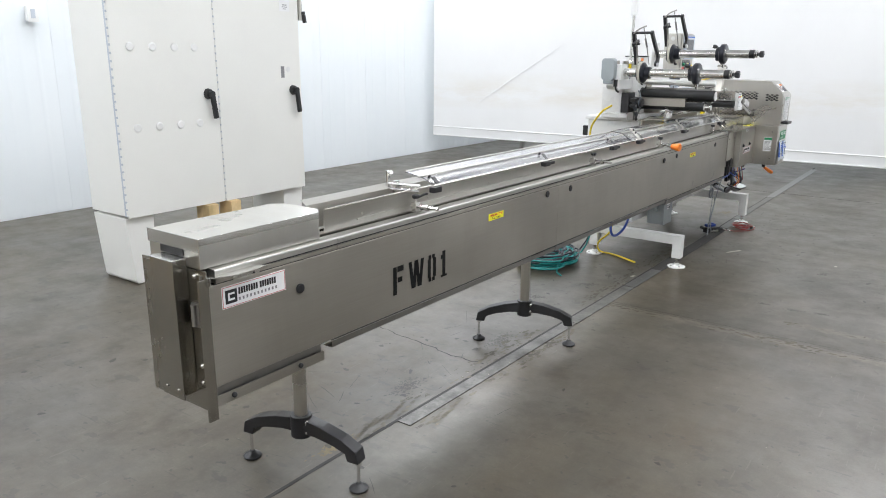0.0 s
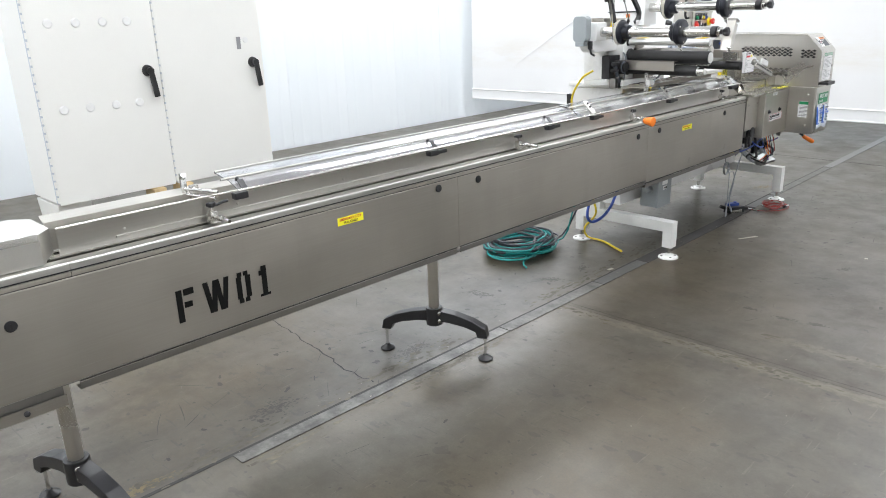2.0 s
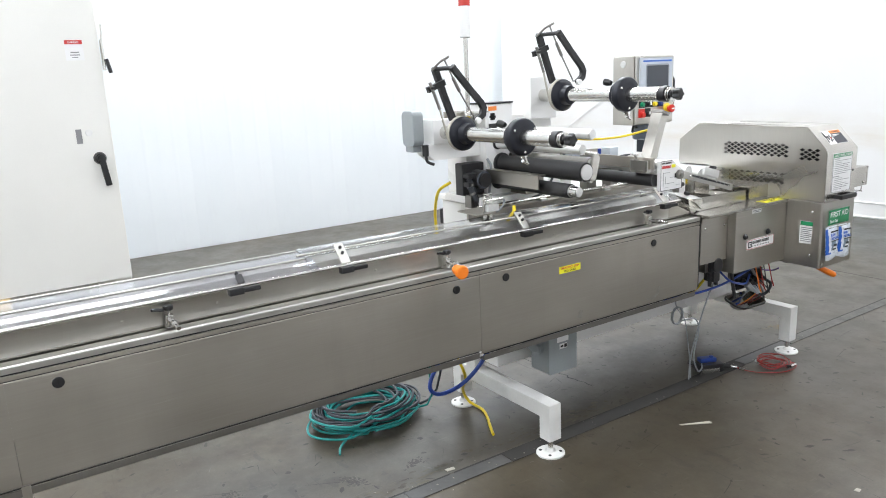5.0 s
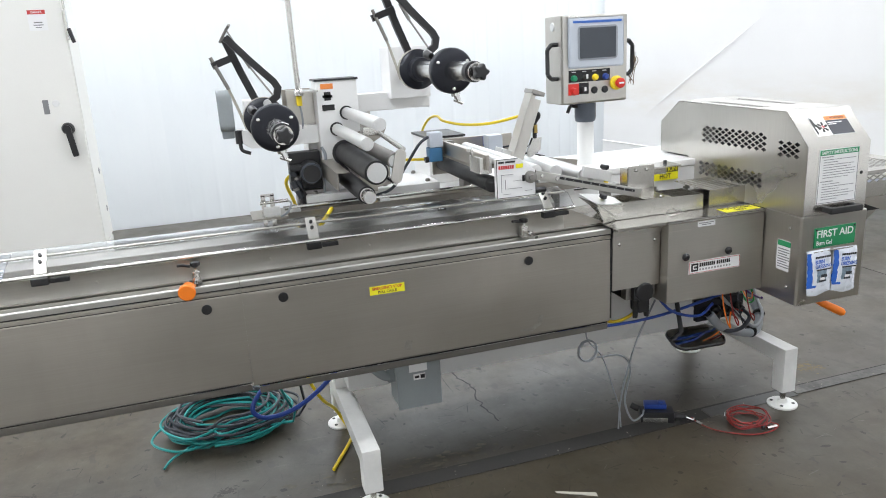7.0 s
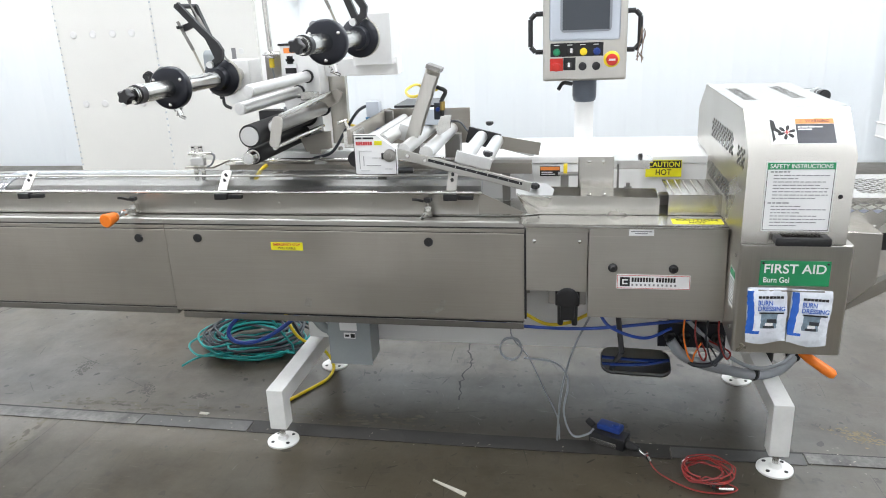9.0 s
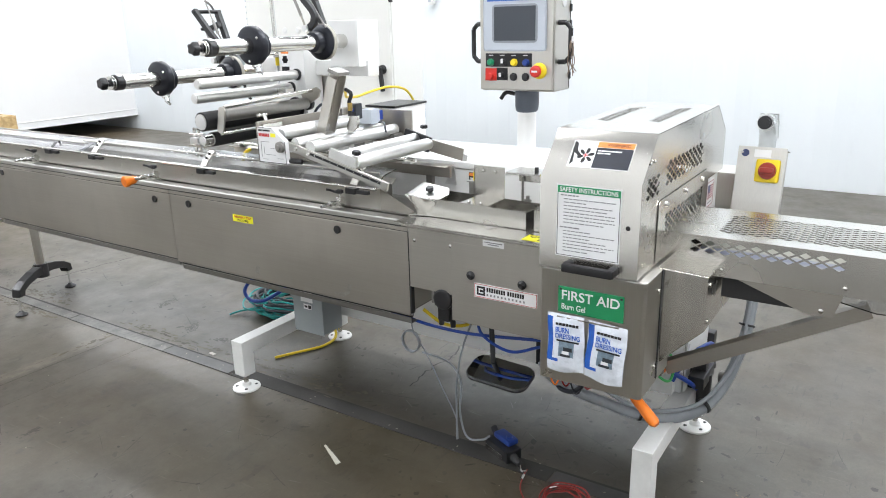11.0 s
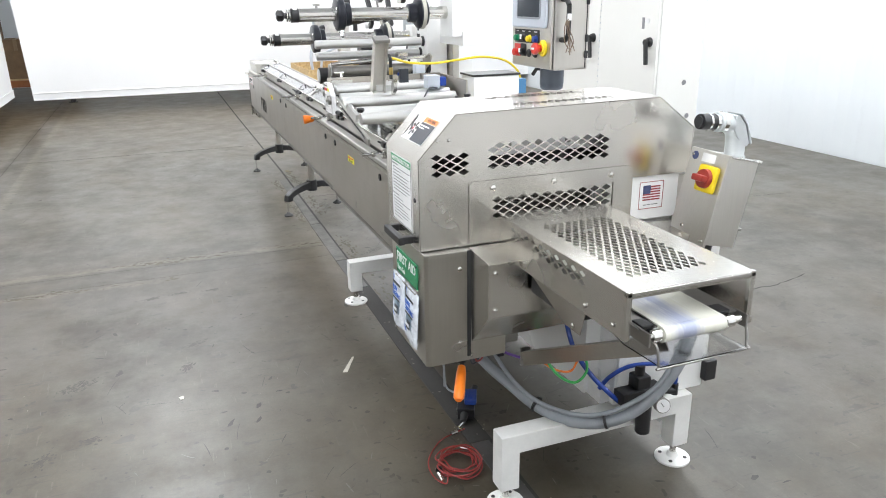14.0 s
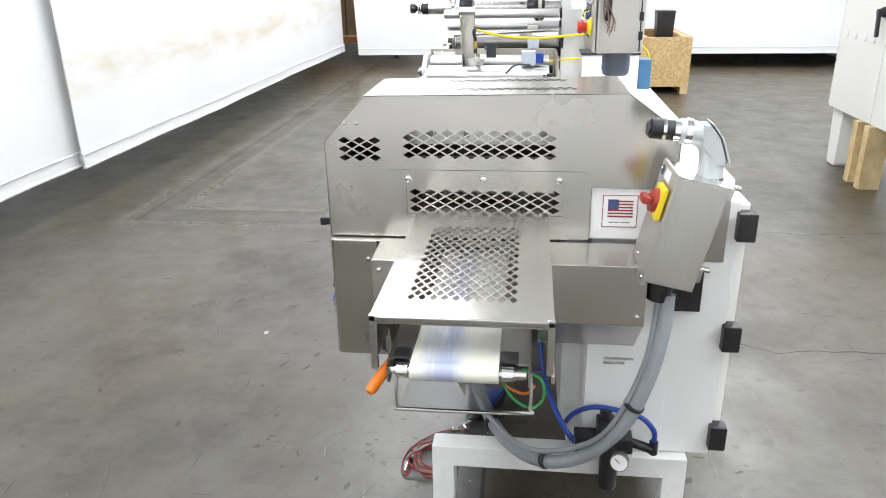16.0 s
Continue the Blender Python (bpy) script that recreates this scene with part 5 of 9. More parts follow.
# stands: post, hub, arched black foot, levelling feet
def stand(y, skew):
    s = thing("conveyor_stand", (-0.18, y, 0.0), "round steel post on a black arched foot with levelling pads", "stand", "conveyor stands")
    part("post", cyl((-0.18, y, 0.19), (-0.18, y, 0.60), 0.026, seg=24), "steel_up", s)
    part("hub", merge(cyl((-0.18, y, 0.165), (-0.18, y, 0.255), 0.042, seg=24, bevel=0.006)), "black", s)
    pts_up = [(-0.275, 0.120), (-0.265, 0.170), (-0.20, 0.205), (-0.11, 0.232), (-0.03, 0.245), (0.03, 0.245), (0.11, 0.232), (0.20, 0.205), (0.265, 0.170), (0.275, 0.120)]
    pts_dn = [(0.225, 0.120), (0.215, 0.150), (0.16, 0.170), (0.08, 0.185), (0.0, 0.188), (-0.08, 0.185), (-0.16, 0.170), (-0.215, 0.150), (-0.225, 0.120)]
    arch = prism(pts_up + pts_dn, "y", -0.028, 0.028, 0.006)
    part("arched_foot", moved(arch, Matrix.Translation((-0.18, y, 0)) @ Matrix.Rotation(radians(skew), 4, "Z")), "black", s, "black moulded arched foot")
    for sgn in (-1, 1):
        c = Vector((-0.18, y, 0)) + Matrix.Rotation(radians(skew), 3, "Z") @ Vector((0.258 * sgn, 0, 0))
        lf = part("levelling_pad", lathe((c.x, c.y, 0.0), (0, 0, 1), [(0, 0.036), (0.008, 0.037), (0.014, 0.030), (0.022, 0.014), (0.03, 0.010)], 24), "black", s, "black levelling pad on a bright screw")
        part("screw", cyl((c.x, c.y, 0.028), (c.x, c.y, 0.13), 0.0065, seg=12), "chrome", lf)
        part("nut", cyl((c.x, c.y, 0.105), (c.x, c.y, 0.119), 0.013, seg=6), "chrome", lf)
    for z in (0.195, 0.235):
        q = Vector((-0.18, y, z)) + Vector((0.044, -0.012, 0))
        bolt(s, q, (1, -0.3, 0), 0.010)
    return s


stand(0.407, 10)
stand(2.108, 27)


# ---- flow wrapper: frame, table and covers ----
wrap = thing("flow_wrapper", (-0.4, 5.2, 0.0), "white-framed flow wrapping machine with brushed steel covers", "wrapping machine")
body = part("body", box(-0.83, -0.40, 4.175, 6.02, 0.30, 1.10, 0.006), "white", wrap, "white enamelled machine body")
part("table_top", box(-0.850, -0.395, 4.165, 6.03, 1.102, 1.130, 0.006), "white", wrap)
part("rear_hinge", box(-0.880, -0.836, 4.188, 4.236, 0.965, 1.045, 0.006), "black", wrap, "black rear door hinge")
cab_side = part("control_cabinet", box(-0.849, -0.46, 5.10, 6.125, 0.292, 1.098, 0.008), "white", wrap, "white machine cabinet with black hinges")
part("cabinet_door", box(-0.876, -0.850, 5.14, 6.110, 0.305, 1.085, 0.006), "cabinet", cab_side)
for z in (0.364, 0.697, 1.030):
    part("hinge", box(-0.888, -0.838, 6.105, 6.152, z - 0.04, z + 0.04, 0.006), "black", cab_side)
part("regulator_plate", box(-0.70, -0.466, 6.128, 6.136, 0.30, 0.70, 0.003), "white", wrap, "white cover plate marked for the main regulator")
lettering("lettering", "WRAPPER MAIN", plane_y(-0.515, 6.1365, 0.60), 0, 0.085, 0.012, 0.021, 0.0005, "ink_grey", wrap)
lettering("lettering", "REGULATOR", plane_y(-0.515, 6.1365, 0.60), 0, 0.062, -0.003, 0.006, 0.0005, "ink_grey", wrap)


def end_frame(y, xf, xb, top):
    """Square-tube cross member with a leg and a round white pad at each end."""
    part("cross_member", box(xb - 0.035, xf + 0.035, y - 0.036, y + 0.036, top - 0.072, top, 0.006), "white_worn", wrap)
    part("riser", box(-0.62, -0.54, y - 0.034, y + 0.034, top - 0.02, 0.34, 0.005), "white_worn", wrap)
    for x in (xf, xb):
        lg = part("leg", box(x - 0.035, x + 0.035, y - 0.0362, y + 0.0362, 0.075, top - 0.060, 0.006), "white_worn", wrap)
        part("screw", cyl((x, y, 0.012), (x, y, 0.09), 0.012, seg=14), "steel_bright", lg)
        pad = part("foot_pad", lathe((x, y, 0.0), (0, 0, 1), [(0, 0.066), (0.007, 0.066), (0.011, 0.060), (0.014, 0.024), (0.03, 0.018)], 32), "white_worn", lg, "round white foot pad with bolt holes")
        for k in range(4):
            a = math.pi / 4 + k * math.pi / 2
            part("bolt_hole", lathe((x + 0.046 * math.cos(a), y + 0.046 * math.sin(a), 0.0110), (0, 0, 1), [(0, 0.0075), (0.0026, 0.0075)], 12), "ink", lg)


end_frame(4.172, -0.010, -0.705, 0.255)
end_frame(6.124, -0.040, -0.748, 0.290)
part("sill_beam", box(-0.52, -0.42, 4.2, 6.1, 0.295, 0.36, 0.005), "white_worn", wrap)

# deck and covers beyond the infeed
part("cross_deck", box(-0.392, 0.050, 5.195, 5.87, 0.966, 0.980, 0.002), "steel_cross", wrap)
part("deck_lip", prism([(5.195, 0.9815), (5.87, 0.9815), (5.87, 0.985), (5.175, 0.985)], "x", -0.05, 0.066), "steel_bright", wrap)
part("deck_skirt", box(-0.39, -0.37, 5.2, 5.86, 0.62, 0.964), "steel_dark", wrap)
part("transfer_panel", merge(box(0.002, 0.006, 5.1965, 5.412, 0.716, 0.935, 0.001), box(-0.002, 0.010, 5.1965, 5.415, 0.936, 0.960, 0.002)), "cover_steel", wrap, "short steel panel between conveyor and wrapper")
bolt(wrap, (0.006, 5.225, 0.905), (1, 0, 0), 0.007)
bolt(wrap, (0.006, 5.385, 0.905), (1, 0, 0), 0.007)
# black strip gives the slit between the panels its shade
part("panel_gap_shade", box(-0.020, 0.001, 5.1885, 5.1960, 0.600, 0.945), "black_rough", wrap, "black strip that fills the panel gap as its shade")
# added block; its black puts in the shade behind the short panel
part("black_backing", box(-0.33, -0.062, 5.282, 5.410, 0.650, 0.732, 0.006), "black_rough", wrap, "added black block that darkens the space behind the short panel")
part("transfer_bracket", box(-0.06, -0.02, 5.275, 5.410, 0.655, 0.735, 0.003), "steel_dark", wrap)
gb = part("gear_coupling", merge(box(-0.10, 0.0, 5.300, 5.388, 0.655, 0.738, 0.006), lathe((-0.02, 5.344, 0.69), (1, 0, 0), [(0, 0.040), (0.03, 0.040), (0.036, 0.03)], 20), box(-0.06, 0.006, 5.318, 5.370, 0.60, 0.66, 0.008)), "black", wrap, "black drive coupling with two prongs")
for o in (-0.022, 0.022):
    part("prong", cyl((-0.02, 5.345 + o, 0.65), (-0.02, 5.345 + o * 1.2, 0.575), 0.015, 0.010, seg=14), "black", gb)
drv = part("drive_cover", prism([(5.415, 0.640), (5.415, 0.976), (5.868, 0.976), (5.876, 0.640)], "x", -0.34, 0.055, 0.003), "cover_steel", wrap, "brushed steel drive cover with two black latches", 0)
part("cover_hem", box(0.0552, 0.060, 5.412, 5.872, 0.970, 0.978, 0.001), "steel_bright", drv)
for y in (5.498, 5.700):
    part("latch", lathe((0.056, y, 0.828), (1, 0, 0), [(0, 0.016), (0.004, 0.016), (0.008, 0.009), (0.014, 0.008)], 18), "black", drv)
pm = plane_x(0.0565, 5.548, 0.945)
ptag = part("part_tag", lbox(pm, 0, 0.082, 0, 0.022, 0, 0.0008), "label_white", drv)
bars("tag_print", pm, [(0.006, 0.076, 0.013, 0.016), (0.02, 0.062, 0.006, 0.009)], 0.0009, "ink_grey", ptag)
plain_logo(plane_x(0.0568, 5.512, 0.752), 0.246, 0.053, drv)

# first-aid end box
fab = part("end_box", prism([(0.0, 5.878), (0.252, 5.864), (0.262, 5.87), (0.262, 6.178), (0.252, 6.186), (0.0, 6.186)], "z", 0.625, 0.984, 0.003), "steel_up", wrap, "brushed steel end box that carries the first-aid sign", 0)
for z in (0.69, 0.93):
    bolt(fab, (0.205, 5.866, z), (0, -1, 0), 0.006)
    bolt(fab, (0.155, 6.187, z), (0, 1, 0), 0.007)
m = plane_yn(0.140, 5.8672, 0.752)
sl = part("small_label", lbox(m, 0, 0.075, 0, 0.125, 0, 0.0008), "label_white", fab, "small green and white instruction label")
bars("label_head", m, [(0.003, 0.072, 0.100, 0.122)], 0.001, "green", sl)
bars("label_print", m, [(0.007, 0.068 - 0.012 * (k % 3 == 2), 0.012 + 0.0105 * k, 0.016 + 0.0105 * k) for k in range(8)], 0.001, "ink_grey", sl)
m = plane_x(0.2635, 5.925, 0.873)
fa = part("first_aid_sign", lbox(m, 0, 0.200, -0.018, 0.062, 0, 0.003, 0.001), "green", fab, "green first-aid sign with white words")
lettering("lettering", "FIRST AID", m, 0.012, 0.188, 0.022, 0.052, 0.0034, "label_white", fa)
lettering("lettering", "Burn Gel", m, 0.012, 0.086, -0.008, 0.010, 0.0034, "label_white", fa)
for u, v in ((0.008, 0.054), (0.192, 0.054)):
    part("screw", lathe(m @ Vector((u, v, 0.003)), (1, 0, 0), [(0, 0.004), (0.002, 0.003)], 8), "ink", fa)
part("hook_rail", box(0.263, 0.272, 5.925, 6.115, 0.838, 0.842), "steel_dark", fab)


def packet(y, tilt, seed):
    pk = thing("dressing_packet", (0.272, y + 0.06, 0.66), "crinkled white and blue foil dressing packet hung on the steel box", "packet", "dressing packets")
    m = plane_x(0.2745, y, 0.667) @ Matrix.Rotation(radians(tilt), 4, "Z") @ Matrix.Rotation(radians(-3), 4, "X")
    rnd = random.Random(seed)
    W, H, nu, nv = 0.116, 0.180, 13, 19
    dent = [[rnd.uniform(-1, 1) for _ in range(nu)] for _ in range(nv)]

    def at(i, j, front):
        u, v = W * i / (nu - 1), H * j / (nv - 1)
        puff = 0.012 * (math.sin(math.pi * i / (nu - 1)) ** 0.6) * (math.sin(math.pi * j / (nv - 1)) ** 0.5)
        u += 0.002 * math.sin(9 * v / H + seed) + 0.0012 * dent[j][i]
        v += (0.006 * math.sin(5 * u / W + seed) if j == 0 else 0) + 0.001 * dent[j][i]
        return m @ Vector((u, v, puff + 0.0018 * dent[j][i] + 0.002 if front else 0.0))
    groups = {"foil": [], "print_blue": [], "print_grey": []}
    for j in range(nv - 1):
        for i in range(nu - 1):
            fu, fv = i / (nu - 1), j / (nv - 1)
            key = "foil"
            if fu < 0.16 and 0.20 < fv < 0.93 or 0.12 < fv < 0.22 and fu < 0.26:
                key = "print_blue"
            elif 0.30 < fu < 0.74 and 0.24 < fv < 0.52:
                key = "print_grey"
            groups[key].append((i, j))
    pouch = None
    for key, name in (("foil", "foil_pouch"), ("print_blue", "blue_print"), ("print_grey", "picture_print")):
        bm = bmesh.new()
        for i, j in groups[key]:
            bm.faces.new([bm.verts.new(at(a, b, True)) for a, b in ((i, j), (i + 1, j), (i + 1, j + 1), (i, j + 1))])
        if key == "foil":
            bm.faces.new([bm.verts.new(at(a, b, False)) for a, b in ((0, 0), (0, nv - 1), (nu - 1, nv - 1), (nu - 1, 0))])
        bmesh.ops.remove_doubles(bm, verts=bm.verts, dist=1e-6)
        ob = part(name, bm, key, pouch or pk, "", 70)
        pouch = pouch or ob
    bars("brand_bar", m, [(0.030 + 0.0105 * k, 0.039 + 0.0105 * k, 0.148, 0.156) for k in range(7)], 0.0140, "ink", pouch)
    lettering("lettering", "BURN", m, 0.030, 0.072, 0.126, 0.142, 0.0145, "print_blue", pouch)
    lettering("lettering", "DRESSING", m, 0.030, 0.108, 0.108, 0.123, 0.0150, "print_blue", pouch)
    bars("fine_print", m, [(0.034, 0.105, 0.099, 0.104)], 0.0155, "ink", pouch)
    bars("picture_shape", m, [(0.046, 0.078, 0.052, 0.060), (0.056, 0.084, 0.070, 0.082)], 0.0158, "cable_dark", pouch)
    bars("picture_light", m, [(0.052, 0.074, 0.060, 0.070)], 0.0160, "label_white", pouch)
    return pk


packet(5.900, 1.5, 3)
packet(6.017, -3.0, 8)

# sealing hood with punched vents
HY0, HY1 = 5.862, 6.157
hood = part("hood", bent([(0.265, 0.988), (0.265, 1.255), (0.150, 1.377)], "y", HY0, HY1, 0.003), "steel_cross", wrap, "brushed steel hood with punched vent fields", 20)
part("hood_back", bent([(-0.530, 1.384), (-0.668, 1.282), (-0.668, 1.138)], "y", HY0, HY1, 0.003), "steel_cross", hood, "", 20)
mt = Matrix(((-1, 0, 0, 0.150), (0, -1, 0, HY1), (0, 0, 1, 1.3785), (0, 0, 0, 1))) @ Matrix.Rotation(radians(-0.59), 4, "Y")
TOPV = [(0.206, 0.5600, 0.049, 0.111), (0.182, 0.5360, 0.203, 0.265)]
tp = part("hood_top", plate(mt, [(0, 0), (0.681, 0), (0.681, HY1 - HY0), (0, HY1 - HY0)], TOPV, 0.003), "steel_cross", hood, "", 0)
for f in TOPV:
    part("top_vent", grille(mt, *f, 0.0236, 0.0413, 0.003, 0.80), "steel_cross", tp, "slotted top vent", 0)
FIELD = [(0.056, -0.360, 1.2085, 1.2911), (0.231, 0.1062, 1.2000, 1.2708), (0.042, -0.374, 1.0590, 1.1298)]


def hood_face(y, face, name):
    put = plane_y if face > 0 else plane_yn
    m = put(0, y, 0)
    sgn = -1 if face > 0 else 1
    top = [(sgn * x, z) for x, z in ((0.265, 1.255), (0.150, 1.377), (-0.530, 1.384), (-0.668, 1.282), (-0.668, 1.138), (0.265, 1.138))]
    low = [(sgn * x, z) for x, z in ((0.265, 1.138), (-0.450, 1.138), (-0.450, 0.988), (0.265, 0.988))]
    holes = [(min(sgn * a, sgn * b), max(sgn * a, sgn * b), c, d) for a, b, c, d in FIELD]
    low_holes = [(a, b, c, min(d, 1.138)) for a, b, c, d in holes if c < 1.138]
    fc = part(name, merge(plate(m, top, [h for h in holes if h[3] > 1.138], 0.002), plate(m, low, low_holes, 0.002)), "steel_cross" if face > 0 else "steel_up", hood, "hood end face with three vent fields", 0)
    for u0, u1, v0, v1 in holes:
        part("vent_mesh", grille(m, u0, u1, v0, v1, 0.0416, 0.0236, 0.002, 0.80), "steel_cross" if face > 0 else "steel_up", fc, "diamond-punched vent field", 0)
    return fc


end_face = hood_face(HY1, 1, "end_face")
hood_face(HY0, -1, "entry_face")
part("inner_panel", plate(plane_y(0.112, HY1 + 0.004, 0.99), [(0, 0), (0.556, 0), (0.556, 0.18), (0.546, 0.19), (0.01, 0.19), (0, 0.18)], [(0.067, 0.489, 0.066, 0.1425)], 0.002), "steel_cross", end_face, "", 0)
for x in (0.037, -0.165, -0.366):
    bolt(end_face, (x, HY1 + 0.004, 1.157), (0, 1, 0), 0.009)
for x in (0.206, 0.172):
    bolt(end_face, (x, HY1 + 0.001, 1.306), (0, 1, 0), 0.005)
for x in (-0.02, -0.12, -0.22, -0.32):
    part("heater_bolt", lathe((x, HY1 - 0.02, 1.276), (0, 1, 0), [(0, 0.01), (0.006, 0.01), (0.009, 0.005)], 10), "steel_dark", end_face)
# what stands inside the hood: heater blocks and crimp shafts
part("heater_shield", box(-0.40, 0.06, 6.085, 6.095, 1.236, 1.33), "alu", hood)
part("crimp_shaft", cyl((-0.40, 6.01, 1.225), (0.22, 6.01, 1.225), 0.045, seg=24), "black", hood)
part("crimp_jaw", merge(box(-0.36, 0.02, 5.97, 6.05, 1.07, 1.10, 0.004), box(-0.36, 0.02, 5.98, 6.04, 1.165, 1.19, 0.004)), "steel_bright", hood)
part("inner_wall", prism([(0.25, 0.99), (0.25, 1.247), (0.144, 1.362), (-0.525, 1.368), (-0.655, 1.275), (-0.655, 0.99)], "y", 5.99, 5.995), "steel_dark", hood)
# sloping-face warning, front instruction sheet, handle
sl_dir = Vector((0.150 - 0.265, 0, 1.377 - 1.255)).normalized()
nrm = Vector((sl_dir.z, 0, -sl_dir.x))
o = Vector((0.2375, 5.928, 1.2842)) + nrm * 0.0022
ms = Matrix(((0, sl_dir.x, nrm.x, o.x), (1, 0, 0, o.y), (0, sl_dir.z, nrm.z, o.z), (0, 0, 0, 1)))
ws = part("warning_sign", lbox(ms, 0, 0.180, 0, 0.090, 0, 0.0008), "label_white", hood, "warning sign with a black pictogram and orange head")
bars("sign_head", ms, [(0.073, 0.178, 0.070, 0.088)], 0.001, "label_orange", ws)
bars("sign_body", ms, [(0.073, 0.178, 0.002, 0.0685)], 0.001, "sign_navy", ws)
lettering("lettering", "WARNING", ms, 0.100, 0.166, 0.0735, 0.0845, 0.0016, "ink", ws)
alert = bmesh.new()
prism_cell(alert, ms @ Matrix.Translation((0, 0, 0.0016)), [(0.082, 0.0735), (0.095, 0.0735), (0.0885, 0.0850)], 0.0006)
part("alert_triangle", alert, "ink", ws, "", 0)
bars("sign_text", ms, [(0.078, 0.086, 0.056, 0.060), (0.088, 0.106, 0.056, 0.060), (0.108, 0.126, 0.056, 0.060), (0.128, 0.146, 0.056, 0.060), (0.078, 0.096, 0.048, 0.052), (0.098, 0.116, 0.048, 0.052)], 0.0016, "label_white", ws)
pic = bmesh.new()
for k in range(6):
    c, s = math.cos(k * math.pi / 3 + 0.3), math.sin(k * math.pi / 3 + 0.3)
    prism_cell(pic, ms @ Matrix.Translation((0.046, 0.040, 0.0016)), [(a * c - b * s, a * s + b * c) for a, b in ((0.007, -0.0025), (0.015, -0.005), (0.023, -0.0045), (0.026, 0), (0.023, 0.0045), (0.015, 0.005), (0.007, 0.0025))], 0.0008)
part("pictogram", pic, "ink", ws, "black rollers of a hazard pictogram", 0)
arm = bmesh.new()
for poly in ([(0.003, 0.087), (0.014, 0.080), (0.018, 0.056), (0.010, 0.048), (0.003, 0.052)], [(0.010, 0.0475), (0.018, 0.0555), (0.032, 0.042), (0.026, 0.036)], [(0.004, 0.051), (0.010, 0.0475), (0.014, 0.016), (0.006, 0.006)]):
    prism_cell(arm, ms @ Matrix.Translation((0, 0, 0.0018)), poly, 0.0008)
part("pictogram_grip", arm, "ink", ws, "black drawn-in shape of a hazard pictogram", 0)
bars("pictogram_core", ms, [(0.039, 0.053, 0.0385, 0.0415), (0.0445, 0.0475, 0.033, 0.047)], 0.0026, "ink_red", ws)
m = plane_x(0.2675, 5.9145, 1.030)
si = part("instruction_sheet", lbox(m, 0, 0.190, 0, 0.210, 0, 0.0012), "label_white", hood, "white safety instruction sheet with a green head")
bars("sheet_head", m, [(0.003, 0.187, 0.187, 0.207)], 0.0014, "green", si)
lettering("lettering", "SAFETY INSTRUCTIONS", m, 0.010, 0.180, 0.1905, 0.2035, 0.0022, "label_white", si)
rows, rnd = [], random.Random(4)
for k in range(17):
    head = k in (0, 9)
    v, u, stop = 0.178 - k * 0.0098 - (0.005 if k > 8 else 0), 0.012 if head else 0.022, 0.062 if head else rnd.choice((0.09, 0.14, 0.168, 0.172))
    while u < stop:
        w = rnd.uniform(0.006, 0.019)
        rows.append((u, min(u + w, 0.174), v, v + (0.0036 if head else 0.0026)))
        u += w + 0.0028
bars("sheet_print", m, rows, 0.0014, "ink_grey", si)
bars("sheet_border", m, [(0.003, 0.187, 0.003, 0.0045), (0.003, 0.0045, 0.003, 0.187), (0.1855, 0.187, 0.003, 0.187)], 0.0014, "ink", si)
part("hood_handle", merge(box(0.266, 0.300, 5.950, 5.972, 0.998, 1.020, 0.004), box(0.266, 0.300, 6.082, 6.104, 0.998, 1.020, 0.004), box(0.292, 0.312, 5.950, 6.104, 0.995, 1.020, 0.006)), "black", hood, "black pull handle")
part("lock_hole", lathe((0.2665, 6.125, 1.135), (1, 0, 0), [(0, 0.007), (0.002, 0.006)], 12), "ink", hood)
# white back panel with a flag print
fp = part("flag_panel", box(-0.672, -0.452, 6.135, 6.150, 0.992, 1.136, 0.002), "white", wrap, "white panel with a small flag print")
m = plane_y(-0.483, 6.1505, 1.027)
fl = part("flag_print", lbox(m, 0, 0.092, 0, 0.090, 0, 0.0008), "label_white", fp, "printed flag in a thin red frame")
bars("flag_frame", m, [(0, 0.092, 0, 0.002), (0, 0.092, 0.088, 0.090), (0, 0.002, 0, 0.09), (0.090, 0.092, 0, 0.09)], 0.001, "flag_red", fl)
bars("flag_stripe", m, [(0.014, 0.080, 0.028 + 0.0085 * k, 0.0325 + 0.0085 * k) for k in range(6)], 0.001, "flag_red", fl)
bars("flag_field", m, [(0.014, 0.042, 0.050, 0.078)], 0.0016, "flag_blue", fl)
bars("flag_caption", m, [(0.018, 0.030, 0.012, 0.015), (0.033, 0.045, 0.012, 0.015), (0.048, 0.074, 0.012, 0.015)], 0.001, "ink_grey", fl)

# chute cover below the tunnel; a black strip puts in the shade of the gap beside the end box
part("chute_gap_shade", box(0.1185, 0.130, 6.150, 6.1885, 0.640, 0.9835), "black_rough", wrap, "black strip that puts in the shade of the gap by the chute cover")
chute = part("chute_cover", prism([(6.170, 0.987), (6.314, 0.980), (6.314, 0.815), (6.192, 0.690)], "x", -0.590, 0.118, 0.002), "steel_cross", wrap, "folded steel cover under the discharge tunnel", 0)
for x in (0.098, -0.570):
    for z in (0.84, 0.952):
        bolt(chute, (x, 6.315, z), (0, 1, 0), 0.007)

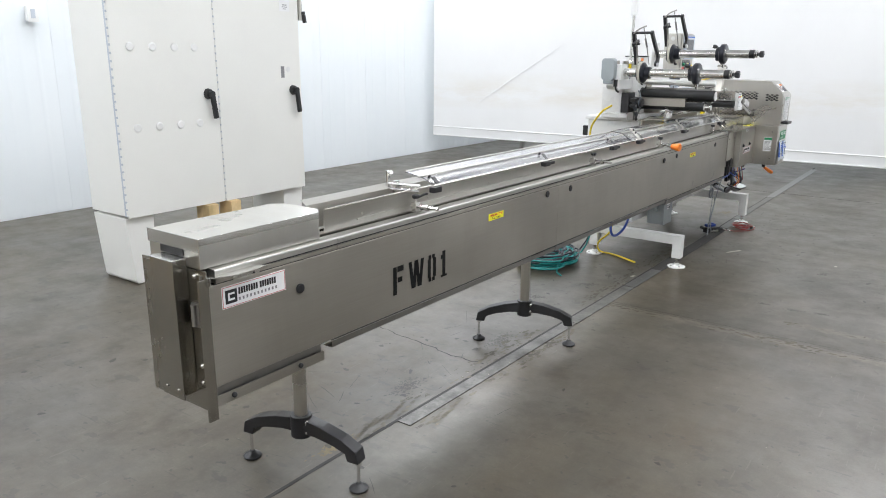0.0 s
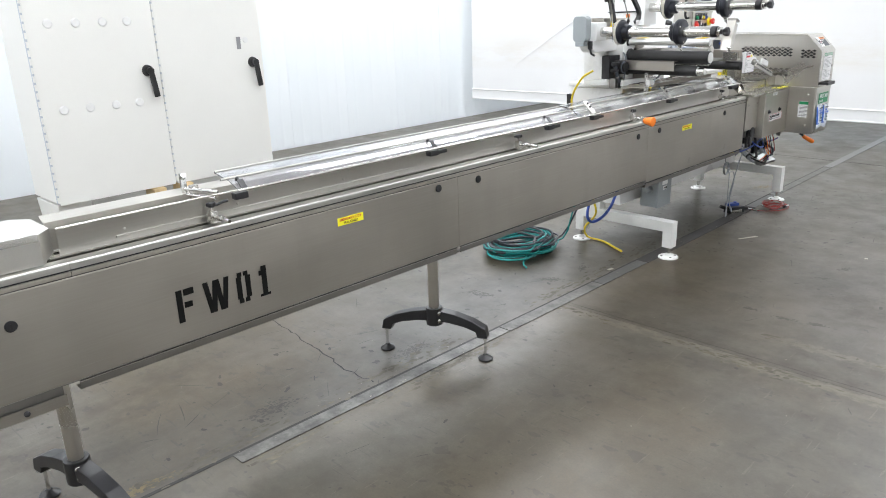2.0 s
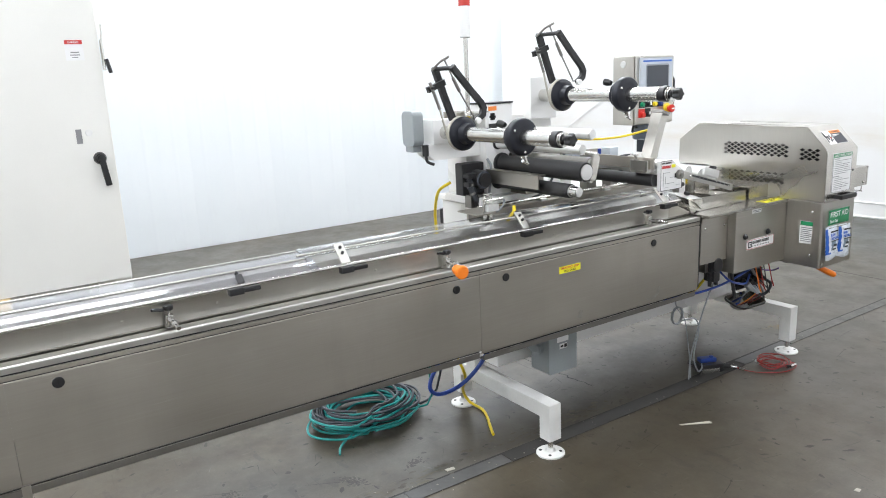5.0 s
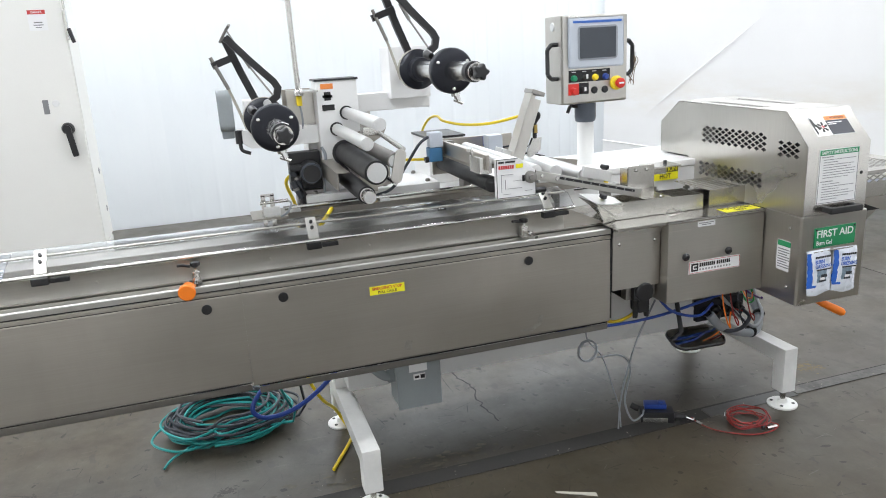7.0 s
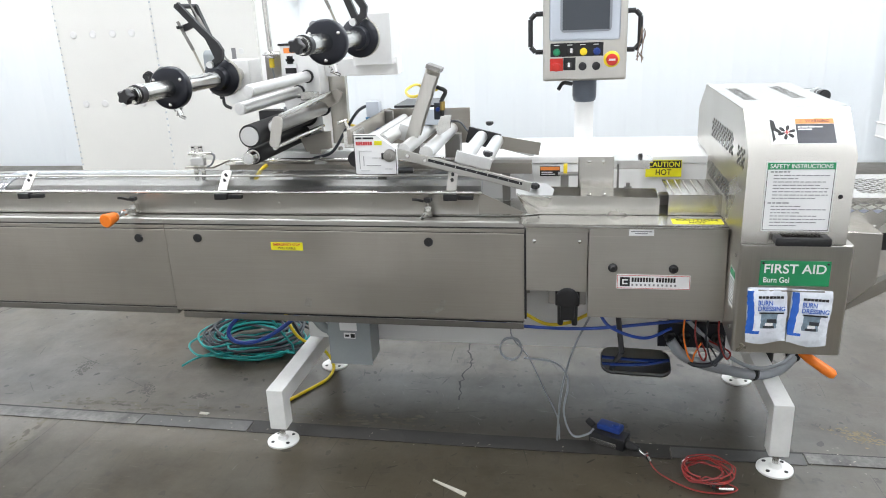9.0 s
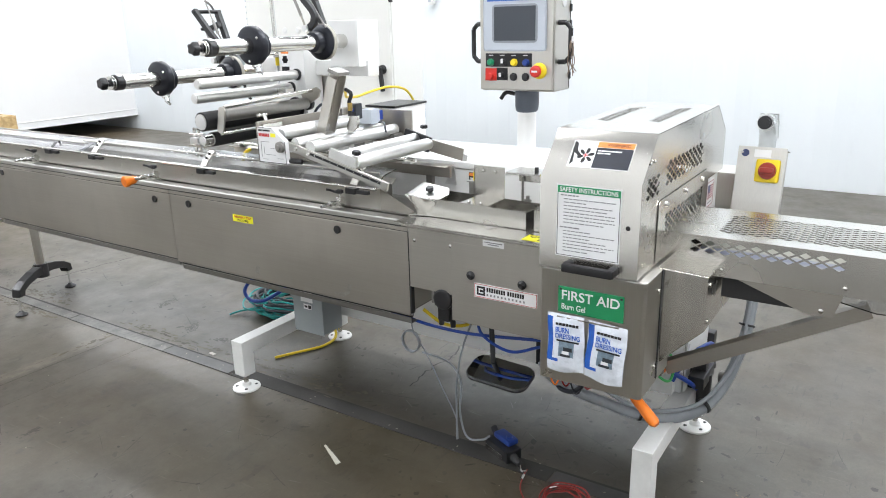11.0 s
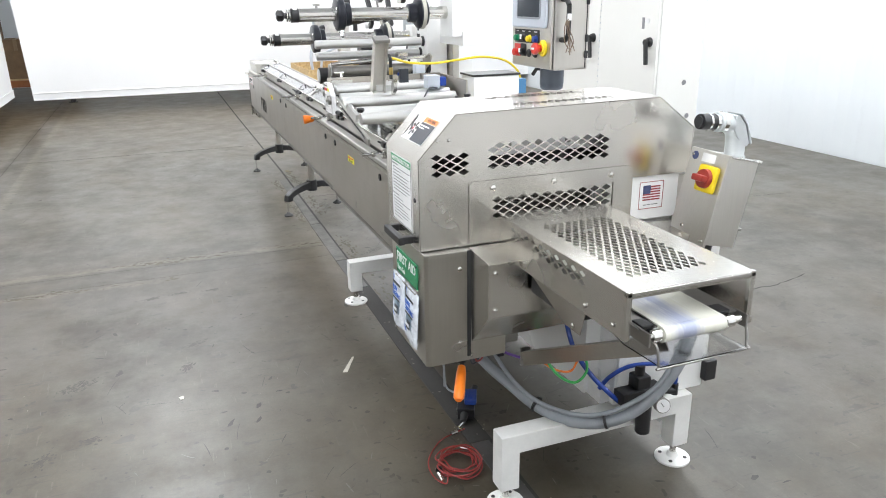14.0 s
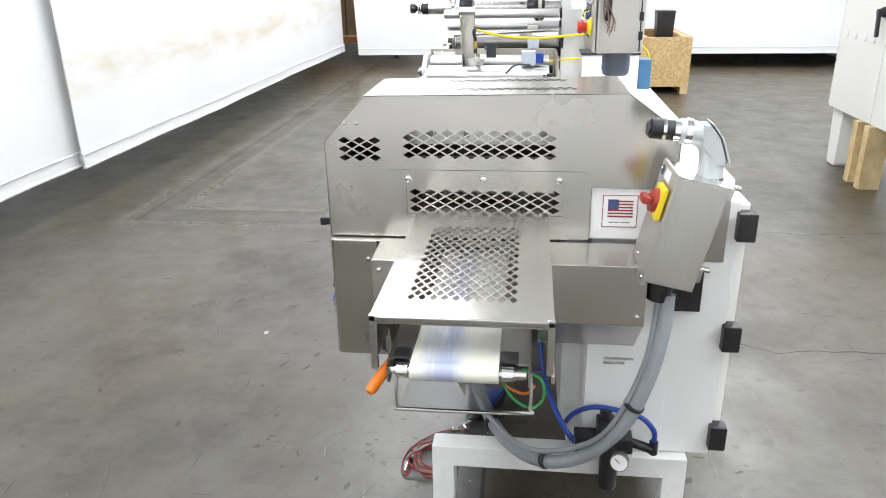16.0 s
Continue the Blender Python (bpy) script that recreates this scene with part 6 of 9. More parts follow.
# discharge tunnel
tun = part("discharge_tunnel", merge(
    plate(Matrix(((-1, 0, 0, 0.012), (0, -1, 0, 6.785), (0, 0, 1, 1.047), (0, 0, 0, 1))), [(0, 0), (0.352, 0), (0.352, 0.665), (0, 0.665)], [(0.055, 0.285, 0.070, 0.545)], 0.002),
    plate(plane_x(0.0125, 6.10, 0.93), [(0, 0.0), (0.685, 0.0), (0.685, 0.1165), (0, 0.1165)], [(0.10, 0.52, 0.062, 0.108)], 0.002),
    box(-0.3405, -0.3385, 6.10, 6.785, 0.93, 1.0465),
    box(-0.3385, 0.0105, 6.755, 6.785, 1.030, 1.0335)), "steel_cross", wrap, "steel discharge tunnel with a punched top", 0)
part("top_mesh", grille(Matrix(((-1, 0, 0, 0.012), (0, -1, 0, 6.785), (0, 0, 1, 1.047), (0, 0, 0, 1))), 0.055, 0.285, 0.070, 0.545, 0.0230, 0.0396, 0.002, 0.74), "steel_cross", tun, "diamond-punched top", 0)
part("side_mesh", grille(plane_x(0.0125, 6.10, 0.93), 0.10, 0.52, 0.062, 0.108, 0.042, 0.023, 0.002, 0.76), "steel_cross", tun, "diamond-punched side", 0)
part("tunnel_frame", merge(box(0.000, 0.014, 6.775, 6.788, 0.930, 1.049, 0.002), box(-0.342, -0.328, 6.775, 6.788, 0.930, 1.049, 0.002), box(-0.342, 0.014, 6.775, 6.788, 1.034, 1.0462, 0.002)), "steel_bright", tun)
part("side_rail", box(-0.345, -0.338, 6.40, 6.79, 0.915, 0.932, 0.002), "steel", tun)
for y in (6.30, 6.62, 6.74):
    bolt(tun, (0.0135, y, 0.952), (1, 0, 0), 0.006)
part("bed_plate", box(-0.30, -0.02, 6.15, 6.79, 0.952, 0.956), "steel_dark", tun)
belt = part("belt", merge(box(-0.238, -0.068, 6.12, 6.805, 0.9585, 0.9625), lathe((-0.238, 6.808, 0.9435), (1, 0, 0), [(0, 0.019), (0.170, 0.019)], 24)), "belt", tun, "worn pale belt with a bluish streaked track", 50)
part("nose_roller", cyl((-0.290, 6.808, 0.9435), (-0.025, 6.808, 0.9435), 0.009, seg=16), "steel_bright", tun)
for x0, x1 in ((-0.266, -0.244), (-0.063, -0.041)):
    part("roller_collar", cyl((x0, 6.808, 0.9435), (x1, 6.808, 0.9435), 0.015, seg=18), "chrome", tun)
for x0, x1 in ((-0.275, -0.240), (-0.062, -0.030)):
    part("bearing", box(x0, x1, 6.750, 6.79, 0.940, 0.962, 0.003), "black", tun)
for x0 in (-0.300, -0.030):
    part("roller_bracket", box(x0, x0 + 0.006, 6.74, 6.825, 0.925, 0.958, 0.002), "steel_dark", tun)
part("wire_guard", tube([(-0.042, 6.79, 0.935), (-0.043, 6.83, 0.925), (-0.046, 6.838, 0.882), (-0.060, 6.84, 0.876), (-0.285, 6.835, 0.876), (-0.298, 6.83, 0.884), (-0.300, 6.82, 0.925), (-0.298, 6.79, 0.935)], 0.0032, 8, 6), "steel_dark", tun, "thin bent wire guard")
gs = part("guard_sheet", bent([(6.52, 0.905), (6.70, 0.872), (6.84, 0.880)], "x", -0.295, -0.050, 0.003), "clear", tun, "clear drip sheet", 20)
gs.visible_shadow = False
part("support_arm", moved(merge(box(-0.018, 0.018, 0, 0.62, -0.002, 0.002), box(0.015, 0.018, 0, 0.62, -0.042, -0.002), box(-0.018, -0.015, 0, 0.62, -0.042, -0.002)), Matrix.Translation((-0.09, 6.15, 0.595)) @ Matrix.Rotation(radians(9), 4, "Z") @ Matrix.Rotation(radians(27), 4, "X")), "steel", wrap, "sloping steel support arm")
part("arm_foot", box(-0.108, -0.074, 6.142, 6.150, 0.545, 0.61, 0.002), "steel_dark", wrap)
part("hang_plate", prism([(6.34, 0.932), (6.62, 0.932), (6.60, 0.862), (6.53, 0.862)], "x", 0.0085, 0.0115), "steel", tun)
bolt(tun, (0.012, 6.57, 0.877), (1, 0, 0), 0.007)
# added black block in place of the shade in the opening
part("tunnel_gap_block", box(-0.315, -0.010, 6.30, 6.53, 0.862, 0.928, 0.004), "black_rough", tun, "added black block that darkens the opening under the tunnel")
tun.location = tun.location + Vector((0, 0.024, 0.022))

# lever below the end box
lv = thing("release_lever", (0.15, 6.14, 0.625), "orange lever grip on a black pivot under the end box", "lever")
part("pivot", merge(cyl((0.112, 6.095, 0.625), (0.112, 6.095, 0.575), 0.016, seg=14), cyl((0.112, 6.095, 0.585), (0.120, 6.12, 0.560), 0.008, seg=10)), "black", lv)
part("grip", lathe((0.118, 6.112, 0.566), (0.42, 0.80, -0.46), [(0, 0.008), (0.004, 0.013), (0.03, 0.016), (0.095, 0.018), (0.118, 0.017), (0.128, 0.010)], 16), "orange", lv, "orange plastic grip")

# parts on the deck: trays, plates, stickers
tray = part("heater_tray", merge(prism([(5.205, 1.020), (5.250, 0.985), (5.655, 0.985), (5.655, 1.048), (5.235, 1.056)], "x", -0.060, -0.057), prism([(5.215, 1.020), (5.250, 0.985), (5.655, 0.985), (5.655, 1.048), (5.235, 1.056)], "x", -0.200, -0.197), box(-0.199, -0.058, 5.26, 5.65, 0.984, 0.987), box(-0.199, -0.058, 5.652, 5.655, 0.985, 1.046)), "steel_cross", wrap, "shallow steel tray over the fin seal rollers")
part("tray_wing", prism([(-0.03, 5.175), (-0.058, 5.25), (-0.20, 5.25), (-0.24, 5.16)], "z", 0.988, 0.991), "steel_bright", wrap)
part("fold_plate", moved(box(-0.085, 0.085, -0.05, 0.05, -0.001, 0.001), Matrix.Translation((-0.115, 5.20, 1.035)) @ Matrix.Rotation(radians(-38), 4, "X")), "steel_bright", wrap)
ub = part("tower_bracket", merge(box(-0.186, -0.182, 5.375, 5.503, 1.050, 1.170, 0.001), box(-0.240, -0.182, 5.375, 5.379, 1.050, 1.160), box(-0.186, -0.058, 5.385, 5.503, 1.050, 1.054)), "steel_cross", wrap, "upright folded bracket with two bolts")
for y in (5.43, 5.48):
    bolt(ub, (-0.181, y - 0.015, 1.152), (1, 0, 0), 0.007)
    bolt(ub, (-0.075, y - 0.015, 1.055), (0, 0, 1), 0.007)
part("rear_bar", merge(box(-0.300, -0.190, 5.505, 5.640, 1.148, 1.154), box(-0.300, -0.296, 5.505, 5.640, 1.10, 1.154)), "steel_bright", ub)
part("bar_leg", box(-0.293, -0.287, 5.520, 5.528, 0.985, 1.12), "steel_dark", ub)
part("set_screw", cyl((-0.25, 5.60, 1.154), (-0.25, 5.60, 1.168), 0.008, seg=8), "black", ub)
part("guard_box", merge(box(-0.062, -0.058, 5.685, 5.868, 0.986, 1.058, 0.001), box(-0.30, -0.058, 5.685, 5.868, 1.056, 1.060, 0.001)), "steel_cross", wrap, "low folded guard before the hood")
for k in range(6):
    part("rib", box(-0.28, -0.07, 5.70 + k * 0.028, 5.703 + k * 0.028, 1.0605, 1.0625), "steel", wrap)
m = Matrix(((0, -1, 0, 0.047), (1, 0, 0, 5.690), (0, 0, 1, 0.9852), (0, 0, 0, 1)))
cs = part("hot_sticker", lbox(m, 0, 0.165, 0, 0.062, 0, 0.0008), "label_yellow", wrap, "yellow caution hot sticker lying on the deck")
lettering("lettering", "CAUTION", m, 0.014, 0.150, 0.034, 0.056, 0.001, "ink", cs)
lettering("lettering", "HOT", m, 0.055, 0.110, 0.007, 0.027, 0.001, "ink", cs)
m = plane_x(-0.3925, 5.634, 1.049)
cs = part("hot_sign", lbox(m, 0, 0.134, 0, 0.066, 0, 0.0012), "label_yellow", wrap, "yellow and black caution hot sign")
bars("sign_head", m, [(0.002, 0.132, 0.035, 0.064)], 0.0014, "ink", cs)
lettering("lettering", "CAUTION", m, 0.008, 0.126, 0.039, 0.060, 0.0022, "label_yellow", cs)
lettering("lettering", "HOT", m, 0.038, 0.096, 0.007, 0.030, 0.0016, "ink", cs)
m = plane_x(-0.3925, 5.225, 1.052)
cs = part("pinch_sign", lbox(m, 0, 0.080, 0, 0.040, 0, 0.0012), "ink", wrap, "small black and orange warning sign")
bars("sign_head", m, [(0.002, 0.078, 0.024, 0.038)], 0.0014, "label_orange", cs)
bars("sign_text", m, [(0.006, 0.05, 0.014, 0.018), (0.006, 0.06, 0.006, 0.010)], 0.0014, "label_white", cs)
wm = Matrix.Translation((-0.112, 5.220, 1.064)) @ Matrix.Rotation(radians(-8), 4, "X") @ Matrix.Rotation(radians(8), 4, "Y") @ Matrix.Scale(0.88, 4)
wd = part("wedge_plate", moved(prism([(0.076, -0.070), (-0.076, -0.085), (-0.082, 0.045), (-0.030, 0.080), (0.062, 0.074)], "z", -0.002, 0.002, 0.001), wm), "alu", wrap, "bright folded wedge plate with a black knob")
part("wedge_skirt", moved(merge(prism([(-0.070, -0.002), (0.074, -0.002), (0.058, -0.060), (-0.010, -0.085)], "x", 0.066, 0.069), moved(box(-0.092, 0.0, -0.0015, 0.0015, -0.050, -0.002), Matrix.Translation((0.062, 0.074, 0)))), wm), "steel_cross", wd)
part("wedge_knob", moved(star_knob((0.0, 0.0, 0.004), (0.1, 0, 1), 0.019, 0.022), wm), "black", wd)
part("fin_triangle", prism([(5.150, 1.05), (5.196, 1.122), (5.206, 1.05)], "x", -0.327, -0.3235), "alu", wrap, "thin upright triangular plate")
sb = part("sensor_bracket", merge(box(-0.30, -0.25, 5.30, 5.38, 1.085, 1.090, 0.001), box(-0.30, -0.25, 5.31, 5.34, 0.98, 1.085, 0.001)), "steel_dark", wrap)
part("sensor", box(-0.29, -0.265, 5.32, 5.335, 1.090, 1.125, 0.003), "yellow", sb)
for y in (5.56, 5.72, 5.80):
    part("wing_bolt", merge(cyl((-0.26, y, 0.98), (-0.26, y, 1.055), 0.007, seg=10), box(-0.265, -0.255, y - 0.014, y + 0.014, 1.03, 1.042, 0.002)), "steel_dark", wrap)
part("fin_block", merge(box(-0.27, -0.22, 5.58, 5.85, 0.98, 1.02, 0.003)), "steel_dark", wrap)

# disconnect box on its post
db = thing("disconnect_box", (-0.70, 6.25, 0.92), "tilted steel switch box with a red and yellow rotary disconnect", "switch box")
mdb = Matrix.Translation((-0.668, 6.295, 1.090)) @ Matrix.Rotation(radians(-13), 4, "Y") @ Matrix.Rotation(radians(2), 4, "Z")
part("enclosure", moved(box(-0.058, 0.062, -0.072, 0.072, -0.135, 0.135, 0.004), mdb), "box_steel", db, "brushed steel enclosure")
part("lid", moved(box(0.062, 0.072, -0.080, 0.080, -0.142, 0.142, 0.003), mdb), "box_steel", db)
part("top_flange", moved(box(-0.064, 0.066, -0.078, 0.078, 0.1355, 0.1385), mdb), "steel_bright", db)
for v in (0.118, -0.095):
    part("clasp", moved(merge(box(-0.070, -0.0585, 0.036, 0.062, v - 0.016, v + 0.022, 0.002), box(-0.086, -0.064, 0.040, 0.060, v + 0.014, v + 0.024, 0.003)), mdb), "steel_bright", db)
rp = part("rotary_plate", moved(box(0.073, 0.088, -0.014, 0.066, 0.018, 0.100, 0.010), mdb), "yellow", db, "yellow rotary switch plate")
part("rotary_ring", moved(lathe((0.088, 0.026, 0.059), (1, 0, 0), [(0, 0.030), (0.012, 0.028)], 24), mdb), "switch_red", rp)
part("rotary_knob", moved(box(0.100, 0.124, 0.004, 0.050, 0.049, 0.069, 0.006), mdb), "switch_red", rp, "dull red rotary knob")
for u, v in ((-0.065, 0.12), (0.065, -0.125), (-0.03, -0.10)):
    part("screw", moved(lathe((0.072, u, v), (1, 0, 0), [(0, 0.006), (0.004, 0.004)], 10), mdb), "steel_bright", db)
part("badge", moved(lathe((0.0722, -0.055, 0.118), (1, 0, 0), [(0, 0.013), (0.001, 0.013)], 18), mdb), "flag_blue", db)
part("tag", moved(box(0.0722, 0.0732, -0.025, 0.030, 0.106, 0.132), mdb), "label_white", db)
part("mount_plate", box(-0.80, -0.64, 6.13, 6.225, 0.97, 1.14, 0.003), "steel_up", db)
el = part("pipe_elbow", tube([(-0.722, 6.295, 1.215), (-0.722, 6.295, 1.262), (-0.716, 6.294, 1.296), (-0.695, 6.294, 1.318), (-0.662, 6.296, 1.327), (-0.64, 6.298, 1.330)], 0.0295, 16, 6), "elbow_grey", db, "cast grey conduit elbow with a diagonal cover")
part("elbow_body", prism([(-0.690, 1.350), (-0.708, 1.349), (-0.732, 1.318), (-0.752, 1.262), (-0.746, 1.250), (-0.722, 1.252), (-0.690, 1.30)], "y", 6.266, 6.324, 0.008), "elbow_grey", el)
part("elbow_cover", prism([(-0.706, 1.353), (-0.712, 1.352), (-0.738, 1.318), (-0.759, 1.262), (-0.754, 1.258), (-0.734, 1.318)], "y", 6.264, 6.326, 0.001), "elbow_grey", el)
for a, b, r in (((-0.722, 6.295, 1.205), (-0.722, 6.295, 1.222), 0.034), ((-0.665, 6.296, 1.327), (-0.650, 6.297, 1.329), 0.033), ((-0.648, 6.297, 1.329), (-0.624, 6.2995, 1.332), 0.0265)):
    part("elbow_collar", cyl(a, b, r, seg=8), "chrome", el)
part("cord_grip", merge(cyl((-0.625, 6.2995, 1.332), (-0.572, 6.304, 1.337), 0.0235, seg=18, bevel=0.003), cyl((-0.572, 6.304, 1.337), (-0.566, 6.3045, 1.3375), 0.017, seg=14)), "black", db, "black cord grip")
part("hose_gland", moved(merge(cyl((0.0, 0.0, -0.136), (0.0, 0.0, -0.175), 0.034, seg=18), cyl((0.0, 0.0, -0.172), (-0.002, 0, -0.20), 0.027, seg=14)), mdb), "black", db)
part("cable_box", box(-0.775, -0.670, 6.128, 6.150, 0.79, 0.91, 0.003), "black", db)
part("grip_ring", cyl((-0.606, 6.301, 1.334), (-0.598, 6.3017, 1.3347), 0.0262, seg=8), "chrome", db)
db.location = db.location + Vector((0.008, 0, -0.009))

# under the machine: hoses, regulator, terminal box, mirror
hz = thing("grey_hose", (-0.25, 6.2, 0.30), "thick grey flexible hose looping under the machine with black ties", "hose")
part("loop", tube([(-0.645, 6.297, 0.90), (-0.640, 6.31, 0.80), (-0.610, 6.32, 0.65), (-0.556, 6.31, 0.50), (-0.46, 6.28, 0.375), (-0.354, 6.235, 0.316), (-0.26, 6.15, 0.296), (-0.19, 6.05, 0.315), (-0.14, 5.95, 0.355), (-0.09, 5.85, 0.40), (-0.06, 5.765, 0.45), (-0.068, 5.722, 0.502)], 0.020, 12, 8), "cable_grey", hz)
part("thin_line", tube([(-0.625, 6.30, 0.90), (-0.600, 6.315, 0.70), (-0.52, 6.31, 0.49), (-0.42, 6.27, 0.39), (-0.31, 6.22, 0.345), (-0.22, 6.12, 0.335), (-0.15, 6.02, 0.37), (-0.10, 5.90, 0.46), (-0.08, 5.78, 0.58)], 0.008, 8, 8), "cable_grey", hz)
for p, way in (((-0.583, 6.315, 0.575), (0.054, -0.01, -0.15)), ((-0.354, 6.237, 0.324), (0.2, -0.13, -0.08)), ((-0.19, 6.052, 0.322), (0.12, -0.20, 0.06))):
    c, d = Vector(p), Vector(way).normalized()
    part("cable_tie", lathe(c - d * 0.004, d, [(0, 0.020), (0, 0.029), (0.008, 0.029), (0.008, 0.020)], 18), "black", hz, "black cable tie")
bz = thing("blue_air_line", (-0.5, 6.2, 0.40), "bright blue air tubes to the pressure regulator", "air line")
part("line", tube([(-0.672, 6.188, 0.365), (-0.668, 6.19, 0.41), (-0.63, 6.185, 0.45), (-0.56, 6.175, 0.466), (-0.49, 6.15, 0.455), (-0.44, 6.12, 0.41), (-0.415, 6.10, 0.36)], 0.008, 8), "blue_hose", bz)
part("line", tube([(-0.33, 5.98, 0.62), (-0.345, 6.03, 0.50), (-0.38, 6.10, 0.42), (-0.42, 6.16, 0.37), (-0.46, 6.18, 0.33)], 0.009, 8), "blue_hose", bz)
part("line", tube([(-0.36, 4.50, 0.46), (-0.20, 4.75, 0.520), (-0.09, 5.0, 0.548), (-0.05, 5.22, 0.546), (-0.04, 5.42, 0.552), (-0.05, 5.62, 0.572), (-0.08, 5.80, 0.590), (-0.12, 5.86, 0.610)], 0.0065, 8), "blue_hose", bz)
part("line", tube([(-0.20, 5.72, 0.62), (-0.25, 5.86, 0.615), (-0.33, 5.98, 0.62)], 0.0065, 8), "blue_hose", bz)
rg = thing("pressure_regulator", (-0.55, 6.16, 0.30), "black air pressure regulator with a round gauge", "regulator")
part("filter_bowl", merge(cyl((-0.545, 6.19, 0.205), (-0.545, 6.19, 0.36), 0.027, seg=18, bevel=0.006), box(-0.61, -0.44, 6.15, 6.21, 0.335, 0.385, 0.006)), "black", rg)
part("body", merge(box(-0.560, -0.505, 6.14, 6.200, 0.36, 0.43, 0.008), cyl((-0.53, 6.17, 0.43), (-0.53, 6.17, 0.465), 0.018, seg=16)), "black", rg)
part("fitting", merge(cyl((-0.60, 6.17, 0.355), (-0.67, 6.19, 0.345), 0.014, seg=12), cyl((-0.672, 6.188, 0.33), (-0.672, 6.188, 0.372), 0.013, seg=10)), "black", rg)
gg = part("gauge", lathe((-0.570, 6.245, 0.343), (0.25, 1, 0.25), [(0, 0.027), (0.022, 0.027), (0.024, 0.024)], 26), "steel_dark", rg, "round pressure gauge")
part("gauge_face", lathe((-0.5645, 6.2672, 0.3486), (0.25, 1, 0.25), [(0, 0.0235), (0.0012, 0.0235)], 26), "label_white", gg)
part("gauge_needle", moved(box(-0.001, 0.001, 0, 0.001, -0.004, 0.020), Matrix.Translation((-0.5642, 6.2690, 0.3490)) @ Matrix.Rotation(radians(40), 4, "Y")), "ink", gg)
part("mount", box(-0.60, -0.47, 6.07, 6.13, 0.36, 0.46, 0.004), "steel_dark", rg)
tb = thing("terminal_strip", (-0.12, 5.75, 0.50), "open cable entry strip with plugs and coloured wires under the covers", "cable entry")
part("entry_plate", box(-0.125, -0.100, 5.680, 5.922, 0.462, 0.558, 0.003), "black_blue", tb, "dark blue-black entry plate")
part("entry_stem", box(-0.19, -0.126, 5.72, 5.90, 0.50, 0.638, 0.003), "steel_dark", tb)
for y in (5.722, 5.775, 5.828, 5.893):
    part("cable_gland", lathe((-0.10, y, 0.508), (1, 0, -0.25), [(0, 0.022), (0.012, 0.022), (0.016, 0.016), (0.034, 0.014)], 14), "black", tb)
part("cable_black", tube([(-0.07, 5.893, 0.50), (-0.03, 5.90, 0.475), (-0.03, 5.86, 0.43), (-0.05, 5.80, 0.42), (-0.075, 5.775, 0.45), (-0.075, 5.775, 0.50)], 0.009, 8), "cable_dark", tb)
for k, (mat, y, dz) in enumerate((("red_cable", 5.76, 0.0), ("orange", 5.72, -0.005), ("cable_dark", 5.80, -0.02), ("red_cable", 5.84, 0.01))):
    part("wire", tube([(-0.06, y + 0.05, 0.64), (-0.03, y + 0.04, 0.56 + dz), (-0.02, y + 0.055, 0.485 + dz), (-0.02, y + 0.075, 0.45 + dz), (-0.04, y + 0.085, 0.47 + dz), (-0.075, 5.828 + 0.01 * k, 0.505)], 0.0032, 6), mat, tb)
part("wire", tube([(-0.06, 5.45, 0.63), (-0.02, 5.50, 0.57), (-0.01, 5.62, 0.535), (-0.05, 5.72, 0.56)], 0.006, 6), "blue_hose", tb)
part("loop_green", tube([(-0.20, 6.05, 0.53), (-0.24, 6.10, 0.455), (-0.30, 6.12, 0.420), (-0.345, 6.12, 0.455), (-0.34, 6.10, 0.51), (-0.28, 6.08, 0.53)], 0.005, 6), "green_cable", tb)
part("loop_orange", tube([(-0.18, 6.04, 0.52), (-0.23, 6.08, 0.47), (-0.29, 6.10, 0.455), (-0.32, 6.10, 0.49)], 0.004, 6), "orange", tb)
part("loop_purple", tube([(-0.02, 5.95, 0.56), (-0.10, 6.02, 0.52), (-0.20, 6.06, 0.50), (-0.34, 6.06, 0.52)], 0.005, 6), "purple_cable", tb)
mi = thing("inspection_mirror", (-0.01, 5.59, 0.40), "rounded convex mirror hung below the drive cover on a black arm", "mirror")
mm = Matrix.Translation((0.015, 5.592, 0.455)) @ Matrix.Rotation(radians(-2), 4, "X") @ Matrix.Rotation(radians(17), 4, "Y")

part("shell", moved(prism(rounded(0.068, 0.125, 0.045), "z", -0.010, 0.0, 0.003), mm), "black", mi)
bm = bmesh.new()
bmesh.ops.create_uvsphere(bm, u_segments=28, v_segments=14, radius=1.0)
bmesh.ops.delete(bm, geom=[v for v in bm.verts if v.co.z > 0.02], context="VERTS")
part("back_shell", moved(bm, mm @ Matrix.Translation((0, 0, -0.009)) @ Matrix.Diagonal((0.049, 0.122, 0.050, 1))), "mirror_back", mi, "grey rounded mirror housing")
part("glass", moved(prism(rounded(0.063, 0.120, 0.040), "z", 0.0005, 0.004), mm), "mirror", mi, "mirror glass")
part("arm", tube([(-0.02, 5.545, 0.47), (-0.03, 5.535, 0.55), (-0.04, 5.525, 0.64)], 0.010, 8), "black", mi)
jb = thing("junction_box", (-0.25, 4.44, 0.27), "grey steel junction box under the conveyor with a small label", "junction box")
part("enclosure", box(-0.34, -0.21, 4.345, 4.525, 0.275, 0.58, 0.005), "grey_paint", jb)
part("cover", box(-0.209, -0.203, 4.342, 4.528, 0.272, 0.58, 0.003), "grey_paint", jb)
part("drop_arm", box(-0.33, -0.23, 4.37, 4.50, 0.57, 0.605, 0.003), "grey_paint", jb)
m = plane_x(-0.2025, 4.395, 0.43)
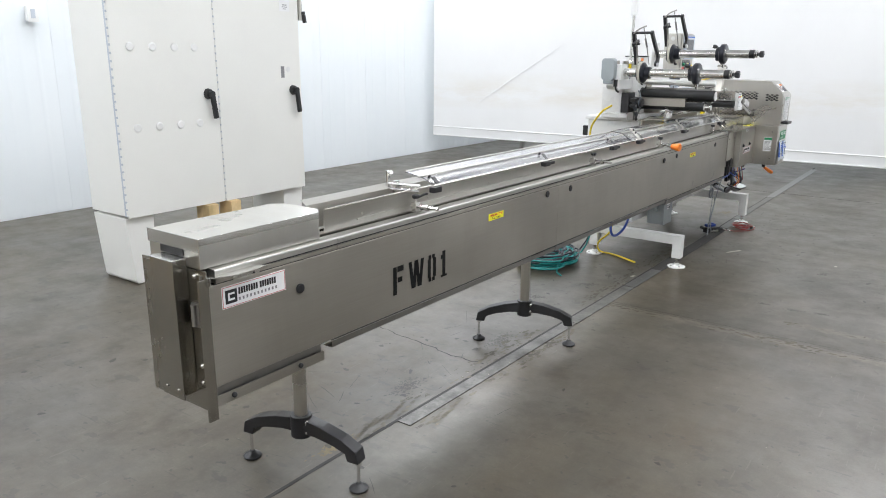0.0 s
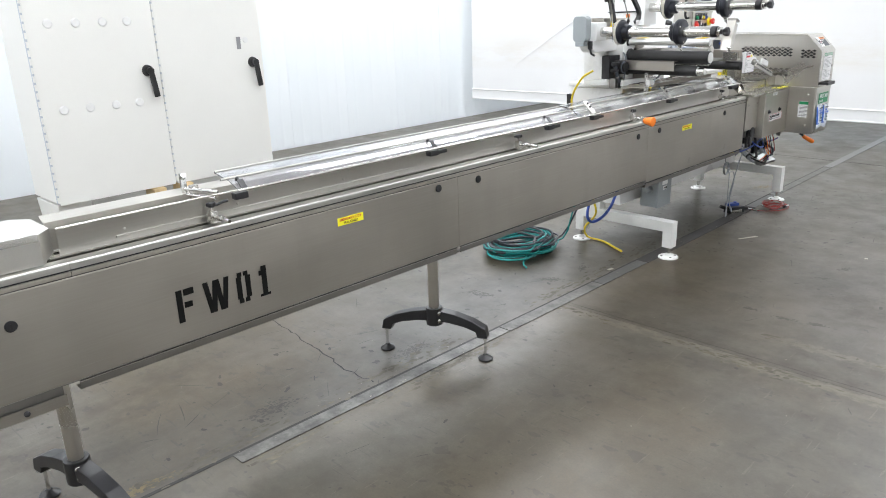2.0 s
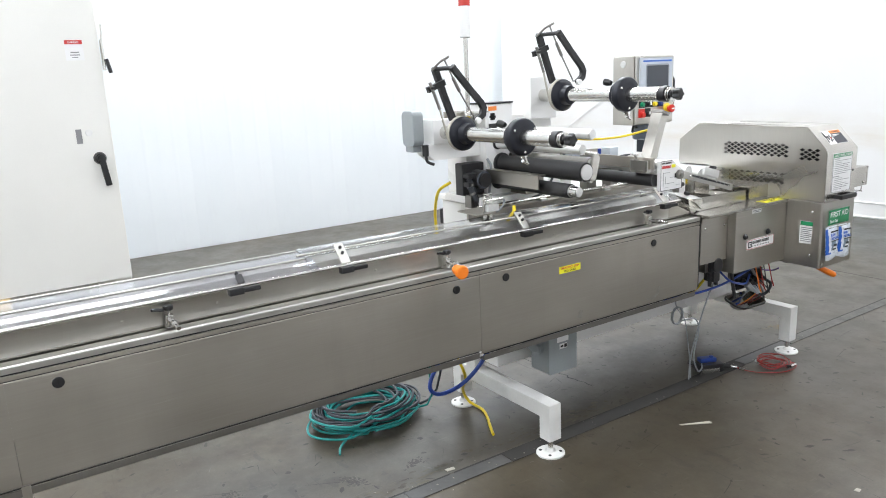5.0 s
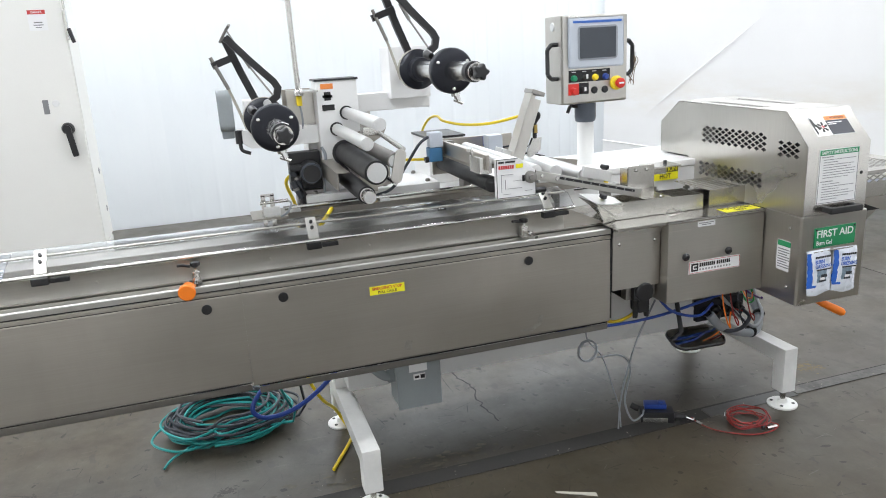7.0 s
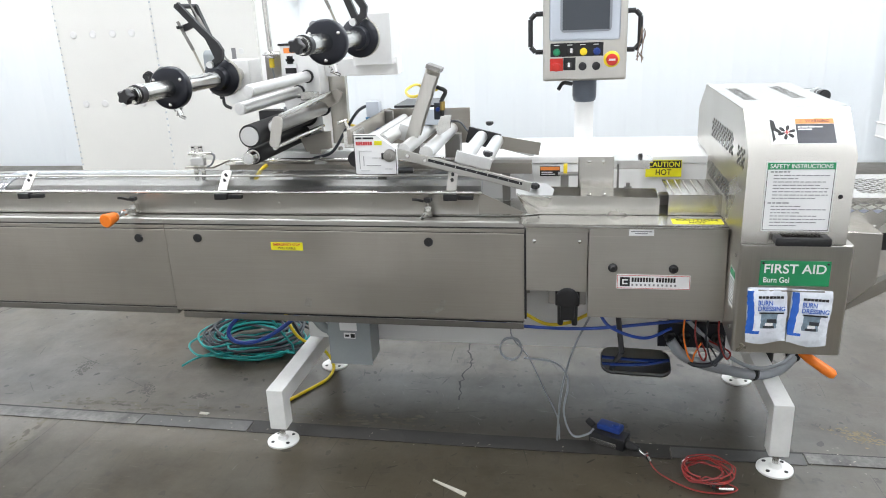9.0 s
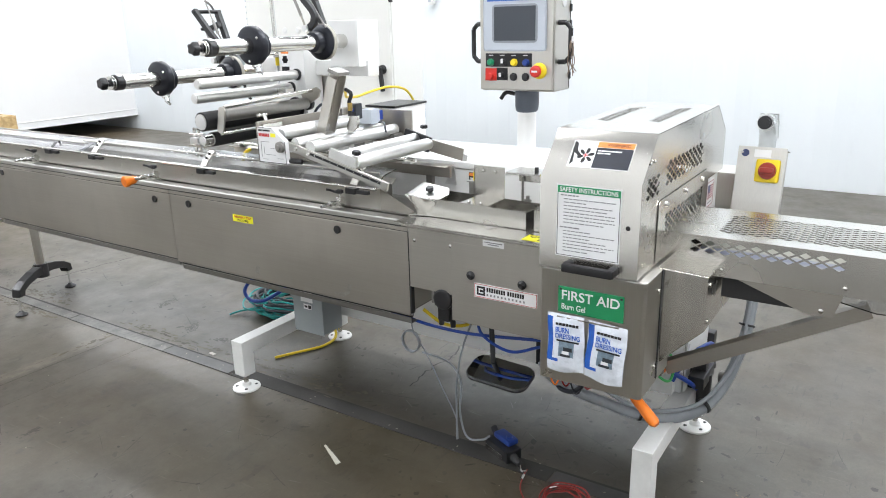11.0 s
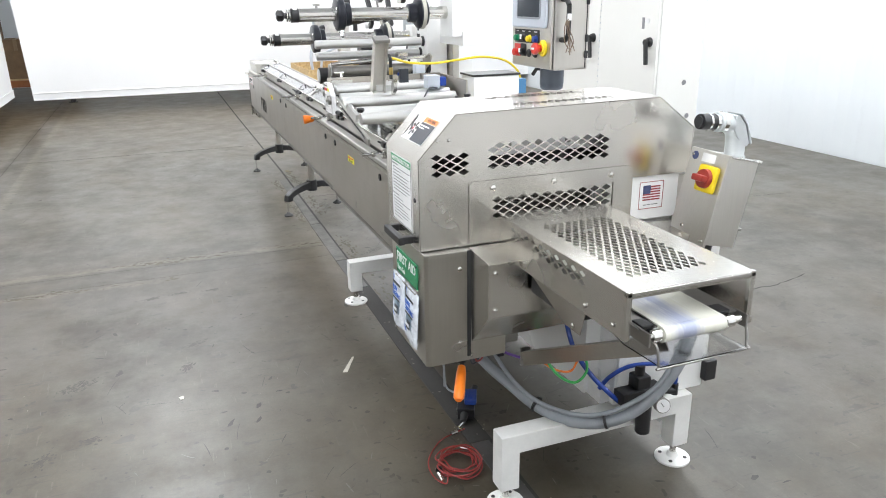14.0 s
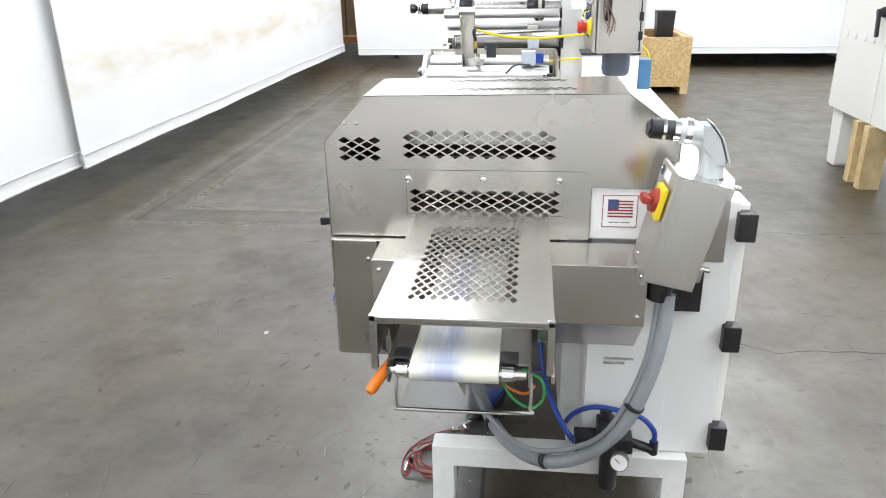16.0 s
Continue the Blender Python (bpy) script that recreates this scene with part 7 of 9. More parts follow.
part("paper_label", lbox(m, 0, 0.075, 0, 0.05, 0, 0.0006), "label_white", jb)
wl = part("warning_label", lbox(m, 0.016, 0.066, -0.036, -0.010, 0, 0.0006), "label_white", jb)
bars("label_print", m, [(0.046, 0.064, -0.032, -0.014), (0.022, 0.040, -0.028, -0.018)], 0.0008, "ink", wl)
part("elbow_fitting", merge(tube([(-0.27, 4.345, 0.40), (-0.27, 4.30, 0.41), (-0.28, 4.25, 0.47), (-0.30, 4.22, 0.56)], 0.020, 12), cyl((-0.27, 4.348, 0.40), (-0.27, 4.32, 0.40), 0.027, seg=12)), "grey_paint", jb)


# ---- film unwind stand ----
un = thing("film_unwind_stand", (-0.52, 4.25, 1.13), "white film unwind stand with a column and two cantilever arms", "unwind stand")
part("column", box(-0.540, -0.425, 4.165, 4.325, 1.130, 1.588, 0.004), "white", un, "white square column")
part("pedestal", box(-0.70, -0.541, 4.13, 4.30, 1.130, 1.36, 0.004), "white", un)
part("column_cap", box(-0.544, -0.421, 4.160, 4.330, 1.588, 1.596, 0.002), "black", un)
part("base_flange", box(-0.66, -0.36, 4.08, 4.62, 1.1305, 1.165, 0.004), "white", un)
for x, y in ((-0.40, 4.40), (-0.40, 4.58), (-0.62, 4.40), (-0.62, 4.58), (-0.39, 4.12)):
    bolt(un, (x, y, 1.165), (0, 0, 1), 0.010, "steel_dark", 0.012)
part("back_plate", box(-0.58, -0.546, 4.27, 4.395, 1.165, 1.50, 0.002), "steel_up", un)
part("low_arm", prism([(3.86, 1.424), (4.165, 1.424), (4.165, 1.352), (3.905, 1.352), (3.87, 1.378)], "x", -0.560, -0.470, 0.005), "white", un, "white cantilever arm")
part("arm_head", box(-0.575, -0.455, 3.895, 4.010, 1.4245, 1.535, 0.005), "white", un)
part("high_arm", box(-0.580, -0.500, 4.325, 4.64, 1.455, 1.525, 0.005), "white", un, "white cantilever arm")
part("high_head", box(-0.600, -0.450, 4.465, 4.63, 1.50, 1.700, 0.005), "white", un)
m = plane_x(-0.4245, 4.182, 1.475)
wg = part("warning_label", lbox(m, 0, 0.050, 0, 0.105, 0, 0.001), "label_white", un, "white warning label with an orange head")
bars("label_head", m, [(0.001, 0.049, 0.083, 0.103)], 0.0012, "label_orange", wg)
bars("label_mark", m, [(0.012, 0.038, 0.040, 0.072), (0.006, 0.044, 0.050, 0.060)], 0.0012, "ink", wg)
bars("label_foot", m, [(0.001, 0.049, 0.002, 0.024)], 0.0012, "ink", wg)
gx = part("sensor_housing", prism(rounded(0.050, 0.078, 0.026), "y", 3.800, 3.855, 0.006), "grey_paint", un, "grey cast brake housing")
gx.data.transform(Matrix.Translation((-0.520, 0, 1.500)))
part("housing_lug", box(-0.555, -0.49, 3.805, 3.85, 1.395, 1.425, 0.006), "grey_paint", un)
part("cord_grip", merge(cyl((-0.48, 3.865, 1.425), (-0.48, 3.865, 1.375), 0.015, seg=12), tube([(-0.48, 3.865, 1.38), (-0.475, 3.87, 1.35), (-0.47, 3.90, 1.335)], 0.007, 8)), "black", un)
part("gusset", box(-0.60, -0.585, 4.05, 4.165, 1.35, 1.56, 0.002), "steel", un)


def spindle(y, z, name, label):
    s = thing(name, (-0.45, y, z - 0.1), label, "unwind spindle", "unwind spindles")
    part("shaft", cyl((-0.452, y, z), (0.272, y, z), 0.030, seg=28), "steel_bright", s, "polished steel shaft")
    sleeve = part("tip_sleeve", lathe((0.272, y, z), (1, 0, 0), [(0, 0.029), (0.002, 0.0315), (0.034, 0.0315), (0.036, 0.020), (0.062, 0.012)], 26), "black", s, "black end sleeve")
    part("sleeve_mark", moved(box(-0.009, 0.009, -0.010, 0.010, 0, 0.0015), Matrix.Translation((0.289, y + 0.012, z + 0.0285)) @ Matrix.Rotation(radians(-22), 4, "X")), "label_white", sleeve)
    for u in (0.312, 0.323):
        part("tip_ring", lathe((u, y, z), (1, 0, 0), [(0, 0.014), (0, 0.0275), (0.005, 0.0275), (0.005, 0.014)], 24), "steel_bright", s)
    part("end_knob", star_knob((0.336, y, z), (1, 0, 0), 0.0255, 0.036), "black", s, "black star knob")
    fl = part("outer_flange", lathe((0.058, y, z), (1, 0, 0), [(-0.028, 0.040), (-0.024, 0.052), (0.0, 0.054), (0.006, 0.070), (0.012, 0.074), (0.036, 0.074), (0.042, 0.068), (0.046, 0.040)], 36), "black_blue", s, "black clamping flange")
    for k in range(3):
        a = radians(30 + 120 * k)
        bolt(fl, (0.102, y + 0.058 * math.cos(a), z + 0.058 * math.sin(a)), (1, 0, 0), 0.006)
    part("flange_screw", merge(cyl((0.078, y + 0.012, z - 0.070), (0.078, y + 0.022, z - 0.098), 0.010, seg=12), cyl((0.078, y + 0.006, z - 0.094), (0.078, y + 0.036, z - 0.108), 0.006, seg=10), lathe((0.078, y + 0.012, z - 0.07), (0, 0.3, -1), [(0, 0.016), (0.01, 0.016)], 14)), "chrome", fl, "bright thumb screw")
    part("flange_knob", lathe((0.05, y - 0.055, z + 0.05), (-1, -0.2, 0.2), [(0, 0.010), (0.02, 0.015), (0.034, 0.014)], 14), "black", fl)
    ih = part("brake_hub", lathe((-0.345, y, z), (1, 0, 0), [(0, 0.060), (0.018, 0.072), (0.040, 0.074), (0.046, 0.066), (0.052, 0.060), (0.056, 0.046), (0.090, 0.042), (0.094, 0.034)], 36), "black_blue", s, "black brake hub with a pale band")
    part("brake_band", lathe((-0.330, y, z), (1, 0, 0), [(0, 0.0755), (0.018, 0.0755)], 36), "chip", ih)
    # brake linkage: a straight arm behind, a bent arm in front, joined by a pin at the top
    part("straight_arm", strap([(y - 0.020, z + 0.060), (y - 0.062, z + 0.165), (y - 0.104, z + 0.280)], "x", -0.368, -0.346, 0.026), "black", s, "black straight brake arm")
    part("bent_arm", strap([(y - 0.106, z + 0.284), (y - 0.030, z + 0.200), (y + 0.038, z + 0.130), (y + 0.050, z + 0.108), (y + 0.044, z + 0.080), (y + 0.010, z + 0.055)], "x", -0.236, -0.216, 0.024), "black", s, "black bent brake arm")
    part("top_pin", cyl((-0.372, y - 0.102, z + 0.278), (-0.212, y - 0.102, z + 0.278), 0.009, seg=12), "black", s)
    part("link", merge(strap([(y - 0.158, z + 0.192), (y - 0.072, z + 0.222)], "x", -0.345, -0.325, 0.024), cyl((-0.345, y - 0.150, z + 0.20), (-0.290, y - 0.150, z + 0.20), 0.007, seg=10)), "black", s)
    part("pivot_boss", lathe((-0.214, y + 0.008, z + 0.058), (1, 0, 0), [(0, 0.014), (0.012, 0.013)], 16), "alu", s)
    part("spring_rod", cyl((-0.312, y - 0.160, z + 0.222), (-0.318, y - 0.112, z + 0.110), 0.0065, seg=10), "steel_dark", s)
    part("band_tail", tube([(-0.318, y - 0.112, z + 0.110), (-0.325, y - 0.085, z + 0.03), (-0.325, y - 0.066, z - 0.035)], 0.005, 6), "chip", s)
    part("turnbuckle", merge(tube([(-0.29, y - 0.098, z + 0.315), (-0.285, y - 0.035, z + 0.19)], 0.0035, 6, 2), cyl((-0.287, y - 0.060, z + 0.238), (-0.284, y - 0.030, z + 0.18), 0.007, seg=10), tube([(-0.284, y - 0.03, z + 0.18), (-0.29, y + 0.05, z + 0.06)], 0.0035, 6, 2)), "steel_dark", s)
    part("top_wire", tube([(-0.355, y - 0.120, z + 0.272), (-0.32, y - 0.10, z + 0.305), (-0.275, y - 0.085, z + 0.325)], 0.005, 8), "steel_dark", s)
    return s


spindle(3.956, 1.476, "film_spindle", "polished film spindle with black flanges and brake arms")
spindle(4.543, 1.612, "film_spindle", "polished film spindle with black flanges and brake arms")


def roller(name, y, z, r, x0, x1, material, label, end="alu", group="film rollers"):
    ro = thing(name, (x0, y, z), label, "roller", group)
    part("tube", lathe((x0 + 0.012, y, z), (1, 0, 0), [(0, r * 0.96), (0.002, r), (x1 - x0 - 0.016, r), (x1 - x0 - 0.014, r * 0.96)], 28), material, ro)
    part("end_cap", lathe((x1 - 0.004, y, z), (1, 0, 0), [(0, r * 0.82), (0.006, r * 0.82), (0.0065, r * 0.2)], 24), end, ro)
    part("bearing", lathe((x0 - 0.010, y, z), (1, 0, 0), [(0, r * 1.25), (0.016, r * 1.25), (0.020, r * 0.9)], 24), "black", ro)
    return ro


roller("idler_roller", 4.275, 1.464, 0.0215, -0.425, 0.150, "alu", "bright aluminium film idler roller")
roller("idler_roller", 4.232, 1.404, 0.0215, -0.425, 0.138, "alu", "bright aluminium film idler roller")
roller("drive_roller", 4.255, 1.310, 0.040, -0.425, 0.138, "black_rough", "black rubber film drive roller with a bright end")
roller("drive_roller", 4.230, 1.228, 0.030, -0.425, 0.075, "black_rough", "black rubber film roller with a bright end")
roller("steel_roller", 4.230, 1.228, 0.0225, 0.060, 0.120, "steel_bright", "bright steel roller stub")
roller("pinch_roller", 4.330, 1.335, 0.026, -0.425, 0.090, "steel_dark", "dull steel pinch roller")
dn = thing("pinch_roller_unit", (-0.15, 4.34, 1.25), "steel pinch-roller frame with a round-ended link plate", "roller frame")
part("link_plate", moved(prism(rounded(0.019, 0.056, 0.017), "x", 0.095, 0.104, 0.002), Matrix.Translation((0, 4.338, 1.318)) @ Matrix.Rotation(radians(-14), 4, "X")), "steel_up", dn, "round-ended steel link plate")
part("tie_rod", cyl((-0.42, 4.372, 1.395), (0.096, 4.358, 1.372), 0.009, seg=12), "steel_bright", dn)
part("low_rod", cyl((-0.42, 4.325, 1.262), (0.096, 4.325, 1.262), 0.008, seg=12), "steel_bright", dn)
part("side_plate", prism([(4.30, 1.385), (4.40, 1.410), (4.425, 1.395), (4.41, 1.365), (4.33, 1.32)], "x", -0.418, -0.410), "steel", dn)
part("low_plate", prism([(4.27, 1.23), (4.40, 1.26), (4.40, 1.19), (4.29, 1.175)], "x", -0.300, -0.292), "steel", dn)
part("clevis", box(-0.31, -0.26, 4.30, 4.36, 1.385, 1.415, 0.004), "steel_bright", dn)
part("drip_guard", merge(box(-0.42, -0.05, 4.155, 4.160, 1.23, 1.29), box(-0.42, -0.05, 4.155, 4.20, 1.288, 1.291)), "steel", dn)
part("lower_bracket", box(-0.42, -0.30, 4.30, 4.35, 1.165, 1.240, 0.004), "steel", dn)
mo = thing("servo_motor", (-0.40, 4.10, 1.16), "black servo motor with plugs behind the film rollers", "motor")
part("flange", box(-0.50, -0.44, 4.035, 4.160, 1.175, 1.325, 0.006), "black", mo)
part("can", merge(cyl((-0.44, 4.110, 1.250), (-0.375, 4.110, 1.250), 0.044, seg=28, bevel=0.006), cyl((-0.375, 4.110, 1.250), (-0.36, 4.110, 1.250), 0.033, seg=24)), "black", mo)
part("can_ring", lathe((-0.376, 4.110, 1.250), (1, 0, 0), [(0, 0.040), (0.004, 0.039), (0.004, 0.034)], 28), "swivel_grey", mo)
for z in (1.272, 1.232):
    part("plug", box(-0.43, -0.385, 4.030, 4.086, z - 0.012, z + 0.012, 0.006), "black", mo)
for q, (y, z) in enumerate(((4.040, 1.262), (4.038, 1.224))):
    pg = part("connector", cyl((-0.402 + 0.012 * q, y, z), (-0.392 + 0.012 * q, y + 0.026, z - 0.066), 0.014, 0.011, seg=14), "cable_dark", mo, "dark round cable connector")
    part("collar", cyl((-0.398 + 0.012 * q, y + 0.0104, z - 0.0264), (-0.3965 + 0.012 * q, y + 0.0143, z - 0.0363), 0.0145, seg=14), "steel_dark", pg)
    part("plug_cable", tube([(-0.392 + 0.012 * q, y + 0.026, z - 0.064), (-0.388, y + 0.040, z - 0.10), (-0.384, y + 0.052, 1.135)], 0.008, 8), "black_rough", mo)
part("bracket", box(-0.45, -0.40, 4.05, 4.16, 1.12, 1.18, 0.003), "steel_dark", mo)
part("hanging_line", tube([(-0.42, 4.165, 1.34), (-0.405, 4.175, 1.30), (-0.40, 4.16, 1.20), (-0.41, 4.155, 1.13)], 0.006, 6), "cable_grey", mo)

# signal tower
sg = thing("signal_tower", (-0.49, 4.105, 1.50), "slim signal tower with a red lens on a steel pole", "signal light")
part("pole", cyl((-0.475, 4.105, 1.545), (-0.470, 4.10, 1.890), 0.0105, seg=14), "steel_bright", sg)
part("pole_foot", merge(lathe((-0.475, 4.105, 1.535), (0, 0, 1), [(0, 0.012), (0.004, 0.02), (0.02, 0.02), (0.03, 0.012)], 16), box(-0.50, -0.40, 4.10, 4.17, 1.552, 1.558, 0.001)), "steel_bright", sg)
part("cable_gland", merge(cyl((-0.475, 4.105, 1.50), (-0.475, 4.105, 1.535), 0.011, seg=12)), "yellow", sg)
part("drop_cable", tube([(-0.475, 4.105, 1.505), (-0.472, 4.11, 1.45), (-0.474, 4.105, 1.40)], 0.004, 6), "cable_grey", sg)
part("housing", lathe((-0.470, 4.10, 1.888), (0, 0, 1), [(0, 0.022), (0.004, 0.0265), (0.136, 0.0265)], 24), "lamp_white", sg)
part("lens", lathe((-0.470, 4.10, 2.025), (0, 0, 1), [(0, 0.026), (0.06, 0.026), (0.066, 0.02)], 24), "lens_red", sg, "red lens")
part("mount_plate", box(-0.52, -0.512, 4.06, 4.165, 1.40, 1.56, 0.002), "steel_up", sg)

# ---- operator panel on its post ----
hm = thing("operator_panel", (-0.555, 5.39, 1.13), "steel operator panel with touch screen and buttons on a white post", "control panel")
uu, nn = Vector((-0.012, 0.99993, 0)), Vector((0.99993, 0.012, 0))
HB = Vector((-0.487, 5.231, 1.414))
mh = Matrix(((uu.x, 0, nn.x, HB.x), (uu.y, 0, nn.y, HB.y), (0, 1, 0, HB.z), (0, 0, 0, 1)))
HW, HH, HD = 0.322, 0.374, 0.150
part("post", cyl((-0.575, 5.395, 1.130), (-0.575, 5.395, 1.345), 0.038, seg=28), "white", hm, "round white post")
part("swivel", lathe((-0.575, 5.395, 1.318), (0, 0, 1), [(0, 0.030), (0.012, 0.045), (0.03, 0.048), (0.098, 0.048)], 28), "swivel_grey", hm, "dark grey swivel joint")
part("clamp_lever", tube([tuple(Vector((-0.575, 5.395, 1.395)) + uu * -0.05 + nn * 0.01), tuple(Vector((-0.575, 5.395, 1.40)) + uu * -0.085 + nn * 0.02), tuple(Vector((-0.575, 5.395, 1.375)) + uu * -0.105 + nn * 0.03)], 0.008, 8), "black", hm)
enc = part("enclosure", lbox(mh, 0, HW, 0, HH, -HD, 0, 0.008), "steel_up", hm, "brushed steel enclosure")
part("door", lbox(mh, 0.004, HW - 0.004, 0.004, HH - 0.004, 0.001, 0.012, 0.006), "steel_up", enc)
# thin black strip draws the shaded seam at the back edge
part("back_gap_shade", lbox(mh, HW - 0.001, HW + 0.0012, 0.006, HH - 0.004, -HD + 0.010, -HD + 0.014), "ink", enc)
for v in (0.055, 0.115, 0.25, 0.31):
    part("hinge", lbox(mh, HW, HW + 0.006, v - 0.014, v + 0.014, -HD + 0.004, -HD + 0.018, 0.003), "black", enc)
bz = part("screen_bezel", lbox(mh, 0.026, 0.293, 0.153, 0.362, 0.012, 0.026, 0.012), "hmi_grey", hm, "grey touch screen bezel")
part("screen_blue_bar", lbox(mh, 0.045, 0.280, 0.339, 0.348, 0.0262, 0.0272), "ink_blue", bz)
part("screen_rim", moved(prism([(0.164 + a, 0.256 + b) for a, b in rounded(0.097, 0.071, 0.016)], "z", 0.0262, 0.0280, 0.0006), mh), "rim_grey", bz, "darker rounded rim of the screen")
part("screen", lbox(mh, 0.076, 0.252, 0.193, 0.319, 0.0281, 0.0287), "screen", bz, "dark switched-off screen")
bp = part("button_strip", lbox(mh, 0.030, 0.232, 0.094, 0.145, 0.0122, 0.0135), "ink", hm, "black legend strip with buttons")
bars("legend_print", mh, [(0.044 + 0.05 * k, 0.064 + 0.05 * k, 0.136, 0.139) for k in range(4)], 0.0138, "label_white", bp)


def button(u, v, r, material, h=0.014):
    q = mh @ Vector((u, v, 0.013))
    bt = part("push_button", lathe(q, nn, [(0, r * 1.25), (0.004, r * 1.25), (0.0045, r), (h, r), (h + 0.002, r * 0.8)], 20), material, hm)
    return bt


button(0.054, 0.111, 0.0115, "green_btn")
button(0.107, 0.111, 0.0115, "black")
part("selector_tip", lbox(mh, 0.106, 0.115, 0.108, 0.126, 0.027, 0.033, 0.002), "label_white", hm)
button(0.157, 0.111, 0.0115, "yellow")
button(0.208, 0.111, 0.0115, "blue")
part("stop_legend", lbox(mh, 0.028, 0.079, 0.040, 0.088, 0.0122, 0.0137), "red", hm, "red stop legend plate")
button(0.054, 0.056, 0.014, "red", 0.018)
part("selector_legend", lbox(mh, 0.080, 0.127, 0.042, 0.090, 0.0122, 0.0137), "ink", hm)
button(0.102, 0.060, 0.012, "black")
part("selector_tip", lbox(mh, 0.097, 0.106, 0.056, 0.072, 0.027, 0.033, 0.002), "label_white", hm)
button(0.154, 0.056, 0.0125, "black", 0.007)
button(0.206, 0.056, 0.0125, "black", 0.007)
es = part("stop_ring", lathe(mh @ Vector((0.264, 0.080, 0.013)), nn, [(0, 0.031), (0.004, 0.031), (0.010, 0.022), (0.014, 0.022)], 28), "yellow", hm, "yellow ring of the emergency stop")
part("mushroom", lathe(mh @ Vector((0.264, 0.080, 0.027)), nn, [(0, 0.014), (0.012, 0.016), (0.016, 0.022), (0.026, 0.022), (0.031, 0.016)], 26), "red", es, "red mushroom head")
bars("mushroom_mark", mh, [(0.252, 0.276, 0.077, 0.084)], 0.0585, "label_white", es)
for sgn, u in ((-1, 0.0), (1, HW)):
    grip = [(u, 0.112), (u + sgn * 0.030, 0.112), (u + sgn * 0.049, 0.132), (u + sgn * 0.049, 0.236), (u + sgn * 0.030, 0.256), (u, 0.256)]
    part("side_handle", merge(*[tube([tuple(mh @ Vector((a[0], a[1], -0.030))), tuple(mh @ Vector((b[0], b[1], -0.030)))], 0.0095, 8, smooth=False) for a, b in zip(grip, grip[1:])]), "black", hm, "black pull handle")
for u, way in ((HW, uu), (0, -uu)):
    part("side_knockout", lathe(mh @ Vector((u, 0.330, -0.075)), way, [(0, 0.019), (0.003, 0.018), (0.004, 0.014)], 20), "alu", hm, "round plug in the side of the enclosure")
rnd = random.Random(12)
part("key_wires", merge(*[tube([tuple(mh @ Vector((HW + 0.054, 0.205, -0.030))), tuple(mh @ Vector((HW + 0.058 + rnd.uniform(-0.010, 0.010), 0.165, -0.03 + rnd.uniform(-0.02, 0.02)))), tuple(mh @ Vector((HW + 0.056 + rnd.uniform(-0.014, 0.014), 0.110, -0.032 + rnd.uniform(-0.02, 0.02)))), tuple(mh @ Vector((HW + 0.054 + rnd.uniform(-0.016, 0.016), 0.075 + rnd.uniform(-0.02, 0.02), -0.032 + rnd.uniform(-0.02, 0.02))))], 0.0018, 5, 5) for _ in range(6)]), "wire_tan", hm, "thin wire ties hanging from the handle")
part("key_tag", moved(box(-0.008, 0.008, -0.003, 0.003, -0.012, 0.012, 0.002), Matrix.Translation(mh @ Vector((HW + 0.060, 0.195, -0.026)))), "label_white", hm)

# ---- film former ahead of the wrapper ----
fo = thing("film_former", (0.0, 4.85, 1.13), "adjustable film former with bright rollers, scale arm and marked side plate", "film former")
m = plane_x(0.196, 4.645, 1.188)
fb = part("side_plate", moved(prism([(0, 0), (0.142, 0), (0.142, 0.085), (0.078, 0.132), (0, 0.132)], "z", -0.020, 0.0, 0.0015), m), "label_white", fo, "white printed side plate with a clipped corner")
bars("brand_print", m, [(0.008, 0.028, 0.118, 0.124), (0.032, 0.068, 0.118, 0.124)], 0.0006, "ink", fb)
bars("name_print", m, [(0.008 + 0.008 * k, 0.0145 + 0.008 * k, 0.098, 0.110) for k in range(7)], 0.0006, "ink_red", fb)
bars("yellow_mark", m, [(0.070, 0.096, 0.098, 0.112)], 0.0006, "label_yellow", fb)
bars("print_text", m, [(0.016, 0.018, 0.02, 0.08), (0.018, 0.06, 0.078, 0.0795), (0.04, 0.09, 0.03, 0.0315), (0.03, 0.032, 0.03, 0.062), (0.06, 0.10, 0.055, 0.0565), (0.10, 0.128, 0.018, 0.0195), (0.02, 0.05, 0.012, 0.0135)], 0.0006, "ink_grey", fb)
bars("plate_edge", m, [(0, 0.142, 0, 0.002), (0, 0.002, 0, 0.132), (0, 0.078, 0.130, 0.132), (0.140, 0.142, 0, 0.085)], 0.0004, "ink", fb)
part("dial", lathe((0.197, 4.766, 1.252), (1, 0, 0), [(0, 0.021), (0.012, 0.020), (0.014, 0.010), (0.020, 0.009)], 24), "steel_dark", fo)
bars("dial_mark", m, [(0.092, 0.108, 0.052, 0.072)], 0.0008, "ink", fb)
part("plate_handle", cyl((0.175, 4.775, 1.198), (0.165, 4.835, 1.196), 0.010, seg=12), "black", fo)
arm0, arm1 = Vector((0.172, 4.790, 1.252)), Vector((0.150, 5.222, 1.135))
ma, L = between(arm0, arm1)
ma = Matrix.Translation(arm0) @ (arm1 - arm0).to_track_quat("Y", "Z").to_matrix().to_4x4()
sa = part("scale_arm", moved(box(-0.006, 0.006, -0.01, L, -0.015, 0.016, 0.002), ma), "rail", fo, "bright slotted arm with a black scale")
part("scale_strip", moved(box(0.0062, 0.0072, 0.10, L - 0.03, 0.001, 0.010), ma), "ink", sa)
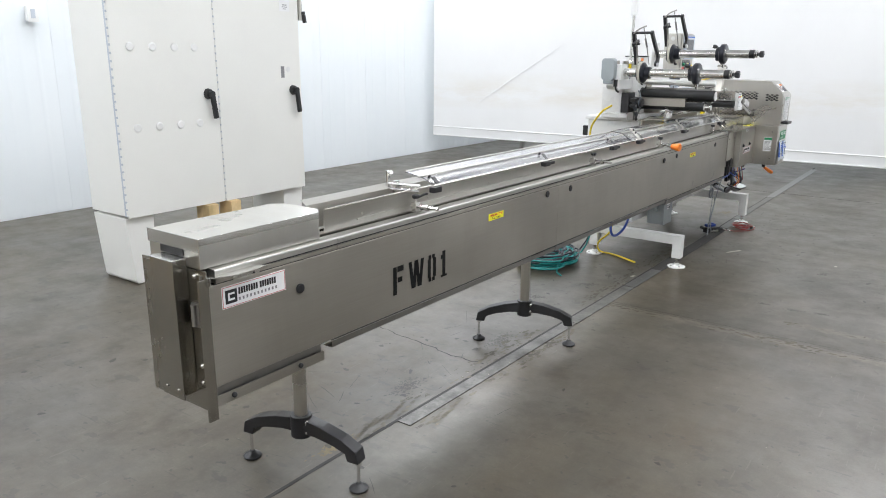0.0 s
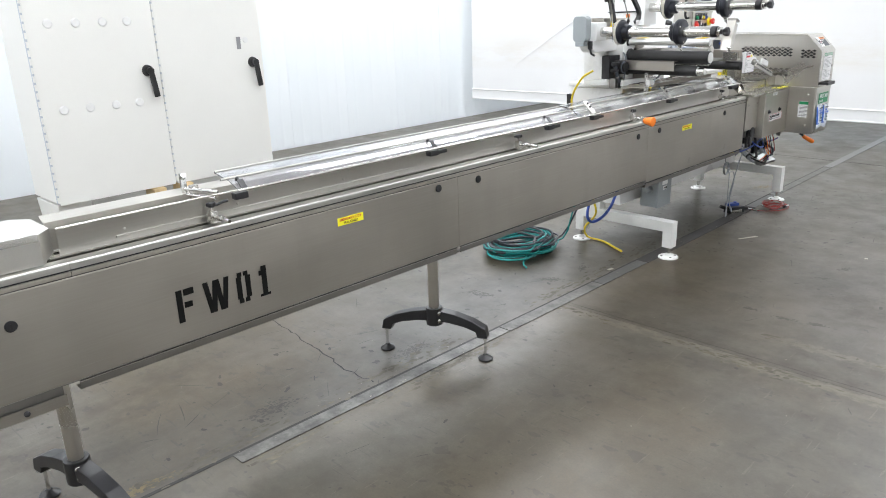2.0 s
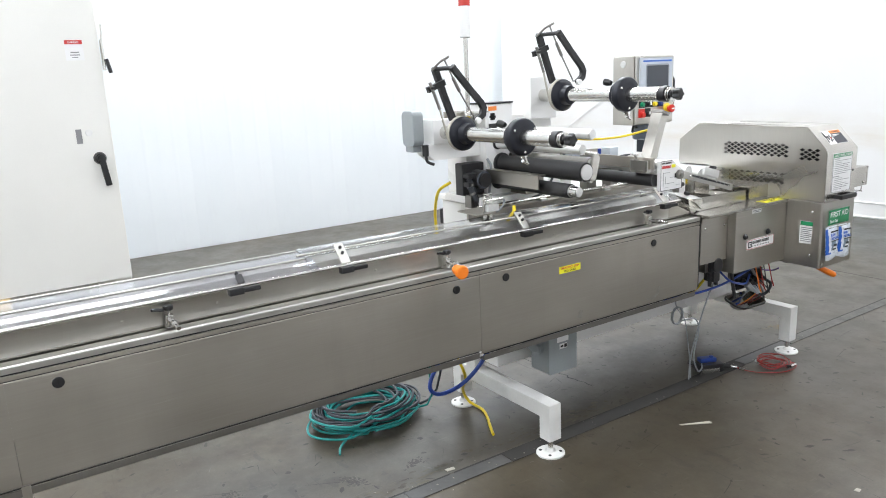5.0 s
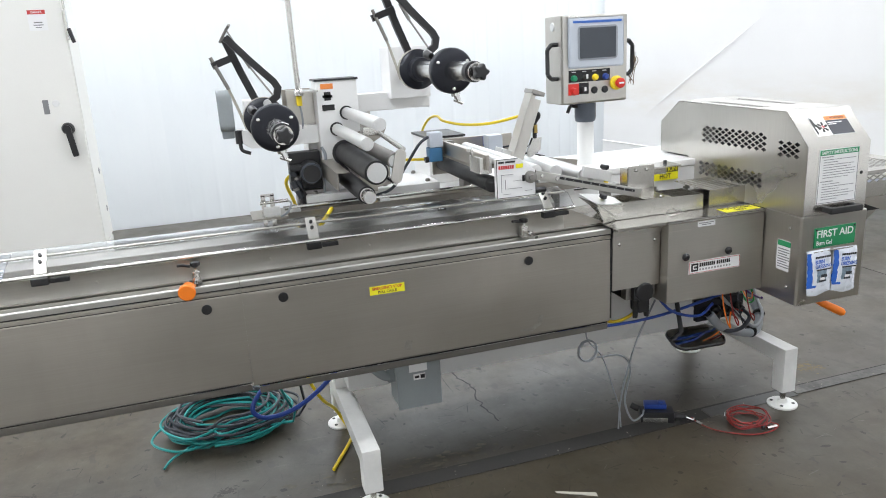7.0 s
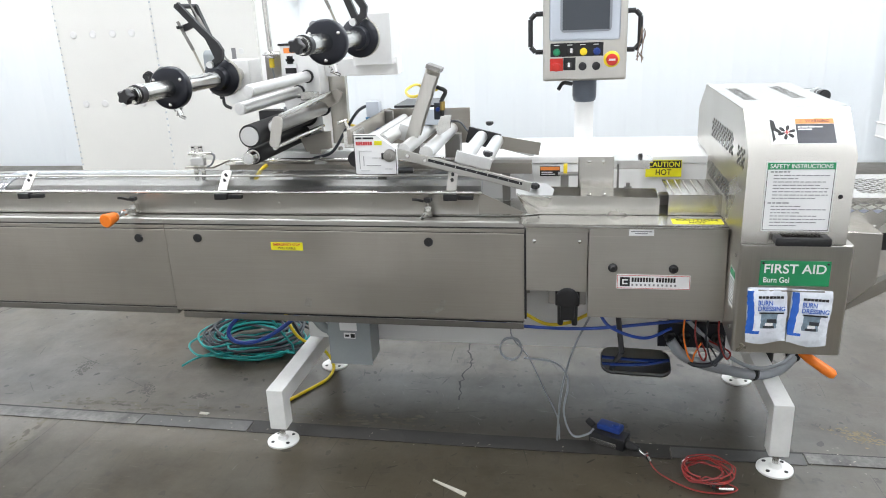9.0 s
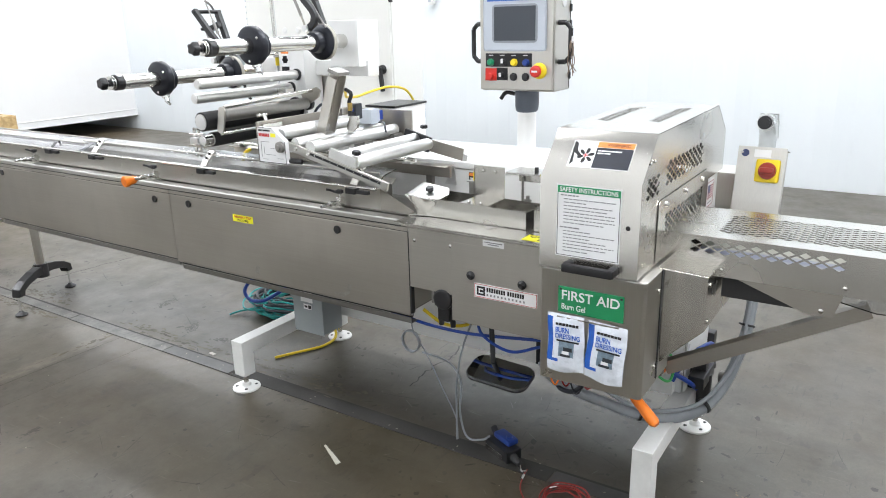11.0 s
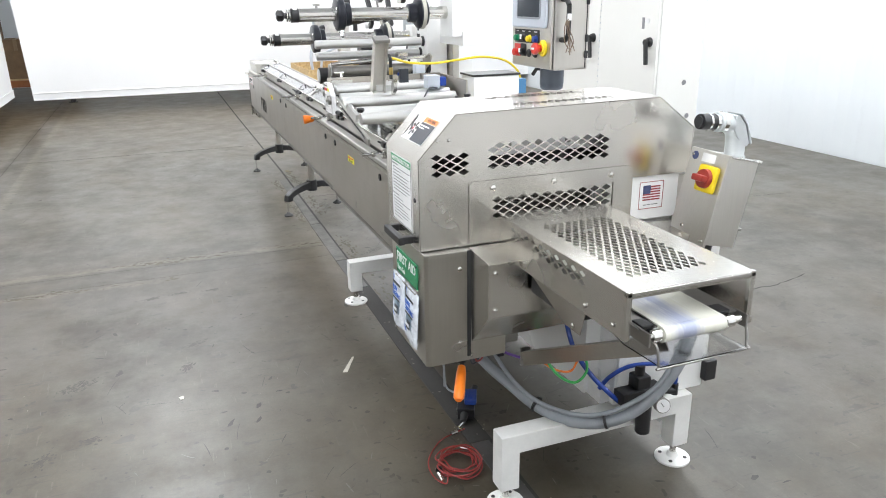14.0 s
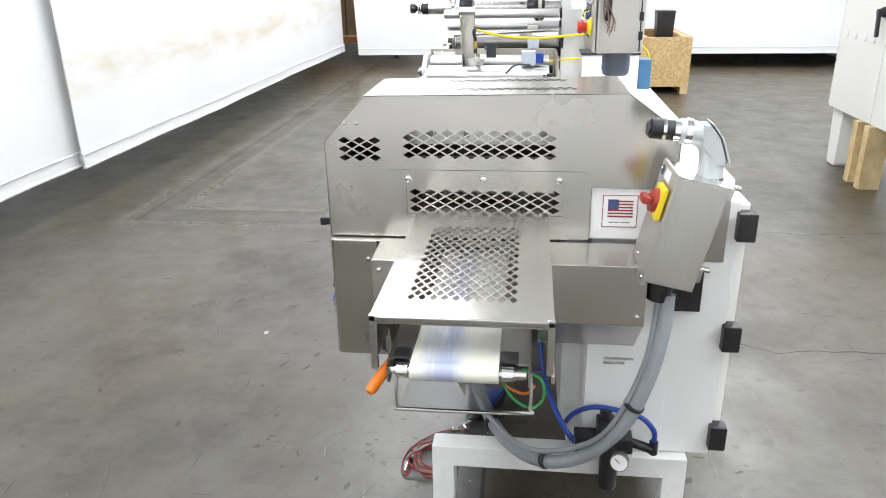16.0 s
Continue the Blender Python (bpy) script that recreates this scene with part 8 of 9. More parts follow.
bars("scale_mark", ma @ Matrix(((0, 0, 1, 0.0068), (1, 0, 0, 0), (0, 1, 0, 0), (0, 0, 0, 1))), [(0.12 + 0.036 * k, 0.1215 + 0.036 * k, 0.003, 0.008) for k in range(9)], 0.0006, "label_white", sa)
part("arm_far", moved(box(-0.006, 0.006, 0.0, L - 0.02, -0.015, 0.016, 0.002), Matrix.Translation((-0.57, 0, 0)) @ ma), "alu", fo)
for u in (0.03, 0.09):
    part("arm_screw", moved(lathe((0.006, u, 0.002), (1, 0, 0), [(0, 0.008), (0.004, 0.006)], 12), ma), "steel_bright", sa)
part("carriage", moved(box(-0.004, 0.012, 0.185, 0.305, 0.022, 0.060, 0.003), ma), "alu", fo)
part("carriage_knob", star_knob(tuple(ma @ Vector((-0.015, 0.285, 0.060))), (0, 0.2, 1), 0.017, 0.018), "black", fo)
part("end_block", moved(box(-0.010, 0.005, 0.16, 0.29, -0.030, 0.034, 0.003), Matrix.Translation((-0.50, 0.0, 0.02)) @ ma), "black", fo, "black end block")
part("end_knob", star_knob((-0.36, 5.03, 1.262), (0, 0, 1), 0.016, 0.016), "black", fo)
for y, z, r in ((5.000, 1.222, 0.024), (5.062, 1.205, 0.024)):
    part("roller_tube", lathe((-0.345, y, z), (1, 0, 0), [(0, r * 0.95), (0.002, r), (0.480, r), (0.482, r * 0.95)], 26), "alu", fo, "bright roller")
for y, z, r, x0 in ((4.690, 1.300, 0.014, -0.36), (4.735, 1.292, 0.022, -0.36), (4.805, 1.262, 0.022, -0.36), (4.880, 1.252, 0.024, -0.36)):
    part("roller_tube", lathe((x0, y, z), (1, 0, 0), [(0, r * 0.95), (0.002, r), (0.52, r), (0.522, r * 0.95)], 24), "alu", fo, "bright roller")
part("black_roller", lathe((-0.38, 4.640, 1.235), (1, 0, 0), [(0, 0.027), (0.55, 0.027)], 24), "black_rough", fo, "black film roller")
part("frame_bar", box(-0.385, 0.175, 4.618, 4.630, 1.285, 1.335, 0.002), "steel", fo)
part("clamp_block", box(0.06, 0.16, 4.60, 4.645, 1.27, 1.325, 0.003), "steel_bright", fo)
part("clamp_lever", merge(cyl((0.10, 4.60, 1.325), (0.10, 4.59, 1.352), 0.007, seg=10), cyl((0.085, 4.59, 1.352), (0.125, 4.575, 1.350), 0.006, seg=10)), "steel_bright", fo)
part("frame_side", box(-0.395, -0.385, 4.60, 4.95, 1.19, 1.33, 0.002), "steel", fo)
tw = part("film_tower", moved(merge(box(-0.030, 0.030, -0.003, 0.003, 0, 0.30, 0.001), box(-0.030, -0.026, 0.0, 0.040, 0, 0.29), box(0.026, 0.030, 0.0, 0.040, 0, 0.27)), Matrix.Translation((-0.015, 4.768, 1.245)) @ Matrix.Rotation(radians(-20), 4, "X")), "steel_up", fo, "leaning folded steel film tower")
part("tower_cap", moved(box(-0.034, 0.034, -0.006, 0.046, 0.285, 0.300, 0.002), Matrix.Translation((-0.015, 4.768, 1.245)) @ Matrix.Rotation(radians(-20), 4, "X")), "steel_dark", tw)
part("tower_foot", moved(box(-0.05, 0.02, -0.03, 0.02, 0.02, 0.075, 0.003), Matrix.Translation((-0.03, 4.758, 1.245)) @ Matrix.Rotation(radians(-20), 4, "X")), "alu", fo)
part("air_valve", box(-0.30, -0.24, 4.79, 4.85, 1.285, 1.345, 0.004), "hmi_grey", fo, "small grey valve with a blue coil")
part("valve_coil", box(-0.335, -0.302, 4.80, 4.84, 1.295, 1.335, 0.004), "blue_hose", fo)
part("air_fitting", merge(tube([(-0.05, 4.90, 1.40), (-0.045, 4.915, 1.43), (-0.05, 4.885, 1.445)], 0.0075, 8), cyl((-0.05, 4.90, 1.345), (-0.05, 4.90, 1.40), 0.008, seg=10)), "black", fo)
part("valve_block", box(-0.135, -0.095, 4.862, 4.892, 1.325, 1.385, 0.003), "cable_dark", fo, "small dark valve block")
part("block_button", lathe((-0.094, 4.877, 1.362), (1, 0, 0), [(0, 0.008), (0.006, 0.007)], 12), "blue", fo)
part("brass_fitting", cyl((-0.05, 4.902, 1.365), (-0.05, 4.902, 1.395), 0.0095, seg=8), "brass", fo)
part("nozzle", prism([(4.88, 1.27), (4.925, 1.30), (4.93, 1.345), (4.895, 1.345), (4.875, 1.30)], "x", -0.07, -0.055), "steel_bright", fo)
part("fin_plate", moved(box(-0.002, 0.002, 0.0, 0.17, -0.025, 0.025), Matrix.Translation((-0.345, 5.06, 1.20)) @ Matrix.Rotation(radians(-10), 4, "X")), "steel", fo)
part("cord", tube([(-0.28, 4.86, 1.29), (-0.22, 4.93, 1.30), (-0.18, 4.97, 1.27)], 0.004, 6), "cable_dark", fo)
for y, z in ((4.70, 1.20), (4.86, 1.24)):
    part("leg", box(-0.36, -0.30, y, y + 0.06, 1.13, z, 0.003), "steel_dark", fo)
va = thing("solenoid_valve", (-0.30, 4.56, 1.25), "grey and blue solenoid valve with a black cable", "valve")
part("block", box(-0.315, -0.265, 4.518, 4.570, 1.310, 1.368, 0.005), "hmi_grey", va)
part("coil", box(-0.315, -0.265, 4.513, 4.566, 1.255, 1.309, 0.005), "blue_light", va)
part("plug", merge(cyl((-0.29, 4.525, 1.265), (-0.29, 4.50, 1.262), 0.012, seg=10)), "black", va)
part("stem", box(-0.30, -0.28, 4.571, 4.620, 1.27, 1.33, 0.003), "steel_dark", va)
part("black_cable", tube([(-0.29, 4.53, 1.355), (-0.28, 4.48, 1.33), (-0.28, 4.42, 1.25), (-0.28, 4.36, 1.17), (-0.28, 4.28, 1.145)], 0.006, 8), "cable_dark", va)
va.location = va.location + Vector((0, 0.042, 0.006))
wb = thing("white_relay_box", (-0.62, 4.75, 1.13), "white box with a black lid and blue side on the table", "relay box")
part("box", box(-0.74, -0.50, 4.62, 4.78, 1.131, 1.32, 0.004), "white", wb)
part("lid", box(-0.745, -0.495, 4.615, 4.785, 1.3205, 1.330, 0.002), "black", wb)
part("blue_module", box(-0.80, -0.745, 4.64, 4.74, 1.17, 1.295, 0.005), "blue_light", wb)
yc = thing("yellow_air_line", (-0.3, 4.6, 1.30), "yellow air tube draped across the rollers", "air line")
part("line", tube([(-0.05, 4.885, 1.437), (-0.09, 4.85, 1.425), (-0.18, 4.78, 1.400), (-0.32, 4.72, 1.388), (-0.46, 4.68, 1.395), (-0.58, 4.69, 1.405), (-0.70, 4.69, 1.385), (-0.78, 4.68, 1.33), (-0.80, 4.68, 1.27)], 0.0055, 8), "yellow_cable", yc)
part("line", tube([(-0.30, 4.57, 1.268), (-0.42, 4.45, 1.262), (-0.60, 4.34, 1.26), (-0.66, 4.20, 1.22)], 0.0055, 8), "yellow_cable", yc)
sm = thing("lane_sensor", (-0.26, 3.92, 1.13), "slotted steel sensor post with a small photo eye", "sensor")
part("post", merge(box(-0.103, -0.097, 3.895, 3.91, 1.10, 1.235, 0.001), box(-0.103, -0.097, 3.925, 3.94, 1.10, 1.235, 0.001), box(-0.103, -0.097, 3.895, 3.94, 1.228, 1.238, 0.001)), "steel_bright", sm)
part("foot", box(-0.24, -0.09, 3.86, 3.98, 1.150, 1.156, 0.001), "steel", sm)
part("photo_eye", box(-0.095, -0.07, 3.90, 3.955, 1.165, 1.195, 0.003), "alu", sm)
part("cross_pin", cyl((-0.085, 3.89, 1.21), (-0.085, 3.985, 1.212), 0.006, seg=10), "steel_bright", sm)
part("cord", tube([(-0.085, 3.98, 1.212), (-0.085, 3.995, 1.20), (-0.088, 3.98, 1.17), (-0.09, 3.955, 1.155)], 0.004, 6), "cable_grey", sm)
# rail of clamps on the far side of the lane
fr = thing("far_side_rail", (-0.25, 4.5, 1.0), "steel rail with small clamps along the far side of the lane", "rail")
part("rail", merge(box(-0.300, -0.285, 3.95, 5.20, 1.085, 1.130, 0.002), box(-0.32, -0.25, 3.95, 5.20, 1.130, 1.134, 0.001)), "steel", fr)
part("round_rail", cyl((-0.255, 3.98, 1.150), (-0.255, 5.05, 1.150), 0.008, seg=12), "steel_bright", fr)
for y in (4.02, 4.36, 4.78, 5.02):
    part("rail_clamp", merge(box(-0.29, -0.24, y - 0.02, y + 0.02, 1.134, 1.146, 0.002), cyl((-0.265, y, 1.146), (-0.265, y, 1.160), 0.006, seg=8)), "alu", fr)
for y in (4.05, 4.6, 5.1):
    part("rail_foot", box(-0.305, -0.285, y - 0.015, y + 0.015, 0.98, 1.09), "steel_dark", fr)
part("yellow_tie", tube([(-0.20, 4.10, 1.08), (-0.19, 4.13, 1.12), (-0.21, 4.15, 1.14)], 0.008, 8), "yellow_cable", fr)


# ---- electrical cabinet and blocks ----
CX, CY0, CY1, CZ0, CZ1 = -2.915, 1.325, 2.985, 0.492, 2.40
ec = thing("electrical_cabinet", (CX - 0.22, 2.2, 0), "large off-white two-door electrical cabinet on short legs", "electrical cabinet")
part("body", box(CX - 0.46, CX - 0.026, CY0, CY1, CZ0 + 0.012, CZ1, 0.006), "cabinet", ec)
for y0, y1, ky in ((CY0 + 0.005, 2.140, 2.053), (2.153, CY1 - 0.005, 2.888)):
    dr = part("door", box(CX - 0.024, CX, y0, y1, CZ0, CZ1 - 0.02, 0.007), "cabinet", ec)
    hn = bmesh.new()
    for k in range(36):
        z = CZ0 + 0.02 + k * 0.052
        cyl((CX - 0.003, y0 - 0.006, z), (CX - 0.003, y0 - 0.006, z + 0.038), 0.0075, seg=8, bm=hn)
    part("piano_hinge", hn, "cabinet", dr, "long painted piano hinge")
    # grey strip puts in the shade seen between the knuckles
    part("hinge_shade", box(CX - 0.0250, CX - 0.0035, y0 - 0.0120, y0 - 0.0005, CZ0 + 0.015, CZ1 - 0.03), "hmi_grey", dr, "grey strip for the shade between the hinge knuckles")
    ro = part("handle_rose", lathe((CX, ky, 1.309), (1, 0, 0), [(0, 0.040), (0.020, 0.036), (0.030, 0.030)], 22), "black", dr, "black lever handle")
    part("lever", moved(box(-0.012, 0.012, -0.019, 0.019, -0.175, 0.0, 0.009), Matrix.Translation((CX + 0.045, ky + 0.004, 1.304)) @ Matrix.Rotation(radians(7), 4, "X")), "black", ro)
    part("neck", cyl((CX + 0.028, ky, 1.309), (CX + 0.055, ky, 1.309), 0.024, seg=18), "black", ro)
    if y0 < 2:
        for z in (1.638, 1.103):
            for y in (1.462, 1.630, 1.800, 1.962):
                part("hole_plug", lathe((CX, y, z), (1, 0, 0), [(0, 0.029), (0.004, 0.028), (0.009, 0.019)], 24), "white", dr, "round white hole plug")
    else:
        m = plane_x(CX + 0.001, 2.780, 1.925)
        ds = part("danger_sign", lbox(m, 0, 0.105, 0, 0.125, 0, 0.0012), "label_white", dr, "white danger sign with a red head")
        bars("sign_head", m, [(0.002, 0.103, 0.098, 0.123)], 0.0014, "ink_red", ds)
        lettering("lettering", "DANGER", m, 0.022, 0.084, 0.104, 0.117, 0.0022, "label_white", ds)
        bars("sign_print", m, [(0.03, 0.078, 0.045, 0.052), (0.026, 0.082, 0.030, 0.036), (0.035, 0.07, 0.016, 0.021)], 0.0014, "ink_grey", ds)
        part("rating_plate", box(CX, CX + 0.002, 2.768, 2.802, 1.41, 1.50), "ink_grey", dr)
        part("lock_cover", lathe((CX, 2.845, 1.475), (1, 0, 0), [(0, 0.022), (0.004, 0.020)], 20), "white", dr)
ht = part("hasp", merge(box(CX - 0.02, CX + 0.030, CY1 + 0.001, CY1 + 0.014, 1.86, 2.05, 0.004), cyl((CX + 0.02, CY1 + 0.012, 2.05), (CX + 0.02, CY1 + 0.012, 2.14), 0.007, seg=10)), "steel_bright", ec, "steel hasp")
part("hasp_lever", moved(box(0, 0.03, -0.01, 0.012, -0.09, 0.0, 0.004), Matrix.Translation((CX + 0.016, CY1 + 0.018, 1.93)) @ Matrix.Rotation(radians(12), 4, "X")), "black", ht)
for y0, y1, inner in ((CY0, CY0 + 0.22, 1), (CY1 - 0.22, CY1, -1)):
    a, b = (y0 + 0.04, y1 - 0.01) if inner > 0 else (y0 + 0.01, y1 - 0.04)
    top = [(y0, CZ0 - 0.004), (y1, CZ0 - 0.004)]
    part("leg", prism([(a + 0.015, 0.002), (b - 0.015, 0.002), (b, 0.022), (y1, CZ0 - 0.004), (y0, CZ0 - 0.004), (a, 0.022)], "x", CX - 0.45, CX - 0.045, 0.008), "cabinet", ec)
m = plane_x(CX - 0.024, CY0 + 0.1, 2.3)
for px, pz in ((-0.36, 0.70), (-0.30, 0.98)):
    part("hole_plug", lathe((CX + px, CY1, pz), (0, 1, 0), [(0, 0.022), (0.003, 0.020)], 18), "ink_grey", ec, "grey round hole plug")
ec.matrix_basis = Matrix.Translation((CX + 0.048, 1.322, 0)) @ Matrix.Rotation(radians(0.6), 4, "Z") @ Matrix.Translation((-CX, -1.325, 0)) @ ec.matrix_basis
for y in (1.950, 2.158):
    wbk = solid("timber_block", box(-2.99, -2.835, y, y + 0.09, 0.0, 0.4905, 0.004), "wood", "raw pine timber block propping the cabinet", "timber block", "timber blocks")

# ---- crate, machine in it, bin ----
cr = thing("shipping_crate", (-1.7, -3.2, 0), "open-topped chipboard shipping crate on timber runners", "crate")
for nm, b in (("front_board", (-2.30, -0.95, -2.52, -2.505, 0.10, 0.745)), ("back_board", (-2.30, -0.95, -3.90, -3.885, 0.10, 0.745)), ("side_board", (-2.30, -2.285, -3.883, -2.522, 0.10, 0.745)), ("side_board", (-0.965, -0.95, -3.883, -2.522, 0.10, 0.745)), ("floor_board", (-2.28, -0.97, -3.88, -2.53, 0.10, 0.12))):
    part(nm, box(*b), "osb", cr)
for nm, b in (("top_batten", (-2.28, -0.97, -2.60, -2.524, 0.700, 0.740)), ("top_batten", (-2.282, -2.21, -3.87, -2.61, 0.700, 0.740)), ("runner", (-2.30, -2.20, -3.90, -2.51, 0.0, 0.098)), ("runner", (-1.68, -1.58, -3.90, -2.51, 0.0, 0.098)), ("runner", (-1.05, -0.95, -3.90, -2.51, 0.0, 0.098)), ("cross_batten", (-1.75, -1.66, -3.87, -2.61, 0.665, 0.735))):
    part(nm, box(*b, 0.004), "wood_x", cr)
cr.location = cr.location + Vector((-0.09, 0.28, 0))
eq = thing("stitching_machine", (-1.75, -3.3, 0.12), "old pale grey column machine standing in the crate", "machine")
part("column", merge(box(-2.02, -1.86, -3.42, -3.22, 0.12, 1.46, 0.01)), "old_grey", eq)
part("back_casting", prism([(-1.86, 0.95), (-1.58, 0.95), (-1.48, 1.42), (-1.86, 1.46)], "y", -3.40, -3.25, 0.01), "old_grey", eq)
part("top_table", box(-2.03, -1.20, -3.48, -3.16, 1.46, 1.54, 0.012), "old_grey", eq)
part("top_knob", merge(cyl((-1.55, -3.3, 1.54), (-1.55, -3.3, 1.60), 0.02, seg=10), box(-1.60, -1.50, -3.32, -3.28, 1.57, 1.60, 0.006)), "steel_dark", eq)
part("arm_motor", moved(lathe((0, 0, 0), (-1, 0, 0), [(0, 0.075), (0.02, 0.085), (0.16, 0.075), (0.26, 0.050), (0.34, 0.040)], 18), Matrix.Translation((-2.02, -3.3, 1.37))), "black_rough", eq, "dark tapered motor of the work arm")
part("work_arm", moved(box(-0.35, 0.35, -0.05, 0.05, -0.025, 0.025, 0.010), Matrix.Translation((-2.33, -3.3, 1.37)) @ Matrix.Rotation(radians(-4), 4, "Y")), "black", eq)
for b in ((-2.62, -2.58, -3.33, -3.27, 1.16, 1.36), (-2.16, -2.10, -3.33, -3.27, 1.20, 1.33)):
    part("arm_drop", box(*b, 0.006), "black", eq)
part("hose", tube([(-1.50, -3.3, 1.45), (-1.48, -3.28, 1.1), (-1.40, -3.2, 0.85), (-1.42, -3.2, 0.6)], 0.022, 8), "hmi_grey", eq)
part("hose", tube([(-1.87, -3.2, 0.98), (-1.70, -3.1, 0.95), (-1.55, -3.05, 0.85), (-1.50, -3.05, 0.60)], 0.018, 8), "hmi_grey", eq)
eq.location = eq.location + Vector((0.118, 0, 0))
bn = thing("waste_bin", (-2.25, -3.2, 0.12), "black plastic bin standing in the crate", "bin")
part("shell", merge(moved(cyl((0, 0, 0.12), (0, 0, 1.005), 0.13, 0.18, seg=4), Matrix.Translation((-2.12, -3.3, 0)) @ Matrix.Rotation(radians(45), 4, "Z")), box(-2.252, -1.988, -3.432, -3.168, 0.998, 1.024, 0.006)), "black", bn)
bn.location = bn.location + Vector((-0.065, 0, -0.0))
ct = thing("trolley_caster", (-2.52, -3.3, 0), "grey swivel caster of a trolley behind the crate", "caster")
part("wheel", lathe((-2.545, -3.3, 0.075), (1, 0, 0), [(0, 0.055), (0.008, 0.075), (0.042, 0.075), (0.05, 0.055)], 24), "black_rough", ct)
part("fork", merge(box(-2.555, -2.549, -3.33, -3.27, 0.06, 0.17), box(-2.493, -2.487, -3.33, -3.27, 0.06, 0.17), box(-2.555, -2.487, -3.33, -3.27, 0.165, 0.175)), "steel_bright", ct)
part("trolley_leg", box(-2.555, -2.487, -3.34, -3.26, 0.176, 0.40, 0.004), "steel_dark", ct)
for cx, cy in ((-4.35, 9.15), (-3.55, 9.25)):
    ct = thing("swivel_caster", (cx, cy, 0), "black swivel caster of a cart behind the curtain", "caster", "casters")
    part("wheel", lathe((cx - 0.02, cy, 0.06), (1, 0.3, 0), [(0, 0.045), (0.006, 0.06), (0.034, 0.06), (0.04, 0.045)], 20), "black_rough", ct)
    part("fork", merge(box(cx - 0.035, cx + 0.04, cy - 0.03, cy + 0.03, 0.125, 0.145, 0.003), box(cx - 0.034, cx - 0.028, cy - 0.03, cy + 0.03, 0.05, 0.13), box(cx + 0.032, cx + 0.038, cy - 0.03, cy + 0.03, 0.05, 0.13)), "steel_dark", ct)
    part("cart_post", box(cx - 0.03, cx + 0.03, cy - 0.03, cy + 0.03, 0.145, 0.9), "steel_dark", ct)


# ---- storage rack in the bay behind the south curtain ----
rk = thing("storage_rack", (3.2, -6.9, 0), "dark pallet rack with brown cartons behind the curtains", "rack")
for x in (2.35, 4.35):
    for y in (-7.35, -6.45):
        part("upright", merge(box(x - 0.04, x + 0.04, y - 0.035, y + 0.035, 0.0, 4.6, 0.004), box(x - 0.07, x + 0.07, y - 0.06, y + 0.06, 0.0, 0.008)), "rack_brown", rk)
for z in (0.30, 1.75, 3.20):
    for y in (-7.35, -6.45):
        part("beam", box(2.39, 4.31, y - 0.025, y + 0.025, z, z + 0.11, 0.004), "rack_orange", rk, "faded orange beam")
    part("deck_board", box(2.39, 4.31, -7.32, -6.48, z + 0.112, z + 0.134), "wood_x", rk)
rnd = random.Random(33)
for z in (0.436, 1.886, 3.336):
    x = 2.42
    while x < 3.9:
        w, h = rnd.uniform(0.34, 0.52), rnd.uniform(0.5, 1.05)
        ob = thing("storage_carton", (x + w / 2, -6.8, z), "closed brown cardboard carton on the pallet rack", "carton", "cartons on the rack")
        part("box", box(x, x + w - 0.02, -7.2, -6.52, z, z + h, 0.006), "carton", ob)
        part("tape", box(x + w * 0.42, x + w * 0.54, -7.201, -6.5185, z + h * 0.72, z + h + 0.001), "carton_tape", ob)
        x += w


# ---- cables and tools on the floor ----
def coil(cx, cy, rx, ry, turns, r, material, seed, z0=0.0, tail=(), lift=0.004, jitter=0.03):
    """A loosely wound coil lying on the floor."""
    rnd = random.Random(seed)
    pts, n = [], 14
    for t in range(turns):
        f, ox, oy = rnd.uniform(0.72, 1.04), rnd.uniform(-1, 1) * jitter, rnd.uniform(-1, 1) * jitter
        for k in range(n):
            a = 2 * math.pi * k / n
            wob = 1 + rnd.uniform(-1, 1) * 0.05
            pts.append((cx + ox + rx * f * wob * math.cos(a), cy + oy + ry * f * wob * math.sin(a), z0 + r + lift * t + rnd.uniform(0, 0.012)))
    return tube(pts + list(tail), r, 6, 3)


cc = thing("cable_coil", (-0.90, 3.66, 0), "loose coil of teal and dark cable lying on the floor", "cable coil")
part("teal_cable", coil(-0.90, 3.66, 0.21, 0.27, 8, 0.0058, "teal", 1, 0.0, [(-0.66, 3.42, 0.02), (-0.60, 3.38, 0.008)], 0.007, 0.05), "teal", cc, "teal cable loops")
part("teal_cable", coil(-0.88, 3.64, 0.20, 0.26, 8, 0.0058, "teal", 2, 0.03, [(-0.72, 3.95, 0.05), (-0.60, 3.90, 0.30), (-0.55, 3.95, 0.46)], 0.008, 0.05), "teal", cc, "teal cable loops")
part("dark_cable", coil(-0.90, 3.68, 0.21, 0.27, 8, 0.0066, "cable_dark", 3, 0.015, [(-0.75, 3.98, 0.06), (-0.62, 3.99, 0.30), (-0.55, 4.02, 0.48)], 0.009, 0.05), "cable_dark", cc, "dark cable loops")
part("dark_cable", coil(-0.90, 3.65, 0.20, 0.25, 7, 0.0066, "cable_dark", 8, 0.05, (), 0.009, 0.05), "cable_dark", cc, "dark cable loops")
bh = thing("blue_hose_loop", (-0.42, 3.95, 0.26), "blue air hose hanging in a loop beside the machine leg", "hose")
